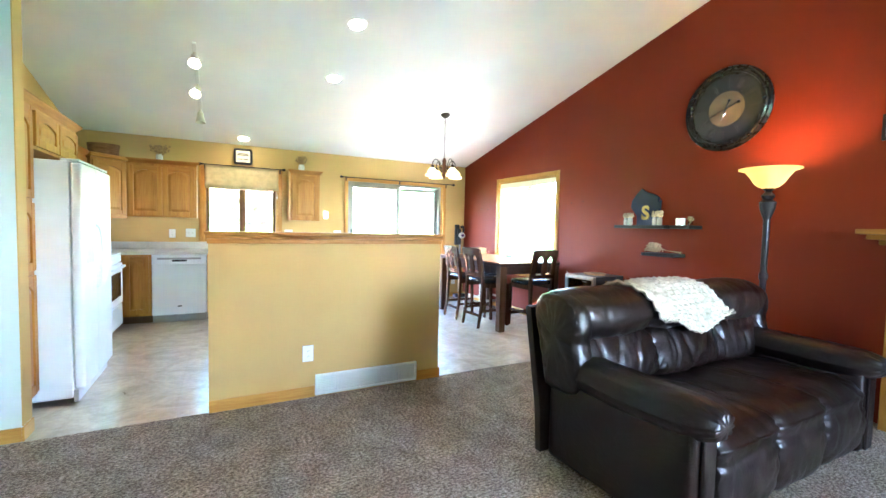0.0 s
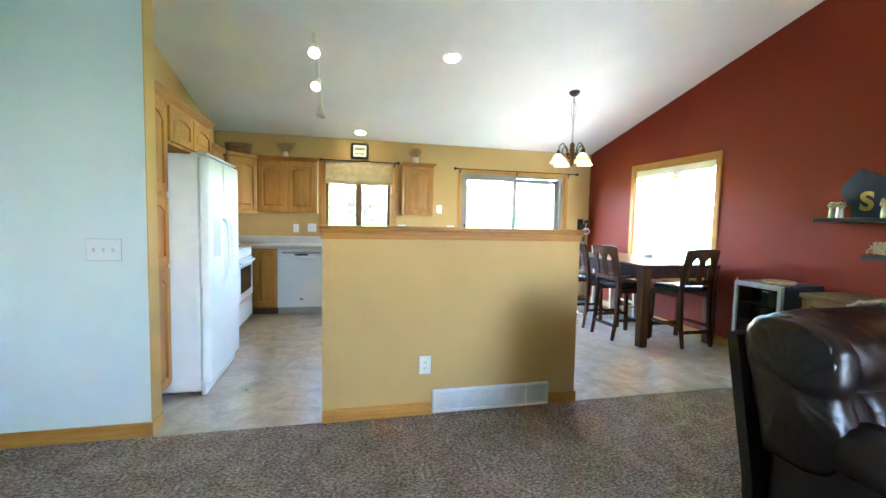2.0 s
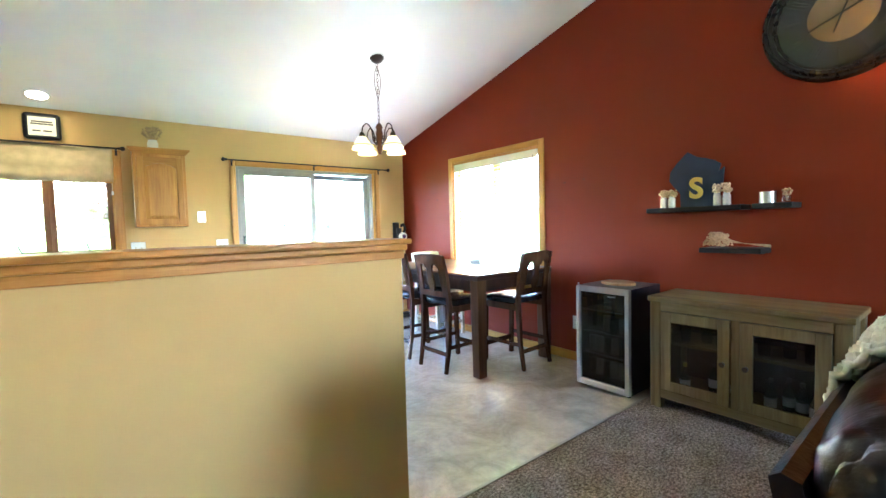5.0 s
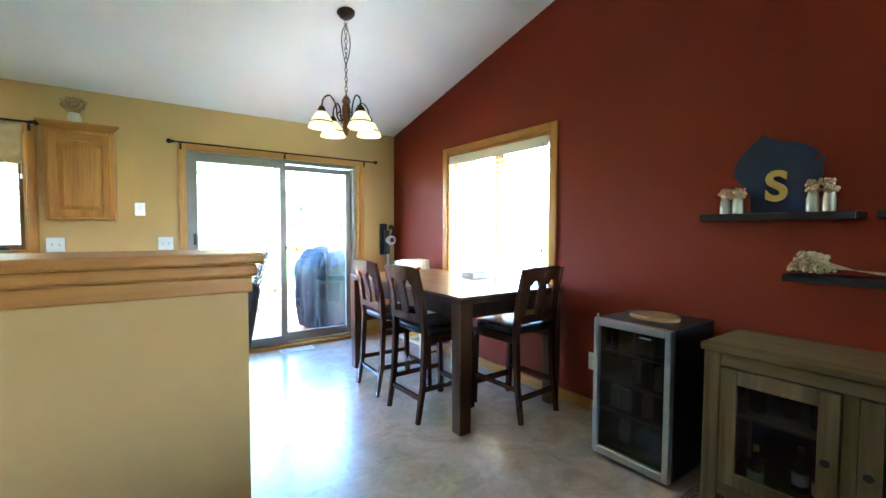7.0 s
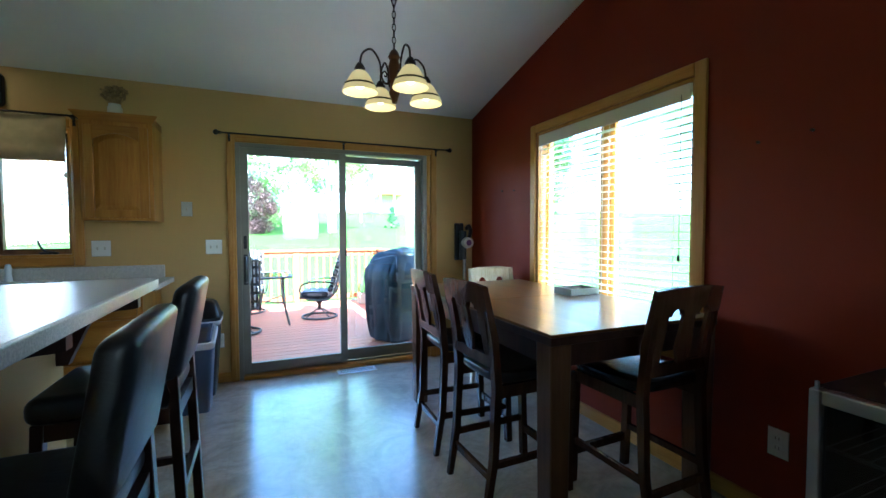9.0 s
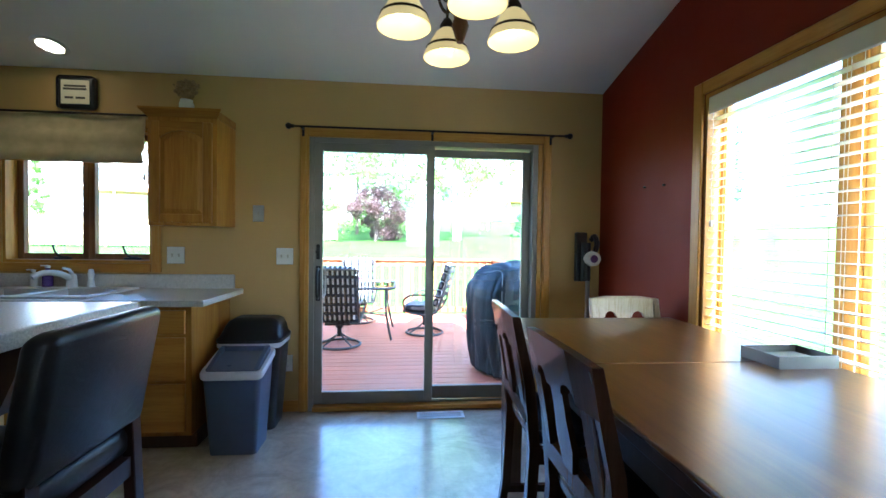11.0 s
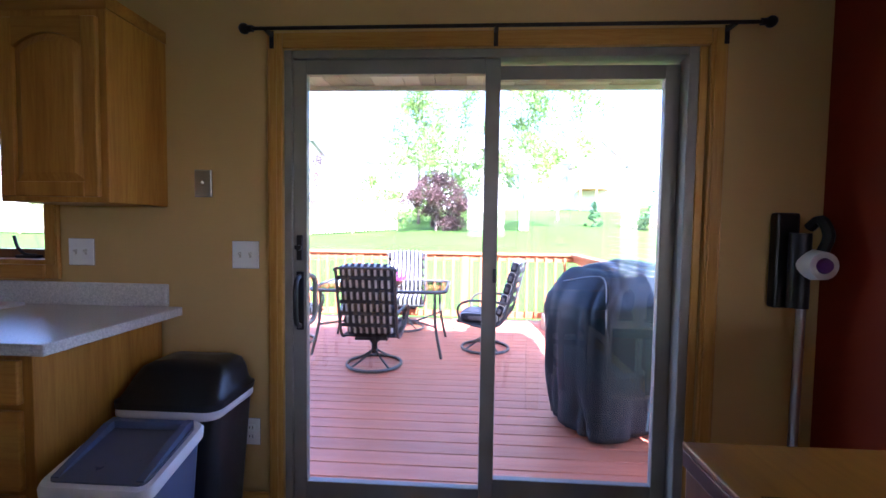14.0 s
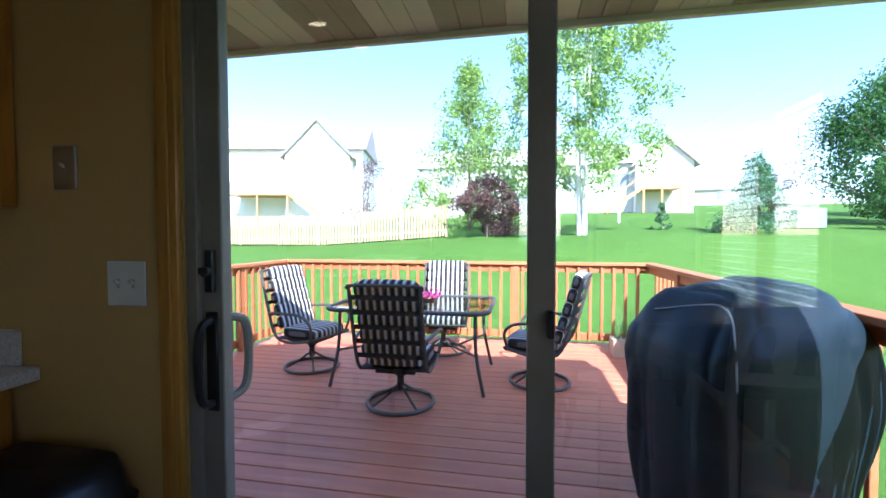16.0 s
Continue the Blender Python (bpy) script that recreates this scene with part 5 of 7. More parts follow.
# chandelier
CHX, CHY = 2.70, 5.21
ch = thing("chandelier", (CHX, CHY, roof_z(CHY)), "bronze four-arm chandelier with lit cream glass bell shades", "chandelier")
drop = roof_z(CHY) - 1.965
part("canopy", lathe(bmesh.new(), [(0.0, -0.045), (0.02, -0.045), (0.045, -0.03), (0.065, -0.005), (0.065, 0.02), (0.0, 0.02)], 24), BRONZE, ch, "", True)
bm = bmesh.new()
k, z = 0, -0.045
while z > -drop + 0.30:
    a = (k % 2) * math.pi / 2
    ring = [(0.010 * math.cos(q) * math.cos(a), 0.010 * math.cos(q) * math.sin(a), z - 0.018 + 0.021 * math.sin(q)) for q in [i * math.pi / 5 for i in range(11)]]
    tube(bm, ring, 0.0022, 5)
    z -= 0.034
    k += 1
part("chain", bm, BRONZE, ch, "", True)
for s in (-1, 1):
    part("cord_loop", tube(bmesh.new(), smooth_path([(0, 0, -0.07), (s * 0.025, 0.005, -0.14), (s * 0.032, 0, -0.22), (s * 0.015, 0, -0.32), (0, 0, -0.37)], 5), 0.003, 6), BRONZE, ch, "", True)
body = [(0.0, 0.0), (0.012, 0.004), (0.02, 0.03), (0.030, 0.06), (0.022, 0.085), (0.026, 0.12), (0.032, 0.20), (0.024, 0.235), (0.034, 0.25), (0.02, 0.28), (0.0, 0.30)]
part("centre_column", lathe(bmesh.new(), body, 20, (0, 0, -drop)), wood("turned_walnut", (0.10, 0.04, 0.015), (0.22, 0.10, 0.04), 0.35), ch, "turned brown wooden column", True)
SHADEGLASS = glow("lit_cream_shade_glass", (1.0, 0.68, 0.22), 0.045, (0.75, 0.64, 0.38))
BULB = glow("warm_bulb_glass", (1.0, 0.72, 0.34), 1.3)
for k in range(4):
    arm = new("arm")
    arm.parent = ch
    arm.matrix_local = pose(0, 0, -drop, 0, 0, 8 + k * 90)
    part("arm_tube", tube(bmesh.new(), smooth_path([(0.025, 0, 0.12), (0.05, 0, 0.10), (0.075, 0, 0.135), (0.085, 0, 0.21), (0.13, 0, 0.265), (0.18, 0, 0.235), (0.195, 0, 0.175)], 5), 0.0055, 8), BRONZE, arm, "", True)
    part("scroll", tube(bmesh.new(), smooth_path([(0.075, 0, 0.14), (0.06, 0, 0.165), (0.045, 0, 0.155), (0.048, 0, 0.138), (0.06, 0, 0.142)], 4), 0.004, 6), BRONZE, arm, "", True)
    part("socket_cup", lathe(bmesh.new(), [(0.0, 0.185), (0.014, 0.18), (0.028, 0.155), (0.03, 0.135), (0.0, 0.135)], 16, (0.195, 0, 0)), BRONZE, arm, "", True)
    prof = [(0.028, 0.140), (0.045, 0.125), (0.068, 0.085), (0.088, 0.045), (0.092, 0.03), (0.089, 0.03), (0.085, 0.045), (0.065, 0.085), (0.042, 0.122), (0.026, 0.137)]
    part("shade", lathe(bmesh.new(), prof, 24, (0.195, 0, 0)), SHADEGLASS, arm, "cream glass bell shade", True)
    part("shade_band", lathe(bmesh.new(), [(0.0785, 0.066), (0.083, 0.060), (0.081, 0.070), (0.0785, 0.066)], 24, (0.195, 0, 0)), BRONZE, arm)
    bm = bmesh.new()
    bmesh.ops.create_uvsphere(bm, u_segments=12, v_segments=8, radius=0.03, matrix=Matrix.Translation((0.195, 0, 0.08)))
    part("bulb", bm, BULB, arm, "", True)

# wine cooler
wc = thing("beverage_cooler", (3.55, 3.265, -0.004), "black beverage cooler with steel-framed glass door", "beverage cooler")
for nm, a, b, c, d, e, f in (("side_wall", 0.04, 0.46, 0, 0.015, 0.03, 0.80), ("side_wall", 0.04, 0.46, 0.415, 0.43, 0.03, 0.80), ("floor_panel", 0.04, 0.46, 0.015, 0.415, 0.03, 0.09), ("top_panel", 0.04, 0.46, 0.015, 0.415, 0.77, 0.80), ("back_wall", 0.44, 0.46, 0.015, 0.415, 0.09, 0.77)):
    part(nm, boxm(a, b, c, d, e, f), BLACK, wc)
d = new("door")
d.parent = wc
bm = bmesh.new()
for c, e, f, g in ((0.0, 0.032, 0.03, 0.80), (0.398, 0.43, 0.03, 0.80), (0.032, 0.398, 0.758, 0.80), (0.032, 0.398, 0.03, 0.075)):
    box(bm, -0.005, 0.036, c, e, f, g, 0.004)
part("door_frame", bm, STEEL, d)
part("pane", boxm(0.014, 0.02, 0.032, 0.398, 0.075, 0.758), SMOKED, d, "smoked glass pane")
part("badge", boxm(-0.007, -0.005, 0.10, 0.16, 0.735, 0.743), STEEL, d)
part("lock", rod(bmesh.new(), (0.01, 0.415, 0.80), (0.01, 0.415, 0.822), 0.006), STEEL, d)
for z in (0.27, 0.44, 0.61):
    bm = bmesh.new()
    for k in range(13):
        bar(bm, (0.06, 0.02 + k * 0.0325, z), (0.43, 0.02 + k * 0.0325, z), 0.003, 0.003)
    box(bm, 0.055, 0.062, 0.016, 0.414, z - 0.005, z + 0.005)
    part("wire_shelf", bm, STEEL, wc)
for sx in (0.07, 0.42):
    for sy in (0.04, 0.39):
        part("foot", rod(bmesh.new(), (sx, sy, 0.0), (sx, sy, 0.031), 0.015), BLACK, wc)
rng = random.Random(8)
CANS = [plain("can_grey", (0.45, 0.43, 0.40), 0.3, 0.5), plain("can_silver", (0.6, 0.6, 0.58), 0.3, 0.8), plain("can_tan", (0.55, 0.46, 0.34), 0.3, 0.3), plain("can_dark", (0.08, 0.08, 0.09), 0.3, 0.3)]
for z, cols in ((0.092, 6), (0.274, 6), (0.444, 4), (0.614, 4)):
    for k in range(cols):
        c = thing("drink_can", (3.575 + 0.10 + rng.uniform(0, 0.03), 3.275 + 0.05 + k * 0.063 + rng.uniform(-0.005, 0.005), z - 0.004), "drink can standing in the beverage cooler", "drink can", "drinks in the cooler")
        part("can_body", lathe(bmesh.new(), [(0, 0), (0.026, 0), (0.031, 0.008), (0.031, 0.105), (0.025, 0.118), (0, 0.118)], 14), CANS[rng.randrange(4)], c, "", True)
slab = thing("wood_slice", (3.80, 3.48, 0.796), "round bark-edged wooden slice on the beverage cooler", "wooden slice")
bm = lathe(bmesh.new(), [(0, 0), (0.125, 0), (0.13, 0.01), (0.125, 0.02), (0, 0.02)], 32)
for v in bm.verts:
    a = math.atan2(v.co.y, v.co.x)
    k = 1 + 0.05 * math.sin(3 * a + 1) + 0.025 * math.sin(7 * a)
    v.co.x *= k * 0.85
    v.co.y *= k
part("slice", bm, wood("pale_end_grain", (0.38, 0.21, 0.09), (0.58, 0.38, 0.19), 0.6, 2, 2.0), slab, "", True)

# media console
CY0, CY1, CX = 2.126, 3.14, 3.60
mc = thing("console_cabinet", (CX, CY0, 0.0), "weathered brown console cabinet with two glass doors", "console cabinet")
W = CY1 - CY0
bm = boxm(-0.015, 0.43, -0.012, W + 0.012, 0.735, 0.77, 0.004)
part("top", bm, RUSTIC_Y, mc)
for y in (0.0, W - 0.07):
    part("post", boxm(0.0, 0.07, y, y + 0.07, 0.0, 0.734, 0.004), RUSTIC, mc)
    part("back_post", boxm(0.36, 0.42, y, y + 0.07, 0.0, 0.734, 0.004), RUSTIC, mc)
    part("side_panel", boxm(0.07, 0.36, y + 0.02, y + 0.05, 0.10, 0.734), RUSTIC, mc)
part("top_rail", boxm(0.0, 0.03, 0.07, W - 0.07, 0.675, 0.734, 0.003), RUSTIC_Y, mc)
part("bottom_rail", boxm(0.0, 0.03, 0.07, W - 0.07, 0.075, 0.135, 0.003), RUSTIC_Y, mc)
part("floor_board", boxm(0.03, 0.41, 0.05, W - 0.05, 0.11, 0.13), RUSTIC_Y, mc)
part("shelf", boxm(0.06, 0.41, 0.05, W - 0.05, 0.44, 0.46), RUSTIC_Y, mc)
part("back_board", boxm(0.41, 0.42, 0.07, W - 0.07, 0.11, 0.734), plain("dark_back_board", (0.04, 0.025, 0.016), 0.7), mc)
part("mid_post", boxm(0.0, 0.04, W / 2 - 0.022, W / 2 + 0.022, 0.135, 0.675), RUSTIC, mc)
for a, b, kn in ((0.075, W / 2 - 0.026, W / 2 - 0.06), (W / 2 + 0.026, W - 0.075, W / 2 + 0.06)):
    d = new("door")
    d.parent = mc
    bm = bmesh.new()
    for p, q, r, s in ((a, a + 0.065, 0.14, 0.67), (b - 0.065, b, 0.14, 0.67), (a + 0.065, b - 0.065, 0.605, 0.67), (a + 0.065, b - 0.065, 0.14, 0.205)):
        box(bm, -0.012, 0.012, p, q, r, s, 0.003)
    part("door_frame", bm, RUSTIC, d)
    part("pane", boxm(-0.002, 0.002, a + 0.065, b - 0.065, 0.205, 0.605), glass_mat("door_glass", (0.75, 0.76, 0.76)), d)
    part("knob", rod(bmesh.new(), (-0.012, kn, 0.40), (-0.035, kn, 0.40), 0.012, 0.016), BRONZE, d)
BOTTLEGLASS = plain("dark_bottle_glass", (0.03, 0.035, 0.03), 0.1)
CLEARSPIRIT = glass_mat("clear_spirit_bottle", (0.55, 0.57, 0.55), 0.05, 0.08)


def liquor(place, mat, label, cap):
    b = thing("liquor_bottle", place, label, "bottle", "bottles in the console cabinet")
    b.scale = (0.8, 0.8, 0.72)
    part("glass", lathe(bmesh.new(), [(0, 0), (0.036, 0), (0.038, 0.01), (0.038, 0.14), (0.03, 0.17), (0.014, 0.195), (0.013, 0.235), (0, 0.235)], 16), mat, b, "", True)
    part("paper_label", lathe(bmesh.new(), [(0.0385, 0.04), (0.0388, 0.041), (0.0388, 0.115), (0.0385, 0.116)], 16), WHITE_PLASTIC, b)
    part("cap", lathe(bmesh.new(), [(0, 0.2355), (0.015, 0.2355), (0.015, 0.27), (0, 0.272)], 12), plain("bottle_cap", cap, 0.4), b)


liquor((CX + 0.09, CY1 - 0.19, 0.131), CLEARSPIRIT, "clear spirit bottle with yellow cap and white label", (0.6, 0.45, 0.05))
for k, (y, m) in enumerate(((0.16, BOTTLEGLASS), (0.23, CLEARSPIRIT), (0.30, BOTTLEGLASS), (0.37, BOTTLEGLASS), (0.62, BOTTLEGLASS), (0.70, BOTTLEGLASS))):
    liquor((CX + 0.15 + 0.04 * (k % 3), CY0 + y, 0.131), m, "dark glass bottle standing in the console cabinet", (0.08, 0.06, 0.05))
for k in range(7):
    g = thing("drinking_glass", (CX + 0.14 + 0.05 * (k % 2), CY0 + 0.18 + k * 0.11, 0.461), "clear tumbler on the console's upper shelf", "glass", "glasses in the console cabinet")
    part("tumbler", lathe(bmesh.new(), [(0, 0), (0.03, 0), (0.037, 0.10), (0.034, 0.10), (0.028, 0.008), (0, 0.008)], 16), JARGLASS, g, "", True)


# floating shelves
def shelf(y0, y1, z, label):
    s = thing("wall_shelf", (EAST, (y0 + y1) / 2, z), label, "shelf", "floating wall shelves")
    part("board", boxm(-0.20, 0.0, -(y1 - y0) / 2, (y1 - y0) / 2, -0.032, 0.0, 0.002), SHELFBLACK, s)


shelf(2.69, 3.29, 1.372, "long black floating shelf on the red wall")
shelf(2.43, 2.63, 1.372, "short black floating shelf on the red wall")
shelf(2.58, 2.93, 1.09, "short black floating shelf below the others")

NAVY = plain("navy_painted_board", (0.012, 0.022, 0.06), 0.6, vary=0.3)
GOLD = plain("gold_painted_letter", (0.55, 0.38, 0.06), 0.5)
st_ = thing("state_cutout", (3.985, 3.0, 1.373), "navy wooden map cut-out with a gold letter S", "wall art")
outline = [(-0.105, 0.0), (-0.108, 0.10), (-0.15, 0.15), (-0.185, 0.195), (-0.178, 0.262), (-0.125, 0.33), (-0.06, 0.392), (-0.035, 0.375), (0.0, 0.352), (0.06, 0.335), (0.105, 0.318), (0.15, 0.288), (0.138, 0.235), (0.172, 0.262), (0.165, 0.17), (0.145, 0.09), (0.14, 0.0)]
bm = prism(bmesh.new(), [(-y, z) for y, z in outline], 0, 0.0, 0.018)
part("board", bm, NAVY, st_)
cu = bpy.data.curves.new("letter", "FONT")
cu.body, cu.size, cu.extrude, cu.align_x, cu.offset = "S", 0.20, 0.004, "CENTER", 0.006
tmp = new("letter_tmp", cu)
bpy.context.view_layer.update()
me = bpy.data.meshes.new_from_object(tmp.evaluated_get(bpy.context.evaluated_depsgraph_get()))
bpy.data.objects.remove(tmp)
me.materials.clear()
me.materials.append(GOLD)
ob = new("letter", me)
ob.parent = st_
ob.matrix_local = pose(-0.0045, 0.0, 0.065, 90, 0, -90)
RIBBED = plain("ribbed_silver_glass", (0.62, 0.60, 0.55), 0.25, 0.6)
CREAMDRY = plain("cream_dried_blooms", (0.55, 0.41, 0.22), 0.9, vary=0.25, scale=40)
for y, s in ((3.17, 11), (2.82, 12)):
    for k in (-1, 1):
        jar((3.93, y + k * 0.028, 1.373), 0.025, 0.085, 42, "small ribbed silver jar of cream dried flowers", s + k, CREAMDRY, spread=0.04, rise=0.04 + 0.02 * (s - 11), shell=RIBBED, head=0.0085)
cn = thing("tin_candle", (3.93, 2.57, 1.373), "silver tin candle on the short shelf", "candle")
part("tin", lathe(bmesh.new(), [(0, 0), (0.042, 0), (0.042, 0.07), (0.039, 0.07), (0.039, 0.06), (0, 0.06)], 20), STEEL, cn, "", True)
jar((3.93, 2.475, 1.373), 0.025, 0.04, 16, "small pot of dried flowers on the short shelf", 21, spread=0.04, rise=0.04)
bq = thing("dried_bouquet", (3.93, 2.80, 1.091), "cream dried flower bouquet lying on the low shelf", "dried flowers")
rng = random.Random(5)
bm = bmesh.new()
for _ in range(190):
    lift = rng.uniform(0.0, 1.0)
    p = Vector((rng.uniform(-0.05, 0.05), 0.04 + rng.uniform(-0.075, 0.085) * (1 - 0.5 * lift), 0.014 + 0.085 * lift))
    bmesh.ops.create_icosphere(bm, subdivisions=1, radius=rng.uniform(0.005, 0.0115), matrix=Matrix.Translation(p))
tagged(part("blooms", bm, CREAMDRY, bq), kind="stuff")
bm = bmesh.new()
for k in range(9):
    tube(bm, [(rng.uniform(-0.03, 0.03), 0.0, 0.03 + rng.uniform(0, 0.03)), (0.0, -0.10, 0.03), (rng.uniform(-0.01, 0.01), -0.25, 0.006 + 0.002 * k)], 0.002, 4)
part("stalks", bm, CREAMDRY, bq)
for y, z in ((6.12, 1.63), (6.32, 1.64), (4.15, 1.66), (3.95, 1.67)):
    n_ = thing("wall_hook", (EAST, y, z), "small dark screw in the red wall", "screw")
    part("screw", rod(bmesh.new(), (0, 0, 0), (-0.014, 0, 0), 0.006), BRONZE, n_)

# living room: three-place leather sofa
SO = thing("leather_sofa", (1.605, 1.81, 0.0), "dark brown leather three-place sofa with puffed back cushions", "sofa", "", 1)
SW = 1.85


def ridge_noise(p, seed):
    return 1 - min(1, 3.2 * abs(noise.noise(p + Vector((seed, seed * 0.7, 0)))))


def stuffed(profile, a0, a1, axis=0, n=56, close=0.30, power=3.2, gather=0.012, teeth=9, fold=0.006, fold_scale=(7, 2.0, 2.0), seed=0.0, sag=0.0, bulge=0.01):
    """Upholstery swept along an axis: the closed profile draws in towards both ends, with gathers there and folds between."""
    ring = smooth_path(list(profile) + [profile[0]], 8)[:-1]
    m = len(ring)
    cy = sum(p[1] for p in ring) / m
    cz = sum(p[2] for p in ring) / m
    bm = bmesh.new()
    rows_ = []
    for i in range(n + 1):
        w = -math.cos(math.pi * i / n)
        near = (a1 - a0) / 2 * (1 - abs(w))
        shrink = 1 - close * abs(w) ** (power * 2.2) if i not in (0, n) else 1 - close
        row = []
        for k, p in enumerate(ring):
            y, z = cy + (p[1] - cy) * shrink, cz + (p[2] - cz) * shrink
            x = (a0 + a1) / 2 + (a1 - a0) / 2 * w
            out = Vector((0, p[1] - cy, p[2] - cz)).normalized()
            q = Vector((x * fold_scale[0], y * fold_scale[1], z * fold_scale[2]))
            warp = 0.35 * noise.noise(Vector((x * 3, y * 3, z * 3 + seed)))
            r = ridge_noise(q + Vector((warp, warp, 0)), seed)
            r2 = ridge_noise(q * 2.1 + Vector((0, warp, warp)), seed + 5)
            pinch = 0.5 + 0.5 * math.cos(teeth * 2 * math.pi * k / m + 2.5 * noise.noise(Vector((k * 0.15, seed, w))))
            push = -fold * (r ** 3 + 0.5 * r2 ** 3) - gather * pinch ** 2 * math.exp(-near / 0.045) + 0.006 * noise.noise(Vector((x * 5 + seed, y * 5, z * 5)))
            d = out * push
            dip = -sag * (1 - w * w) * (out.z > 0.3)
            pt = (x, y + d.y, z + d.z + dip)
            row.append(bm.verts.new(pt if axis == 0 else (pt[1], pt[0], pt[2])))
        rows_.append(row)
    for p, q in zip(rows_, rows_[1:]):
        for k in range(m):
            bm.faces.new((p[k], p[(k + 1) % m], q[(k + 1) % m], q[k]))
    # rounded, slightly creased ends
    for row, way in ((rows_[0], -1), (rows_[-1], 1)):
        mid_v = sum((v.co for v in row), Vector()) / m
        last = row
        for f in (0.90, 0.76, 0.58, 0.38, 0.18):
            ring_v = []
            for v in row:
                p = mid_v + (v.co - mid_v) * f
                r = ridge_noise(Vector((p.x * 2, p.y * 4.0, p.z * 9.0)), seed + 2)
                lift = way * (bulge * (1 - f * f) - 0.012 * r ** 3 * (bulge > 0.012))
                p[0 if axis == 0 else 1] += lift
                ring_v.append(bm.verts.new(p))
            for k in range(m):
                bm.faces.new((last[k], last[(k + 1) % m], ring_v[(k + 1) % m], ring_v[k]))
            last = ring_v
        bm.faces.new(last)
    bmesh.ops.recalc_face_normals(bm, faces=bm.faces)
    return bm


def loop_yz(pts):
    return [(0, y, z) for y, z in pts]


part("base", boxm(0.12, SW - 0.12, -0.80, -0.06, 0.03, 0.30, 0.02, 2), LEATHER, SO)
bm = prism(bmesh.new(), [(0.01, 0.05), (0.03, 0.30), (0.135, 0.845), (0.118, 0.858), (0.09, 0.85), (-0.015, 0.30), (-0.03, 0.05)], 0, -0.035, SW + 0.035)
part("outer_back", bm, LEATHER, SO, "smooth outer back panel")
for a, b, s in ((0.0, 0.20, 1.0), (SW - 0.20, SW, 2.0)):
    bm = boxm(a + 0.01, b - 0.01, -0.85, -0.03, 0.03, 0.52, 0.03, 3)
    arm = part("arm", bm, LEATHER, SO, "", True)
    c = (a + b) / 2
    prof = loop_yz([(c - 0.125, 0.53), (c - 0.105, 0.60), (c - 0.03, 0.635), (c + 0.05, 0.63), (c + 0.115, 0.595), (c + 0.125, 0.53), (c + 0.09, 0.47), (c, 0.455), (c - 0.09, 0.47)])
    bm = stuffed(prof, -0.91, -0.02, 1, 44, 0.42, 3.0, 0.016, 10, 0.006, (2.2, 7, 4), s)
    for v in bm.verts:
        v.co.z += 0.05 * max(0.0, v.co.y + 0.50)
    part("arm_pad", bm, LEATHER, arm, "rolled padded arm top", "all")
    part("arm_front", boxm(c - 0.045, c + 0.045, -0.868, -0.851, 0.05, 0.475, 0.007, 2), LEATHER, arm, "narrow front panel of the arm")
SEATW, BACKW = (SW - 0.37) / 3, SW / 3
for place in range(3):
    seed = 3.0 + 1.7 * place
    a = 0.185 + SEATW * place
    prof = loop_yz([(-0.12, 0.44), (-0.35, 0.468), (-0.60, 0.478), (-0.79, 0.468), (-0.872, 0.41), (-0.868, 0.345), (-0.885, 0.27), (-0.875, 0.12), (-0.80, 0.06), (-0.60, 0.20), (-0.30, 0.24), (-0.12, 0.30)])
    bm = stuffed(prof, a + 0.002, a + SEATW - 0.002, 0, 40, 0.06, 3.0, 0.010, 16, 0.008, (5, 3.0, 4.0), seed, 0.012)
    part("seat_cushion", bm, LEATHER, SO, "", "all")
    lo, hi = BACKW * place + 0.003, BACKW * (place + 1) - 0.003
    prof = loop_yz([(-0.02, 0.40), (-0.17, 0.42), (-0.285, 0.47), (-0.300, 0.56), (-0.265, 0.66), (-0.20, 0.745), (-0.05, 0.76), (0.05, 0.70), (0.02, 0.55)])
    bm = stuffed(prof, lo, hi, 0, 60, 0.12, 1.8, 0.010, 9, 0.014, (6.0, 2.0, 2.6), seed + 5)
    part("back_cushion", bm, LEATHER, SO, "gathered lower back cushion", "all")
    prof = loop_yz([(-0.17, 0.69), (-0.25, 0.735), (-0.282, 0.82), (-0.258, 0.905), (-0.17, 0.966), (-0.05, 0.980), (0.05, 0.945), (0.10, 0.86), (0.08, 0.76), (-0.02, 0.69)])
    bm = stuffed(prof, lo - 0.025 * (place == 0), hi + 0.025 * (place == 2), 0, 60, 0.20, 1.6, 0.007, 8, 0.006, (5, 2.5, 2.5), seed + 8)
    part("head_cushion", bm, LEATHER, SO, "puffed headrest cushion", "all")

for x0, x1, seed in ((-0.032, 0.10, 21.0), (SW - 0.10, SW + 0.032, 22.0)):
    prof = loop_yz([(-0.02, 0.42), (-0.19, 0.42), (-0.278, 0.50), (-0.285, 0.61), (-0.262, 0.70), (-0.272, 0.80), (-0.25, 0.895), (-0.165, 0.952), (-0.05, 0.966), (0.05, 0.93), (0.088, 0.85), (0.05, 0.68)])
    part("back_side", stuffed(prof, x0, x1, 0, 28, 0.20, 1.3, 0.005, 22, 0.007, (4.0, 3.0, 7.0), seed, 0.0, 0.03), LEATHER, SO, "pleated side of the padded back", "all")

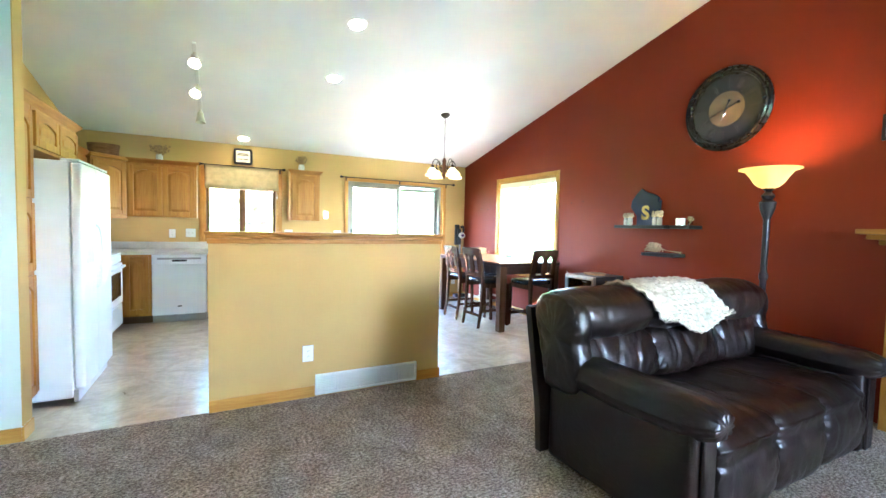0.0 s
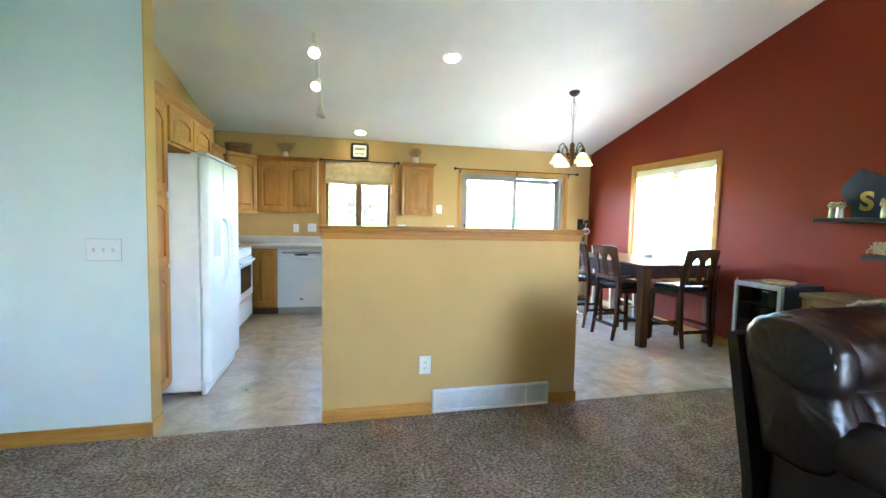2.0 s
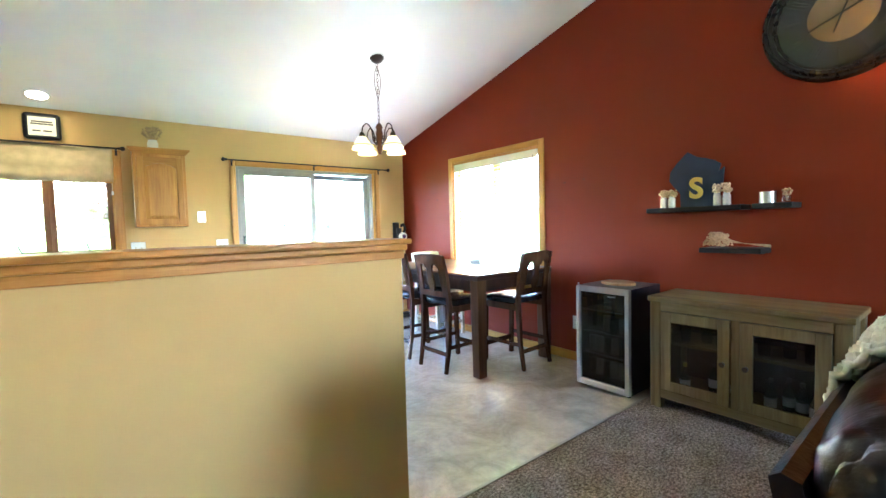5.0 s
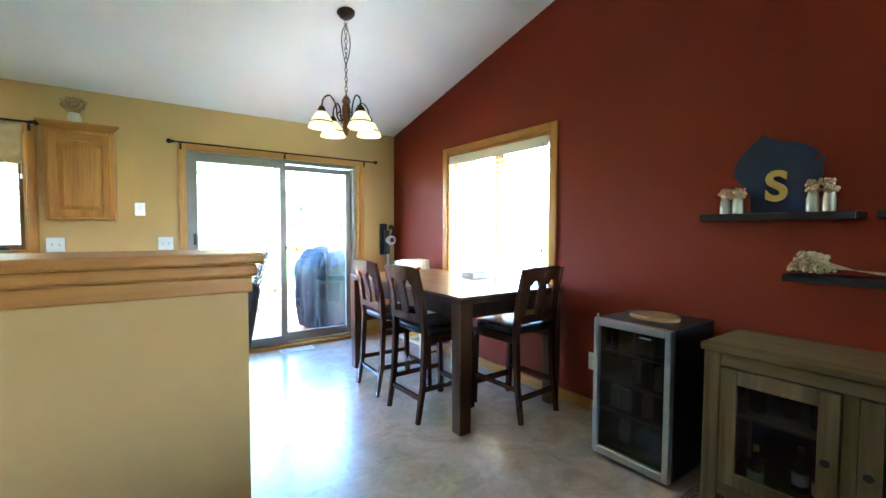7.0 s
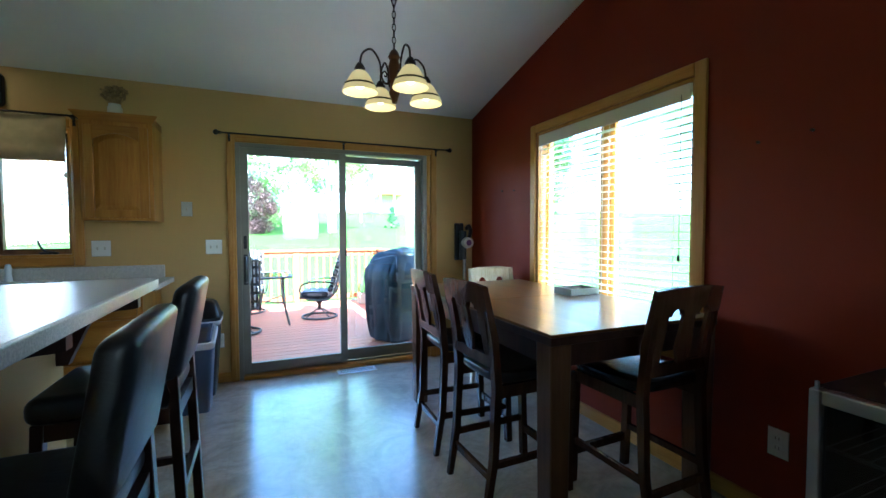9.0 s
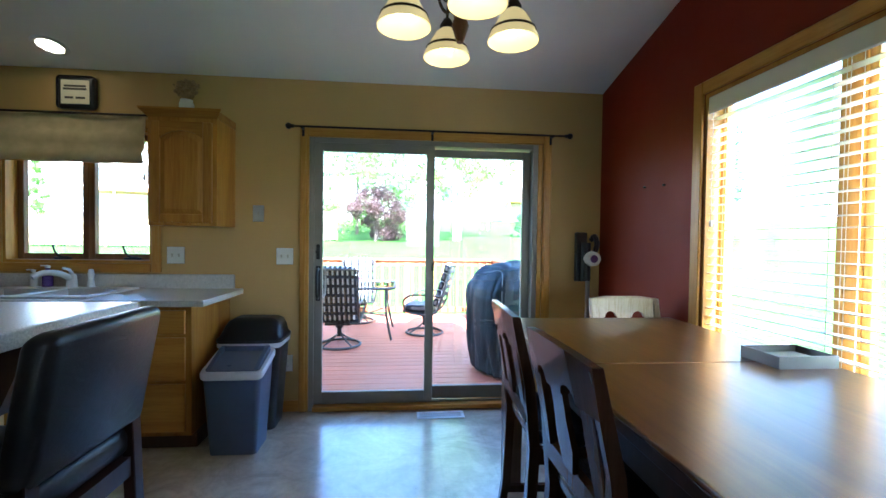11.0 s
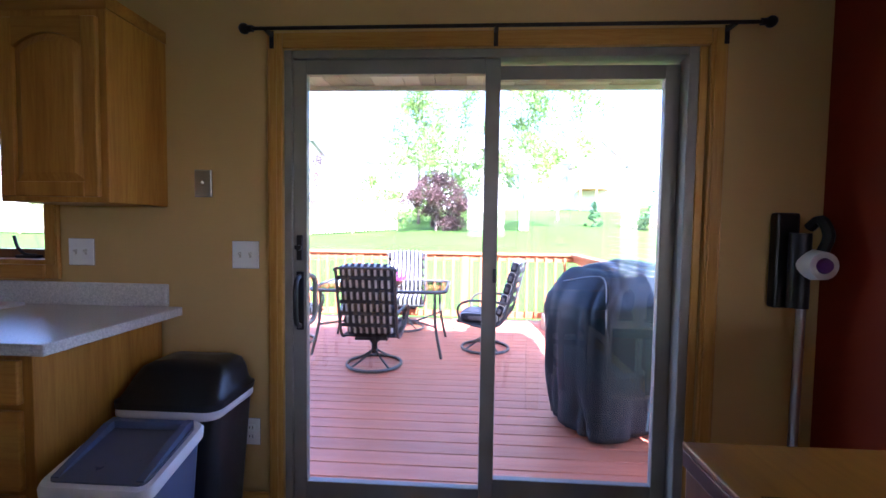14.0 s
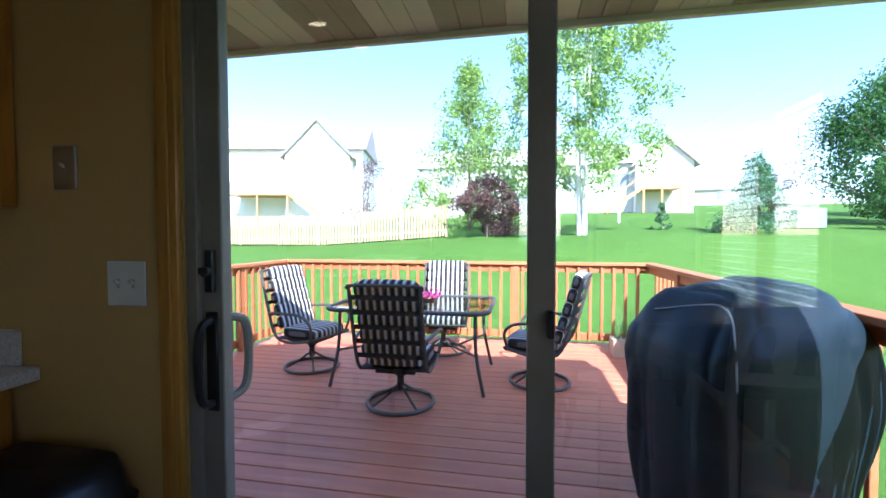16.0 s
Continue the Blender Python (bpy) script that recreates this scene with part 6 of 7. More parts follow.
KNIT = plain("cream_chunky_knit", (0.56, 0.51, 0.41), 0.95, 0, 0.1, 0.25, 30.0)
throw = thing("throw_blanket", (1.605, 1.81, 0.0), "cream chunky knit throw draped over the sofa back", "throw", "", 1)
bm = bmesh.new()
prof = smooth_path([(0, 0.145, 0.80), (0, 0.13, 0.87), (0, 0.09, 0.93), (0, 0.02, 0.978), (0, -0.11, 0.985), (0, -0.22, 0.950), (0, -0.285, 0.88), (0, -0.312, 0.80), (0, -0.315, 0.74)], 8)
NXT = 60
lines = []
for j, p in enumerate(prof):
    u = j / (len(prof) - 1)
    line = []
    for i in range(NXT + 1):
        w = i / NXT
        x = 0.50 + 0.09 * u + w * (0.70 - 0.06 * math.sin(u * math.pi)) + 0.025 * math.sin(u * 9)
        hem = 0.05 * math.sin(w * 7 + 1) * (u > 0.8) * (u - 0.8) * 5
        lump = 0.015 * math.sin(i * 1.25) * math.sin(j * 1.15) + 0.010 * noise.noise(Vector((x * 9, u * 12, 3)))
        dip = -0.03 * (math.exp(-((x - BACKW) / 0.06) ** 2) + math.exp(-((x - 2 * BACKW) / 0.06) ** 2)) * (0.15 < u < 0.9)
        nrm = Vector((0, -0.6 if u > 0.5 else 0.5, 0.8))
        line.append(bm.verts.new(Vector((x, p.y, p.z)) + nrm * (lump + dip + 0.012) + Vector((0, 0, hem))))
    lines.append(line)
for p, q in zip(lines, lines[1:]):
    for i in range(NXT):
        bm.faces.new((p[i], p[i + 1], q[i + 1], q[i]))
bmesh.ops.recalc_face_normals(bm, faces=bm.faces)
thicken(bm, 0.014)
part("knit", bm, KNIT, throw, "", "all")

# torchiere
LX, LY = 3.70, 1.73
fl = thing("floor_lamp", (LX, LY, 0.0), "dark bronze torchiere floor lamp with lit amber glass bowl", "floor lamp")
DARKBRONZE = plain("dark_bronze_lamp", (0.03, 0.025, 0.03), 0.35, 0.5)
part("foot", lathe(bmesh.new(), [(0, 0), (0.14, 0), (0.14, 0.015), (0.10, 0.03), (0.04, 0.05), (0.025, 0.08), (0, 0.08)], 28), DARKBRONZE, fl, "", True)
part("pole", lathe(bmesh.new(), [(0.0, 0.08), (0.022, 0.08), (0.022, 0.95), (0.03, 0.96), (0.03, 1.0), (0.022, 1.01), (0.022, 1.42), (0.0, 1.42)], 18), DARKBRONZE, fl, "", True)
part("neck", lathe(bmesh.new(), [(0.0, 1.42), (0.024, 1.42), (0.05, 1.50), (0.055, 1.55), (0.03, 1.57), (0.045, 1.60), (0.02, 1.63), (0.04, 1.655), (0, 1.655)], 20), DARKBRONZE, fl, "", True)
AMBER = glow("lit_amber_bowl_glass", (1.0, 0.50, 0.07), 0.018, (0.8, 0.55, 0.25))
part("bowl", lathe(bmesh.new(), [(0.04, 1.656), (0.07, 1.67), (0.10, 1.70), (0.125, 1.745), (0.155, 1.785), (0.20, 1.80), (0.198, 1.806), (0.15, 1.792), (0.12, 1.752), (0.095, 1.708), (0.065, 1.68), (0.035, 1.664)], 36), AMBER, fl, "lit amber glass bowl", True)
bm = bmesh.new()
bmesh.ops.create_uvsphere(bm, u_segments=14, v_segments=10, radius=0.035, matrix=Matrix.Translation((0, 0, 1.72)))
part("bulb", bm, glow("lamp_bulb", (1.0, 0.50, 0.15), 6.0), fl, "", True)

# clock
ck = thing("wall_clock", (EAST - 0.002, 2.26, 2.43), "large round dark clock with tan centre on red wall", "wall clock")
rot = Matrix.Rotation(radians(-90), 4, "Y")
R = 0.37


def on_wall(bm):
    bmesh.ops.transform(bm, matrix=rot, verts=bm.verts)
    return bm


part("frame", on_wall(lathe(bmesh.new(), [(R - 0.075, 0.0), (R, 0.0), (R + 0.005, 0.02), (R - 0.01, 0.045), (R - 0.025, 0.04), (R - 0.035, 0.055), (R - 0.055, 0.05), (R - 0.06, 0.035), (R - 0.075, 0.03), (R - 0.075, 0.0)], 80)), plain("black_gold_frame", (0.010, 0.008, 0.006), 0.28, 0.0), ck, "", True)
part("dial", on_wall(lathe(bmesh.new(), [(0, 0.018), (R - 0.074, 0.018)], 48)), plain("slate_dial", (0.028, 0.030, 0.034), 0.6, vary=0.25, scale=9), ck, "slate grey dial")
part("centre_disc", on_wall(lathe(bmesh.new(), [(0, 0.020), (0.155, 0.020)], 40)), plain("tan_dial_centre", (0.22, 0.155, 0.075), 0.6, vary=0.15, scale=12), ck, "tan centre disc")
NUM = plain("faded_numerals", (0.16, 0.15, 0.13), 0.7)
for k in range(12):
    a = k * math.pi / 6
    bm = bmesh.new()
    for q in (-0.016, 0.0, 0.016)[: 1 + (k % 3)]:
        bar(bm, (-0.0195, 0.185 * math.sin(a) + q * math.cos(a), 0.185 * math.cos(a) - q * math.sin(a)), (-0.0195, 0.265 * math.sin(a) + q * math.cos(a), 0.265 * math.cos(a) - q * math.sin(a)), 0.007, 0.002)
    part("numeral", bm, NUM, ck)
for a, l, w in ((radians(68), 0.16, 0.012), (radians(20), 0.105, 0.014)):
    dy, dz = math.sin(a), math.cos(a)
    bm = bar(bmesh.new(), (-0.026, dy * l, -dz * l), (-0.026, -dy * l * 0.7, dz * l * 0.7), w, 0.004)
    bmesh.ops.create_uvsphere(bm, u_segments=10, v_segments=6, radius=0.015, matrix=Matrix.Translation((-0.026, -dy * l * 0.7, dz * l * 0.7)))
    part("clock_hand", bm, BLACK, ck)
part("crystal", on_wall(lathe(bmesh.new(), [(0, 0.032), (R - 0.076, 0.031)], 40)), THINGLASS, ck, "flat glass over the dial")

# fireplace edge and framed picture at the end of the red wall
fp = thing("fireplace_mantel", (EAST, 1.10, 0.0), "honey oak fireplace surround with stepped mantel shelf", "fireplace mantel")
part("mantel_shelf", boxm(-0.27, 0.0, -1.75, 0.14, 1.32, 1.355, 0.004), OAK_Y, fp)
part("crown_step", boxm(-0.22, 0.0, -1.71, 0.10, 1.285, 1.3195, 0.006, 2), OAK_Y, fp)
part("crown_step", boxm(-0.17, 0.0, -1.66, 0.05, 1.25, 1.2845, 0.006, 2), OAK_Y, fp)
part("frieze", boxm(-0.12, 0.0, -1.60, 0.0, 1.05, 1.2495, 0.003), OAK_Y, fp)
for y in (-1.60, -0.20):
    part("pilaster", boxm(-0.13, 0.0, y, y + 0.20, 0.0, 1.0495, 0.004), OAK, fp)
part("firebox", boxm(-0.03, 0.0, -1.40, -0.20, 0.0, 1.0495), BLACK, fp, "black firebox front")
pic = thing("framed_picture", (EAST, 1.02, 2.06), "small dark framed picture on the red wall", "picture")
bm = bmesh.new()
for a, b, c, d in ((-0.20, 0.20, -0.09, -0.07), (-0.20, 0.20, 0.07, 0.09), (-0.20, -0.18, -0.07, 0.07), (0.18, 0.20, -0.07, 0.07)):
    box(bm, -0.022, 0.0, a, b, c, d, 0.002)
part("frame", bm, BLACK, pic)
part("print", boxm(-0.01, 0.0, -0.18, 0.18, -0.07, 0.07), plain("dark_print", (0.06, 0.04, 0.03), 0.5), pic)

# garden side: deck, railing, patio set, grill
DZ0 = -0.10
DX_0, DX_1, DY_0, DY_1 = -0.66, 4.25, 7.10, 11.55
dk = tagged(new("deck"), "red-stained wooden deck outside the garden door", "deck", "", "structure")
part("joists", boxm(DX_0 + 0.05, DX_1 - 0.05, DY_0, DY_1 - 0.05, DZ0 - 0.22, DZ0 - 0.03), plain("shadowed_joist_wood", (0.10, 0.045, 0.03), 0.8), dk)
board_mesh = None
y = DY_0
while y < DY_1 - 0.02:
    if board_mesh is None:
        o = part("plank", boxm(DX_0, DX_1, 0, 0.136, -0.03, 0.0, 0.004), DECK, dk)
        board_mesh = o.data
    else:
        o = new("plank", board_mesh)
        o.parent = dk
    o.matrix_local = pose(0, y, DZ0)
    y += 0.1415

RAILWOOD = wood("orange_stained_cedar", (0.38, 0.14, 0.05), (0.52, 0.21, 0.08), 0.55, 0)
RAILWOOD_Y = wood("orange_stained_cedar_along_y", (0.38, 0.14, 0.05), (0.52, 0.21, 0.08), 0.55, 1)
RAILWOOD_Z = wood("orange_stained_cedar_upright", (0.38, 0.14, 0.05), (0.52, 0.21, 0.08), 0.55, 2)
RZ = 0.90
baluster_mesh = mesh_of("baluster", boxm(-0.018, 0.018, -0.018, 0.018, DZ0 + 0.06, RZ - 0.03, 0.003), RAILWOOD_Z)


def railing(x0, y0, x1, y1, along, label):
    r = thing("deck_railing", (0, 0, 0), label, "railing", "railings round the deck")
    n = math.hypot(x1 - x0, y1 - y0)
    m = RAILWOOD if along == 0 else RAILWOOD_Y
    if along == 0:
        part("top_rail", boxm(x0 - 0.07, x1 + 0.07, y0 - 0.07, y0 + 0.07, RZ - 0.005, RZ + 0.033, 0.004), m, r)
        part("upper_rail", boxm(x0, x1, y0 - 0.02, y0 + 0.02, RZ - 0.095, RZ - 0.006, 0.003), m, r)
        part("bottom_rail", boxm(x0, x1, y0 - 0.02, y0 + 0.02, DZ0 + 0.06, DZ0 + 0.15, 0.003), m, r)
    else:
        part("top_rail", boxm(x0 - 0.07, x0 + 0.07, y0, y1 - 0.072, RZ - 0.005, RZ + 0.033, 0.004), m, r)
        part("upper_rail", boxm(x0 - 0.02, x0 + 0.02, y0, y1, RZ - 0.095, RZ - 0.006, 0.003), m, r)
        part("bottom_rail", boxm(x0 - 0.02, x0 + 0.02, y0, y1, DZ0 + 0.06, DZ0 + 0.15, 0.003), m, r)
    k = max(2, int(n / 0.135))
    for i in range(1, k):
        u = i / k
        o = new("baluster", baluster_mesh)
        o.parent = r
        o.location = (x0 + (x1 - x0) * u + (0.04 if along else 0), y0 + (y1 - y0) * u + (0 if along else -0.04), 0)
    for i in range(0, int(n / 1.6) + 1):
        u = i * 1.6 / n
        px, py = x0 + (x1 - x0) * u, y0 + (y1 - y0) * u
        part("post", boxm(px - 0.042, px + 0.042, py - 0.042, py + 0.042, DZ0 + 0.002, RZ - 0.006, 0.004), RAILWOOD_Z, r)


railing(-0.60, 11.48, 4.19, 11.48, 0, "orange-stained cedar railing along the deck's garden edge")
railing(4.19, 7.25, 4.19, 11.44, 1, "orange-stained cedar railing along the side of deck")
railing(-0.60, 7.25, -0.60, 11.44, 1, "orange-stained cedar railing along the far side of deck")

# striped swivel chairs
def stripe_mat():
    m, nt, b = base_mat("striped_outdoor_cushion", 0.85, 0, 0.15)
    v = coords(nt)
    sp = nt.nodes.new("ShaderNodeSeparateXYZ")
    nt.links.new(v, sp.inputs[0])
    mu = nt.nodes.new("ShaderNodeMath")
    mu.operation = "MULTIPLY"
    mu.inputs[1].default_value = 17.0
    nt.links.new(sp.outputs[0], mu.inputs[0])
    fr = nt.nodes.new("ShaderNodeMath")
    fr.operation = "FRACT"
    nt.links.new(mu.outputs[0], fr.inputs[0])
    r = nt.nodes.new("ShaderNodeValToRGB")
    r.color_ramp.interpolation = "CONSTANT"
    cols = [(0.0, (0.02, 0.02, 0.022)), (0.22, (0.22, 0.20, 0.18)), (0.34, (0.72, 0.69, 0.63)), (0.66, (0.22, 0.20, 0.18)), (0.78, (0.05, 0.045, 0.045))]
    while len(r.color_ramp.elements) < len(cols):
        r.color_ramp.elements.new(0.9)
    for e, (p, c) in zip(r.color_ramp.elements, cols):
        e.position, e.color = p, (*c, 1)
    nt.links.new(fr.outputs[0], r.inputs[0])
    weave = noise_tex(nt, v, 220.0, 2)
    sh = ramp(nt, weave, [(0.3, (0.75, 0.75, 0.75)), (0.7, (1, 1, 1))])
    nt.links.new(mixcol(nt, 1.0, r.outputs[0], sh, "MULTIPLY"), b.inputs["Base Color"])
    bump(nt, b, weave, 0.3, 0.003)
    return m


STRIPE = stripe_mat()
PATIO = plain("taupe_powder_coat", (0.10, 0.095, 0.085), 0.45, 0.3)
STRAP = plain("dark_brown_sling", (0.022, 0.018, 0.017), 0.7)


def patio_chair(place, turn):
    """Swivel rocker; faces +y in its own frame."""
    c = thing("patio_chair", place, "swivel patio chair with black and cream striped cushion", "patio chair", "chairs round the patio table", turn)
    ring = [(0.27 * math.cos(a), 0.27 * math.sin(a), 0.016) for a in [k * math.pi / 16 for k in range(33)]]
    part("base_ring", tube(bmesh.new(), ring, 0.016, 8), PATIO, c, "", True)
    for k in range(4):
        a = math.pi / 4 + k * math.pi / 2
        part("base_spoke", tube(bmesh.new(), smooth_path([(0.26 * math.cos(a), 0.26 * math.sin(a), 0.022), (0.12 * math.cos(a), 0.12 * math.sin(a), 0.09), (0.0, 0.0, 0.17)], 4), 0.011, 6), PATIO, c, "", True)
    part("swivel_post", lathe(bmesh.new(), [(0, 0.12), (0.03, 0.12), (0.03, 0.22), (0.05, 0.24), (0.05, 0.29), (0, 0.29)], 14), BLACK, c, "", True)
    for sx in (-1, 1):
        x = sx * 0.27
        pts = smooth_path([(x, 0.26, 0.36), (x, -0.02, 0.31), (x, -0.22, 0.36), (x, -0.32, 0.62), (x, -0.41, 0.98)], 5)
        part("side_rail", tube(bmesh.new(), pts, 0.014, 8), PATIO, c, "", True)
        arm = smooth_path([(x, 0.22, 0.35), (x * 1.12, 0.25, 0.50), (x * 1.14, 0.14, 0.59), (x * 1.12, -0.10, 0.60), (x, -0.32, 0.58)], 5)
        part("armrest", tube(bmesh.new(), arm, 0.014, 8), PATIO, c, "", True)
    part("top_bar", tube(bmesh.new(), smooth_path([(-0.27, -0.41, 0.98), (-0.24, -0.42, 1.01), (0.24, -0.42, 1.01), (0.27, -0.41, 0.98)], 4), 0.014, 8), PATIO, c, "", True)
    part("front_bar", tube(bmesh.new(), [(-0.27, 0.26, 0.36), (0.27, 0.26, 0.36)], 0.012, 8), PATIO, c, "", True)
    part("seat_plate", boxm(-0.16, 0.16, -0.16, 0.16, 0.288, 0.312, 0.004), BLACK, c)
    part("sling_seat", boxm(-0.265, 0.265, -0.22, 0.26, 0.335, 0.345), STRAP, c)
    for k in range(5):
        u = (k + 0.5) / 5
        z = 0.40 + 0.58 * u
        yb = -0.235 - 0.175 * u
        o = part("back_strap", boxm(-0.262, 0.262, -0.006, 0.006, -0.018, 0.018), STRAP, c)
        o.matrix_local = pose(0, yb - 0.008, z, -16, 0, 0)
    # cushions: a seat pad and five puffed back sections
    part("seat_cushion", pillow(-0.25, 0.25, -0.20, 0.27, 0.346, 0.45, 5.0, 8), STRIPE, c, "", "all")
    for k in range(5):
        u = k / 5
        bm = pillow(-0.25, 0.25, -0.045, 0.045, 0.0, 0.145, 4.0, 8)
        o = part("back_cushion", bm, STRIPE, c, "", "all")
        o.matrix_local = pose(0, -0.185 - 0.19 * u, 0.42 + 0.122 * k, 16, 0, 0)
    return c


patio_chair((1.70, 9.30, DZ0), 0)
patio_chair((0.52, 10.05, DZ0), -104)
patio_chair((2.84, 10.00, DZ0), 75)
patio_chair((1.76, 10.90, DZ0), 184)

pt = thing("patio_table", (1.66, 10.0, DZ0), "rectangular glass-topped metal patio table", "patio table")
PTW, PTD, PTZ = 0.74, 0.50, 0.71


loop = [(x, y, PTZ) for x, y in rounded(PTW, PTD, 0.14)]
part("rim", tube(bmesh.new(), loop + [loop[0], loop[1]], 0.019, 8), PATIO, pt, "", True)
part("glass_top", prism(bmesh.new(), rounded(PTW - 0.012, PTD - 0.012, 0.13), 2, PTZ - 0.002, PTZ + 0.006), glass_mat("rippled_table_glass", (0.62, 0.66, 0.62), 0.04), pt, "pale rippled glass top")
for sx in (-1, 1):
    for sy in (-1, 1):
        part("leg", tube(bmesh.new(), smooth_path([(sx * 0.62, sy * 0.40, PTZ - 0.015), (sx * 0.63, sy * 0.42, 0.35), (sx * 0.70, sy * 0.46, 0.0)], 4), 0.016, 8), PATIO, pt, "", True)
    part("brace", tube(bmesh.new(), smooth_path([(sx * 0.63, -0.42, 0.33), (sx * 0.40, -0.05, 0.30), (sx * 0.40, 0.05, 0.30), (sx * 0.63, 0.42, 0.33)], 4), 0.011, 6), PATIO, pt, "", True)
part("cross_brace", tube(bmesh.new(), [(-0.40, 0, 0.30), (0.40, 0, 0.30)], 0.011, 6), PATIO, pt, "", True)
fp_ = thing("flower_pot", (1.78, 10.02, DZ0 + PTZ + 0.008), "low bowl of purple flowers on the patio table", "flower pot")
part("bowl", lathe(bmesh.new(), [(0, 0), (0.07, 0), (0.10, 0.05), (0.09, 0.05), (0.06, 0.01), (0, 0.01)], 18), plain("clay_bowl", (0.25, 0.12, 0.07), 0.7), fp_, "", True)
rng = random.Random(6)
bm = bmesh.new()
for _ in range(60):
    p = Vector((rng.gauss(0, 0.06), rng.gauss(0, 0.06), 0.05 + abs(rng.gauss(0, 0.035))))
    bmesh.ops.create_icosphere(bm, subdivisions=1, radius=rng.uniform(0.008, 0.016), matrix=Matrix.Translation(p))
part("blossoms", bm, plain("magenta_petals", (0.30, 0.02, 0.14), 0.7, vary=0.3, scale=60), fp_)
pb = thing("planter_box", (3.85, 11.05, DZ0), "pale wooden planter box with grasses in deck corner", "planter")
part("box", boxm(-0.17, 0.17, -0.11, 0.11, 0, 0.20, 0.006), plain("pale_planter_wood", (0.45, 0.35, 0.24), 0.7), pb)
bm = bmesh.new()
for _ in range(70):
    a, q = rng.uniform(0, 6.28), rng.uniform(0.02, 0.16)
    x, y = rng.uniform(-0.13, 0.13), rng.uniform(-0.08, 0.08)
    tube(bm, [(x, y, 0.19), (x + q * 0.5 * math.cos(a), y + q * 0.5 * math.sin(a), 0.35), (x + q * math.cos(a), y + q * math.sin(a), 0.35 + rng.uniform(0.0, 0.2))], [0.003, 0.0025, 0.001], 4)
part("grass_tuft", bm, plain("planter_grass", (0.10, 0.20, 0.05), 0.8, vary=0.3), pb)

# covered grill
COVER = plain("blue_black_vinyl_cover", (0.0055, 0.0140, 0.0205), 0.55, 0, 0.3, 0.25, 5.0)
gr = thing("covered_grill", (3.70, 8.20, DZ0), "barbecue grill under a dark vinyl cover with folds", "grill", "", 26)
bm = bmesh.new()
NS = 180
prof = [(0.0, 0.43, 0.30), (0.15, 0.445, 0.31), (0.40, 0.475, 0.33), (0.65, 0.49, 0.345), (0.80, 0.485, 0.345), (0.90, 0.46, 0.335), (0.98, 0.41, 0.305), (1.05, 0.355, 0.275), (1.11, 0.295, 0.235), (1.145, 0.23, 0.175), (1.16, 0.12, 0.085), (1.165, 0.03, 0.02)]
fine_prof = []
for (z0, a0, b0), (z1, a1, b1) in zip(prof, prof[1:]):
    for k in range(4):
        u = k / 4
        fine_prof.append((z0 + (z1 - z0) * u, a0 + (a1 - a0) * u, b0 + (b1 - b0) * u))


def ridged(x, y, z):
    """Sharp valleys between broad rounded folds, as heavy cloth hangs."""
    return 1 - min(1, 2.4 * abs(noise.noise(Vector((x, y, z)))))


def cover_point(z, a, b, t):
    cx = math.copysign(abs(math.cos(t)) ** 0.40, math.cos(t))
    cy = math.copysign(abs(math.sin(t)) ** 0.40, math.sin(t))
    low = 1 - min(1, z / 1.15)
    flat = min(1, max(0, (1.12 - z) / 0.2))
    fold = 1 - 0.085 * ridged(cx * 1.7 + 0.8 * z, cy * 1.7, z * 0.8 + 2) ** 3 * (0.3 + low) * flat - 0.014 * ridged(cx * 3.4 - 1.4 * z, cy * 3.4, z * 1.1 + 7) ** 4 * flat
    fold += 0.05 * noise.noise(Vector((cx * 1.3, cy * 1.3, z * 2.4))) * flat
    hem = 0.05 + 0.03 * noise.noise(Vector((cx * 3, cy * 3, 9))) if z == 0 else 0
    sag = (0.035 * noise.noise(Vector((cx * a * 4, cy * b * 4, 3))) - 0.02 * ridged(cx * a * 4, cy * b * 4, 5) ** 4) * min(1, max(0, z - 0.6) * 3)
    return Vector((a * cx * fold, b * cy * fold, max(z, hem) + sag))


rings = [[bm.verts.new(cover_point(z, a, b, 2 * math.pi * k / NS)) for k in range(NS)] for z, a, b in fine_prof]
tip = bm.verts.new((0, 0, sum(v.co.z for v in rings[-1]) / NS))
for p, q in zip(rings, rings[1:]):
    for k in range(NS):
        bm.faces.new((p[k], p[(k + 1) % NS], q[(k + 1) % NS], q[k]))
for k in range(NS):
    bm.faces.new((rings[-1][k], rings[-1][(k + 1) % NS], tip))
part("cover", bm, COVER, gr, "", "all")
seam = plain("pale_cover_seam", (0.28, 0.30, 0.32), 0.6)


def on_cover(deg, z):
    for (z0, a0, b0), (z1, a1, b1) in zip(prof, prof[1:]):
        if z0 <= z <= z1:
            u = (z - z0) / (z1 - z0)
            return cover_point(z, a0 + (a1 - a0) * u, b0 + (b1 - b0) * u, radians(deg))


part("seam", tube(bmesh.new(), smooth_path([on_cover(d, z) for d, z in ((170, 1.02), (184, 1.08), (200, 1.09), (214, 1.05), (222, 0.98), (227, 0.88), (230, 0.78))], 6), 0.004, 6), seam, gr)
part("seam", tube(bmesh.new(), smooth_path([on_cover(236, z) for z in (0.80, 0.65, 0.5, 0.35, 0.2, 0.06)], 6), 0.003, 6), COVER, gr)
for x in (-0.3, 0.3):
    for y in (-0.2, 0.2):
        part("caster", rod(bmesh.new(), (x - 0.015, y, 0.035), (x + 0.015, y, 0.035), 0.035), BLACK, gr)

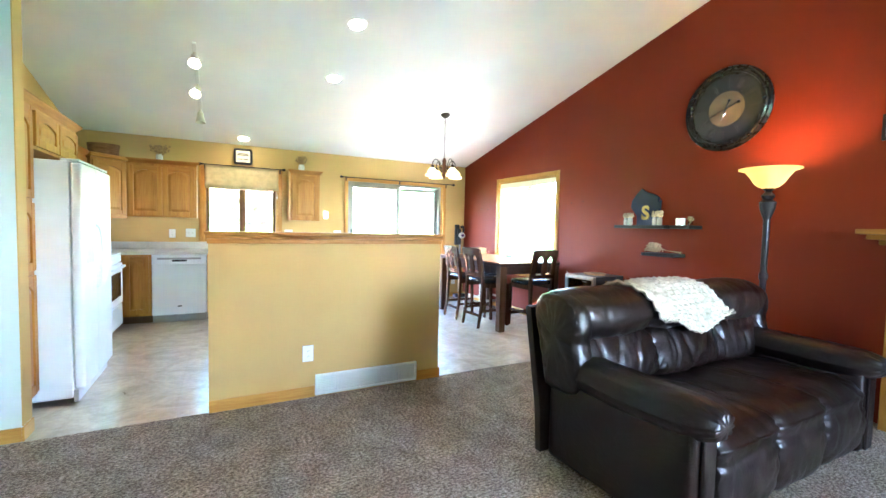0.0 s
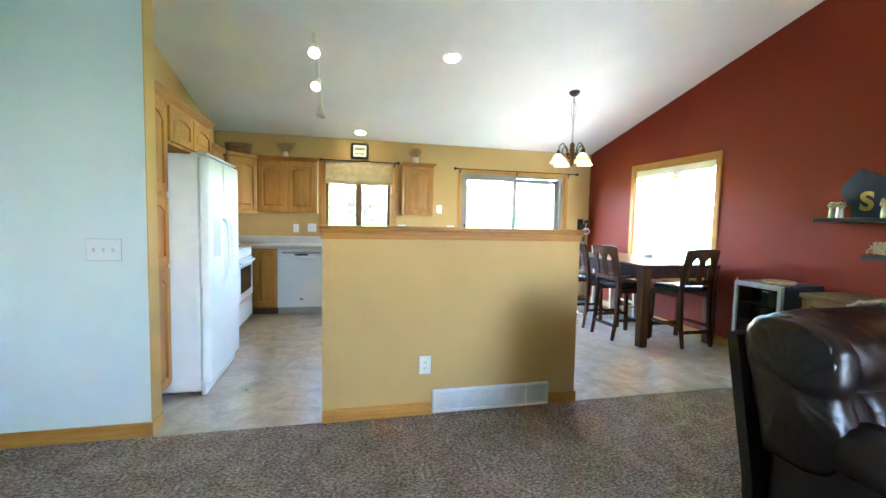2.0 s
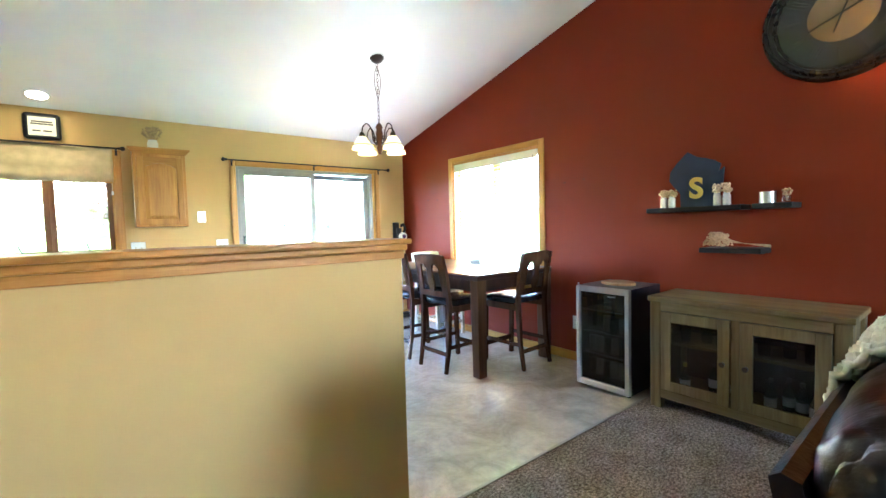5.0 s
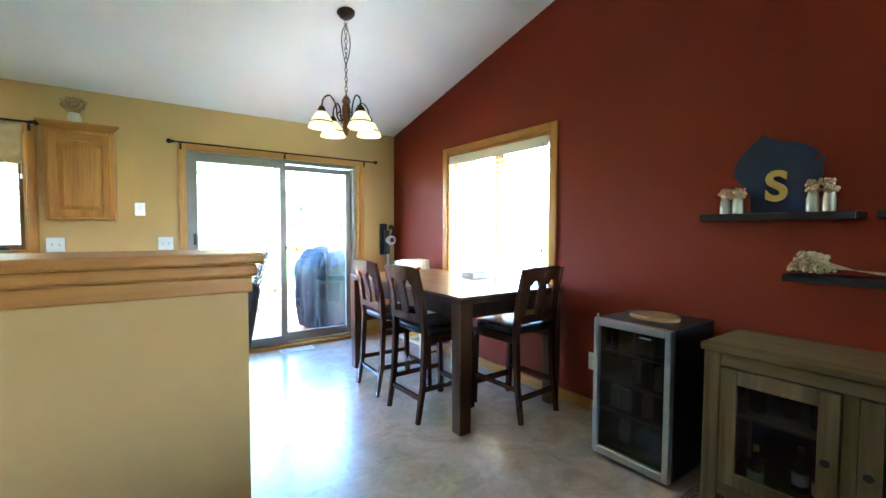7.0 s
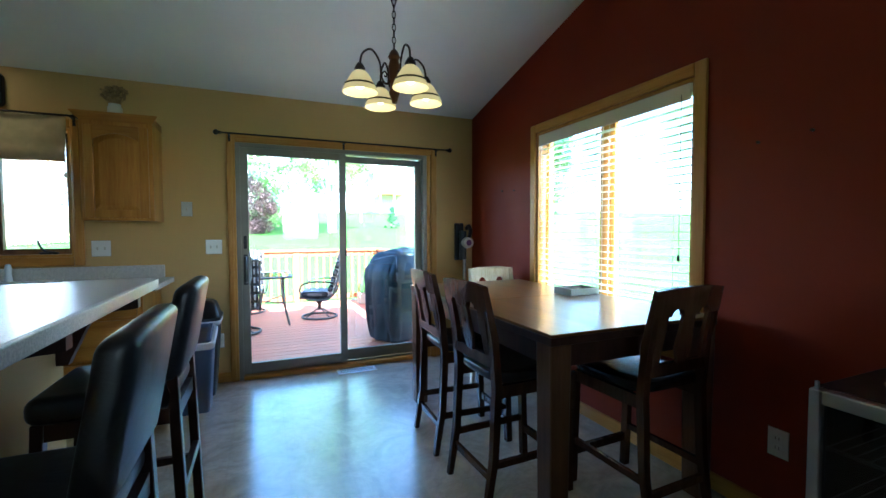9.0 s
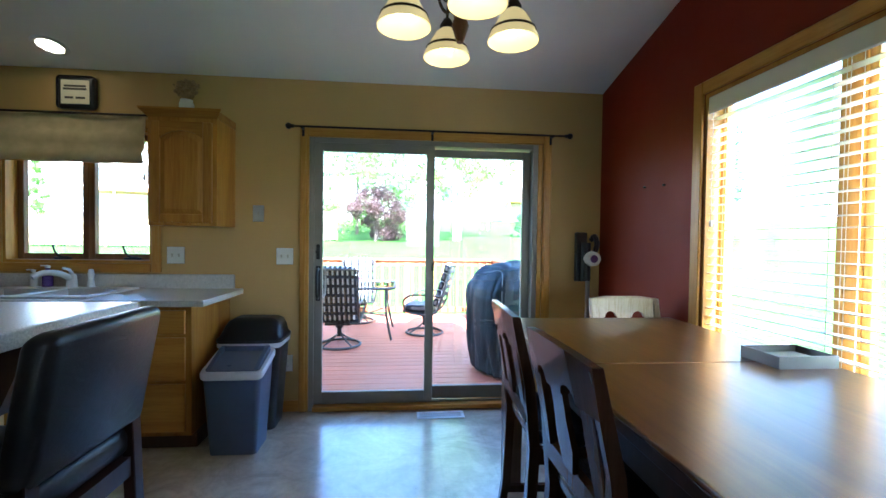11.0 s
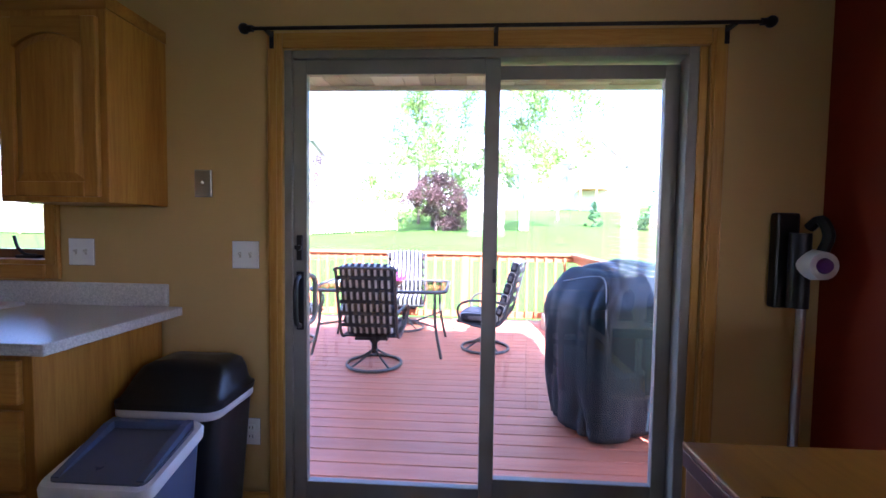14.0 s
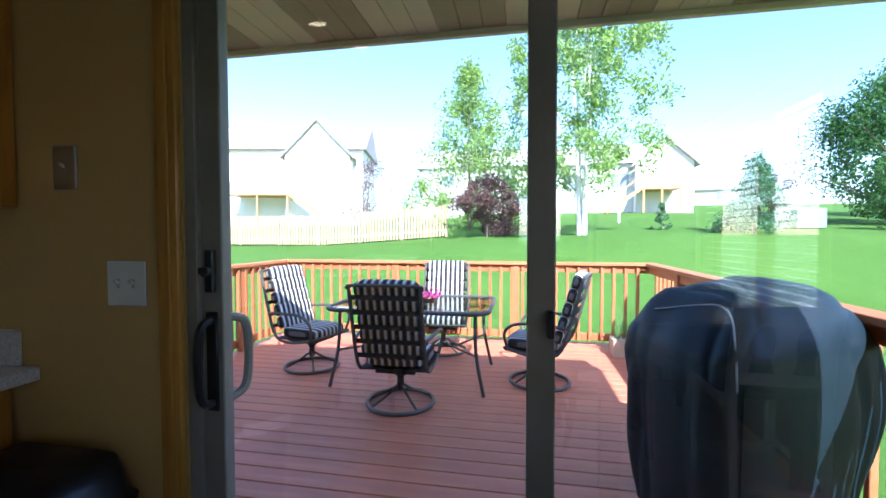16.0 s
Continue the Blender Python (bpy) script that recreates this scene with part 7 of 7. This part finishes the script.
# eave above the door: soffit panels and fascia
so = tagged(new("soffit"), "beige ribbed vinyl soffit under the eave", "soffit", "", "structure")
panel = None
x = -4.0
k = 0
PERF = plain("perforated_soffit", (0.30, 0.275, 0.225), 0.6, vary=0.3, scale=120.0)
while x < 4.5:
    for w_, off in ((0.098, 0.0), (0.098, 0.1)):
        o = part("soffit_strip", boxm(0, w_, NORTH + 0.141, 7.93, 2.205, 2.217, 0.003), PERF if (int(round((x + off + 4.0) / 0.1)) // 3) % 2 else SOFFIT, so)
        o.location.x = x + off
    x += 0.2
    k += 1
part("soffit_backing", boxm(-4.0, 4.6, NORTH + 0.141, 7.93, 2.218, 2.24), SOFFIT, so)
structure("fascia", boxm(-4.0, 4.6, 7.931, 7.96, 2.18, 2.40, 0.003), SIDING, "pale fascia board along the eave", "fascia")
bm = prism(bmesh.new(), [(8.0, 2.41), (8.0, 2.46), (RIDGE_Y, 2.46 + PITCH * 1.0 * (8.0 - RIDGE_Y)), (SOUTH - 1.2, 2.46), (SOUTH - 1.2, 2.41), (RIDGE_Y, 2.41 + PITCH * (8.0 - RIDGE_Y))], 0, -4.0, 4.6)
structure("roof", bm, plain("brown_asphalt_shingle", (0.10, 0.08, 0.065), 0.9), "brown shingled roof over the house", "roof")



# ground
def ground_z(x, y):
    g = -0.75
    u = min(max((y - 10.5) / 14.0, 0.0), 1.0)
    g += 2.10 * u * u * (3 - 2 * u)
    if y > 24.5:
        g += 0.085 * (min(y, 75.0) - 24.5)
    side = min(max((6.0 - x) / 14.0, 0.0), 1.0)
    g -= side * 0.95 * u
    return g


bm = bmesh.new()
xs = [-1500, -400, -150, -80] + [i * 2.0 for i in range(-25, 26)] + [80, 150, 400, 1500]
ys = [-1500, -300, -80, -20, 0, 7.0] + [8.0 + i * 1.5 for i in range(46)] + [90, 130, 300, 1500]
gv = [[bm.verts.new((x, y, ground_z(x, y) + 0.05 * noise.noise(Vector((x * 0.2, y * 0.2, 0))))) for x in xs] for y in ys]
for p, q in zip(gv, gv[1:]):
    for i in range(len(xs) - 1):
        bm.faces.new((p[i], p[i + 1], q[i + 1], q[i]))
structure("ground", bm, GRASS, "mown green lawn rising away from the deck", "lawn", "all")


# trees and shrubs
def leaf_mat(name, dark, light):
    m, nt, b = base_mat(name, 0.6, 0, 0.25)
    gm = nt.nodes.new("ShaderNodeNewGeometry")
    nt.links.new(ramp(nt, gm.outputs["Random Per Island"], [(0.0, dark), (1.0, light)]), b.inputs["Base Color"])
    tl = nt.nodes.new("ShaderNodeBsdfTranslucent")
    nt.links.new(ramp(nt, gm.outputs["Random Per Island"], [(0.0, tuple(1.2 * c for c in dark)), (1.0, tuple(1.4 * c for c in light))]), tl.inputs[0])
    mx = nt.nodes.new("ShaderNodeMixShader")
    mx.inputs[0].default_value = 0.4
    nt.links.new(b.outputs[0], mx.inputs[1])
    nt.links.new(tl.outputs[0], mx.inputs[2])
    nt.links.new(mx.outputs[0], nt.nodes["Material Output"].inputs[0])
    return m


def leaves(n, centres, size, rng, flat=0.35):
    """Many small folded leaves round the clump centres (x, y, z, radius)."""
    verts, faces = [], []
    for _ in range(n):
        cx, cy, cz, cr = centres[rng.randrange(len(centres))]
        d = Vector((rng.gauss(0, 1), rng.gauss(0, 1), rng.gauss(0, 1)))
        d = d.normalized() * cr * (rng.random() ** 0.45)
        p = Vector((cx, cy, cz)) + d
        a = Vector((rng.gauss(0, 1), rng.gauss(0, 1), rng.gauss(0, 1))).normalized()
        b = a.orthogonal().normalized()
        b = (Matrix.Rotation(rng.uniform(0, 6.28), 3, a) @ b)
        s = size * rng.uniform(0.6, 1.3)
        i = len(verts)
        verts += [p - a * s, p + b * s * 0.5, p + a * s, p - b * s * 0.5]
        faces.append((i, i + 1, i + 2, i + 3))
    return verts, faces


def leaf_part(name, data, mat, parent, label=""):
    me = bpy.data.meshes.new(name)
    me.from_pydata([tuple(v) for v in data[0]], [], data[1])
    me.materials.append(mat)
    ob = new(name, me)
    ob.parent = parent
    if label:
        ob["label"] = label
    return ob


BIRCHBARK = plain("white_birch_bark", (0.62, 0.60, 0.55), 0.8, vary=0.35, scale=14)
BARK = plain("grey_brown_bark", (0.14, 0.10, 0.075), 0.9, vary=0.3, scale=20)


def tree(name, x, y, h, spread, crown_from, n, size, leafm, bark, label, seed, stems=1, r=0.12, clumps=40, cone=False, puff=1.0):
    rng = random.Random(seed)
    z0 = ground_z(x, y) - 0.05
    t = thing(name, (x, y, z0), label, "tree" if h > 3 else "shrub")
    centres = []
    for _ in range(clumps):
        u = rng.random() ** (1.5 if cone else 0.9)
        zz = h * (crown_from + (0.97 - crown_from) * u)
        w = spread * ((1 - u) * 0.95 + 0.05 if cone else (0.35 + 1.0 * math.sin(math.pi * min(1, 0.12 + u * 0.86))) * 0.75)
        a, q = rng.uniform(0, 6.28), w * rng.random() ** 0.5
        centres.append((q * math.cos(a), q * math.sin(a), zz, spread * rng.uniform(0.16, 0.32) * puff))
    for s in range(stems):
        a = 6.28 * s / max(stems, 1) + 0.4
        d = (0.16 * h * 0.4 if stems > 1 else 0.0)
        pts = smooth_path([(0.12 * math.cos(a) * (stems > 1), 0.12 * math.sin(a) * (stems > 1), 0), (d * 0.4 * math.cos(a), d * 0.4 * math.sin(a), h * 0.35), (d * math.cos(a), d * math.sin(a), h * 0.9)], 5)
        part("trunk", tube(bmesh.new(), pts, [r * (1 - 0.85 * i / (len(pts) - 1)) for i in range(len(pts))], 8), bark, t, "", True)
    if not cone:
        for c in centres[: min(14, clumps)]:
            zb = max(h * crown_from * 0.75, c[2] - 0.28 * h)
            bm = tube(bmesh.new(), smooth_path([(0, 0, zb), (c[0] * 0.45, c[1] * 0.45, (zb + c[2]) / 2), c[:3]], 4), [r * 0.35] * 4 + [r * 0.2] * 4 + [r * 0.08], 6)
            part("limb", bm, bark, t, "", True)
    leaf_part("crown", leaves(n, centres, size, rng), leafm, t)
    return t


GREENLEAF = leaf_mat("birch_leaves", (0.13, 0.22, 0.045), (0.33, 0.45, 0.12))
DARKLEAF = leaf_mat("maple_leaves", (0.03, 0.08, 0.022), (0.10, 0.20, 0.055))
PURPLELEAF = leaf_mat("plum_leaves", (0.075, 0.038, 0.034), (0.21, 0.125, 0.11))
NEEDLES = leaf_mat("spruce_needles", (0.045, 0.115, 0.05), (0.13, 0.25, 0.12))
LIME = leaf_mat("arborvitae_sprays", (0.08, 0.17, 0.025), (0.18, 0.30, 0.06))
tree("birch_tree", 5.05, 23.8, 10.2, 3.6, 0.19, 21000, 0.08, GREENLEAF, BIRCHBARK, "tall clump birch with white trunks and light leaves", 31, 4, 0.10, 150, puff=0.6)
tree("poplar_tree", -0.6, 32.5, 10.4, 5.2, 0.05, 17000, 0.11, GREENLEAF, BARK, "light green ornamental tree behind the plum shrub", 32, 1, 0.12, 210, True, 0.6)
tree("plum_shrub", 1.05, 26.3, 2.75, 1.75, 0.10, 8000, 0.07, PURPLELEAF, BARK, "purple-leaved plum shrub beside the fence", 33, 3, 0.05, 34)
tree("spruce_tree", 11.4, 24.0, 3.0, 1.3, 0.06, 6000, 0.06, NEEDLES, BARK, "young spruce standing on the lawn", 34, 1, 0.07, 60, True)
tree("spruce_tree", 8.7, 26.0, 1.3, 0.5, 0.06, 1500, 0.045, NEEDLES, BARK, "small young spruce on the lawn", 35, 1, 0.03, 24, True)
tree("maple_tree", 19.9, 29.0, 7.2, 3.4, 0.10, 26000, 0.085, DARKLEAF, BARK, "dense dark green maple tree beside the lawn", 36, 1, 0.2, 150)
tree("maple_tree", 26.0, 36.0, 9.0, 4.0, 0.15, 9000, 0.14, DARKLEAF, BARK, "dark green maple tree further along the lawn", 37, 1, 0.2, 60)
tree("garden_shrub", 17.0, 25.3, 1.5, 1.0, 0.05, 3500, 0.05, DARKLEAF, BARK, "clipped dark green shrub on the lawn", 38, 3, 0.03, 30)
tree("garden_shrub", 16.5, 33.0, 2.6, 1.5, 0.08, 3000, 0.07, PURPLELEAF, BARK, "brownish garden shrub below the maple", 39, 3, 0.04, 30)
tree("serviceberry_tree", -9.0, 36.5, 5.4, 2.9, 0.2, 3500, 0.07, PURPLELEAF, BARK, "thin-leaved brownish small tree behind the fence", 40, 2, 0.08, 40)
for k, (x, y) in enumerate(((-23.0, 31.0), (-21.0, 31.2), (-19.2, 31.0), (-25.0, 31.0))):
    tree("arborvitae", x, y, 5.2 - 0.4 * (k % 2), 0.9, 0.02, 4200, 0.07, LIME, BARK, "narrow bright green arborvitae column behind the fence", 50 + k, 1, 0.06, 60, True)

# picket fence
PALING = plain("pale_cedar_pickets", (0.40, 0.29, 0.165), 0.7, vary=0.15)
fn = thing("picket_fence", (0, 0, 0), "pale wooden privacy fence at the lawn's edge", "fence")
picket = mesh_of("picket", boxm(-0.055, 0.055, -0.01, 0.01, 0.08, 1.68), PALING)
k = 0
while k < 150:
    x = -1.2 - k * 0.165
    o = new("picket", picket)
    o.parent = fn
    o.location = (x, 27.6, ground_z(x, 27.6))
    o.scale = (1, 1, 1 + 0.02 * math.sin(k * 1.7))
    k += 1
for j in range(11):
    x = -1.2 - j * 2.4
    a, b = ground_z(x, 27.6), ground_z(x - 2.4, 27.6)
    for dz in (0.4, 1.3):
        part("fence_rail", bar(bmesh.new(), (x, 27.64, a + dz), (x - 2.4, 27.64, b + dz), 0.04, 0.09), PALING, fn)
    part("fence_post", boxm(x - 0.05, x + 0.05, 27.67, 27.77, a, a + 1.6), PALING, fn)

# transformer box
ut = thing("utility_box", (14.6, 26.6, ground_z(14.6, 26.6)), "grey-green utility box with pale post on the lawn", "utility box")
part("cabinet", boxm(-0.55, 0.55, -0.4, 0.4, 0, 0.85, 0.03), plain("utility_green", (0.20, 0.26, 0.22), 0.5), ut)
part("side_pedestal", boxm(-1.15, -0.75, -0.2, 0.2, 0, 0.85, 0.03), plain("pedestal_white", (0.62, 0.62, 0.58), 0.5), ut)
part("warning_sign", boxm(0.0, 0.2, -0.405, -0.4005, 0.45, 0.65), WHITE_PLASTIC, ut)
ps = thing("garden_post", (8.1, 31.5, ground_z(8.1, 31.5)), "short white T-shaped post on the lawn", "post")
part("upright", boxm(-0.05, 0.05, -0.05, 0.05, 0, 0.7), WHITE_PLASTIC, ps)
part("cross_board", boxm(-0.25, 0.25, -0.04, 0.04, 0.701, 0.82), WHITE_PLASTIC, ps)

# neighbouring houses
ROOFING = plain("grey_shingles", (0.34, 0.31, 0.29), 0.9, vary=0.2, scale=3)
PANE = plain("dark_house_window", (0.20, 0.24, 0.28), 0.1)
CEDAR = plain("orange_cedar_deck", (0.50, 0.26, 0.10), 0.6, vary=0.15)


def house(x, y, turn, w, d, h, ridge, windows, label, siding, wing=None):
    hs = thing("house", (x, y, ground_z(x, y) - 0.3), label, "house", "neighbouring houses", turn)
    part("wall", boxm(-w / 2, w / 2, 0, d, 0, h), siding, hs)
    bm = prism(bmesh.new(), [(-0.5, h), (d + 0.5, h), (d / 2, h + ridge)], 0, -w / 2 - 0.4, w / 2 + 0.4)
    part("roof", bm, ROOFING, hs)
    if wing:
        x0, x1, out, wh, wr = wing
        part("gable_wing", prism(bmesh.new(), [(x0, 0), (x1, 0), (x1, wh), ((x0 + x1) / 2, wh + wr), (x0, wh)], 1, -out, 0.0), siding, hs)
        for a, b in ((x0 - 0.4, (x0 + x1) / 2), (x1 + 0.4, (x0 + x1) / 2)):
            za = wh - 0.4 * wr / ((x1 - x0) / 2)
            part("wing_roof", prism(bmesh.new(), [(a, za), (b, wh + wr), (b, wh + wr + 0.22), (a, za + 0.22)], 1, -out - 0.4, 3.0), ROOFING, hs)
    nb = int(h / 0.28)
    bm = bmesh.new()
    for k in range(nb):
        box(bm, -w / 2, w / 2, -0.02, -0.001, k * 0.28, k * 0.28 + 0.262)
    tagged(part("clapboards", bm, siding, hs), kind="stuff")
    for wx, wz, ww, wh in windows:
        wi = new("window")
        wi.parent = hs
        bm = bmesh.new()
        for a, b, c, e in ((wx - 0.08, wx, wz - 0.08, wz + wh + 0.08), (wx + ww, wx + ww + 0.08, wz - 0.08, wz + wh + 0.08), (wx, wx + ww, wz - 0.08, wz), (wx, wx + ww, wz + wh, wz + wh + 0.08), (wx + ww / 2 - 0.02, wx + ww / 2 + 0.02, wz, wz + wh)):
            box(bm, a, b, -0.06, -0.021, c, e)
        part("frame", bm, WHITE_PLASTIC, wi)
        part("pane", boxm(wx, wx + ww, -0.035, -0.022, wz, wz + wh), PANE, wi)
    return hs


def raised_deck(x, y, turn, w, d, z, label, run):
    dk_ = thing("raised_deck", (x, y, ground_z(x, y) - 0.1), label, "deck", "decks of neighbouring houses", turn)
    part("platform", boxm(0, w, -d, 0, z - 0.25, z), CEDAR, dk_)
    for px in (0.1, w / 2, w - 0.1):
        part("post", boxm(px - 0.08, px + 0.08, -d + 0.05, -d + 0.21, 0, z - 0.25), CEDAR, dk_)
    part("top_rail", boxm(0, w, -d, -d + 0.12, z + 0.9, z + 1.0), CEDAR, dk_)
    k = 0
    while k * 0.2 < w:
        part("baluster", boxm(k * 0.2, k * 0.2 + 0.06, -d + 0.03, -d + 0.09, z, z + 0.9), CEDAR, dk_)
        k += 1
    n = int(z / 0.19)
    foot = w if run > 0 else 0.0
    for i in range(n):
        zz = z - 0.19 * (i + 1)
        x0 = foot + run * i * 0.26 - (0.30 if run < 0 else 0.0)
        part("tread", boxm(x0, x0 + 0.30, -d, -d + 1.1, zz - 0.04, zz), CEDAR, dk_)
    for yy in (-d - 0.03, -d + 1.1):
        part("stringer", bar(bmesh.new(), (foot, yy, z - 0.1), (foot + run * n * 0.26, yy, 0.0), 0.05, 0.28), CEDAR, dk_)
        part("stair_rail", bar(bmesh.new(), (foot, yy, z + 0.95), (foot + run * n * 0.26, yy, 0.95), 0.05, 0.10), CEDAR, dk_)
        part("stair_post", boxm(foot + run * n * 0.26 - 0.05, foot + run * n * 0.26 + 0.05, yy - 0.05, yy + 0.05, 0.0, 0.98), CEDAR, dk_)


CREAMSIDING = plain("cream_house_siding", (0.72, 0.70, 0.65), 0.6)
TAUPESIDING = plain("taupe_house_siding", (0.55, 0.52, 0.47), 0.6)
house(-23.5, 46.0, 12, 20, 9, 8.2, 3.4, [(1.0, 4.2, 1.5, 1.3), (5.6, 4.2, 1.2, 1.3), (-3.5, 4.2, 1.6, 1.4), (2.0, 1.2, 1.4, 1.2), (-6.5, 1.0, 1.8, 2.0)], "two-storey cream-sided house beyond the fence", CREAMSIDING, (2.5, 9.0, 1.6, 7.4, 3.4))
raised_deck(-26.0, 45.2, 12, 6.0, 3.2, 3.3, "orange cedar raised deck with stairs on the cream house", 1)
house(10.6, 48.0, -4, 14, 8, 4.8, 2.6, [(-4.0, 2.6, 1.5, 1.3), (0.2, 2.6, 1.6, 1.3)], "pale-sided house with gabled wing behind the birch", CREAMSIDING, (2.2, 6.9, 1.2, 4.6, 2.2))
raised_deck(12.8, 46.6, -4, 3.0, 2.6, 2.2, "cedar raised deck with stairs on the pale house", -1)
house(30.0, 78.0, -14, 12, 8, 2.8, 2.0, [(-3.0, 1.2, 1.4, 1.2), (2.0, 1.2, 1.4, 1.2)], "low pale house far beyond the lawn", TAUPESIDING)
house(-3.0, 58.0, 0, 14, 9, 6.2, 3.0, [(-4.0, 4.0, 1.4, 1.3), (0.0, 4.0, 1.4, 1.3), (3.5, 4.0, 1.4, 1.3)], "two-storey pale house behind the trees", CREAMSIDING)
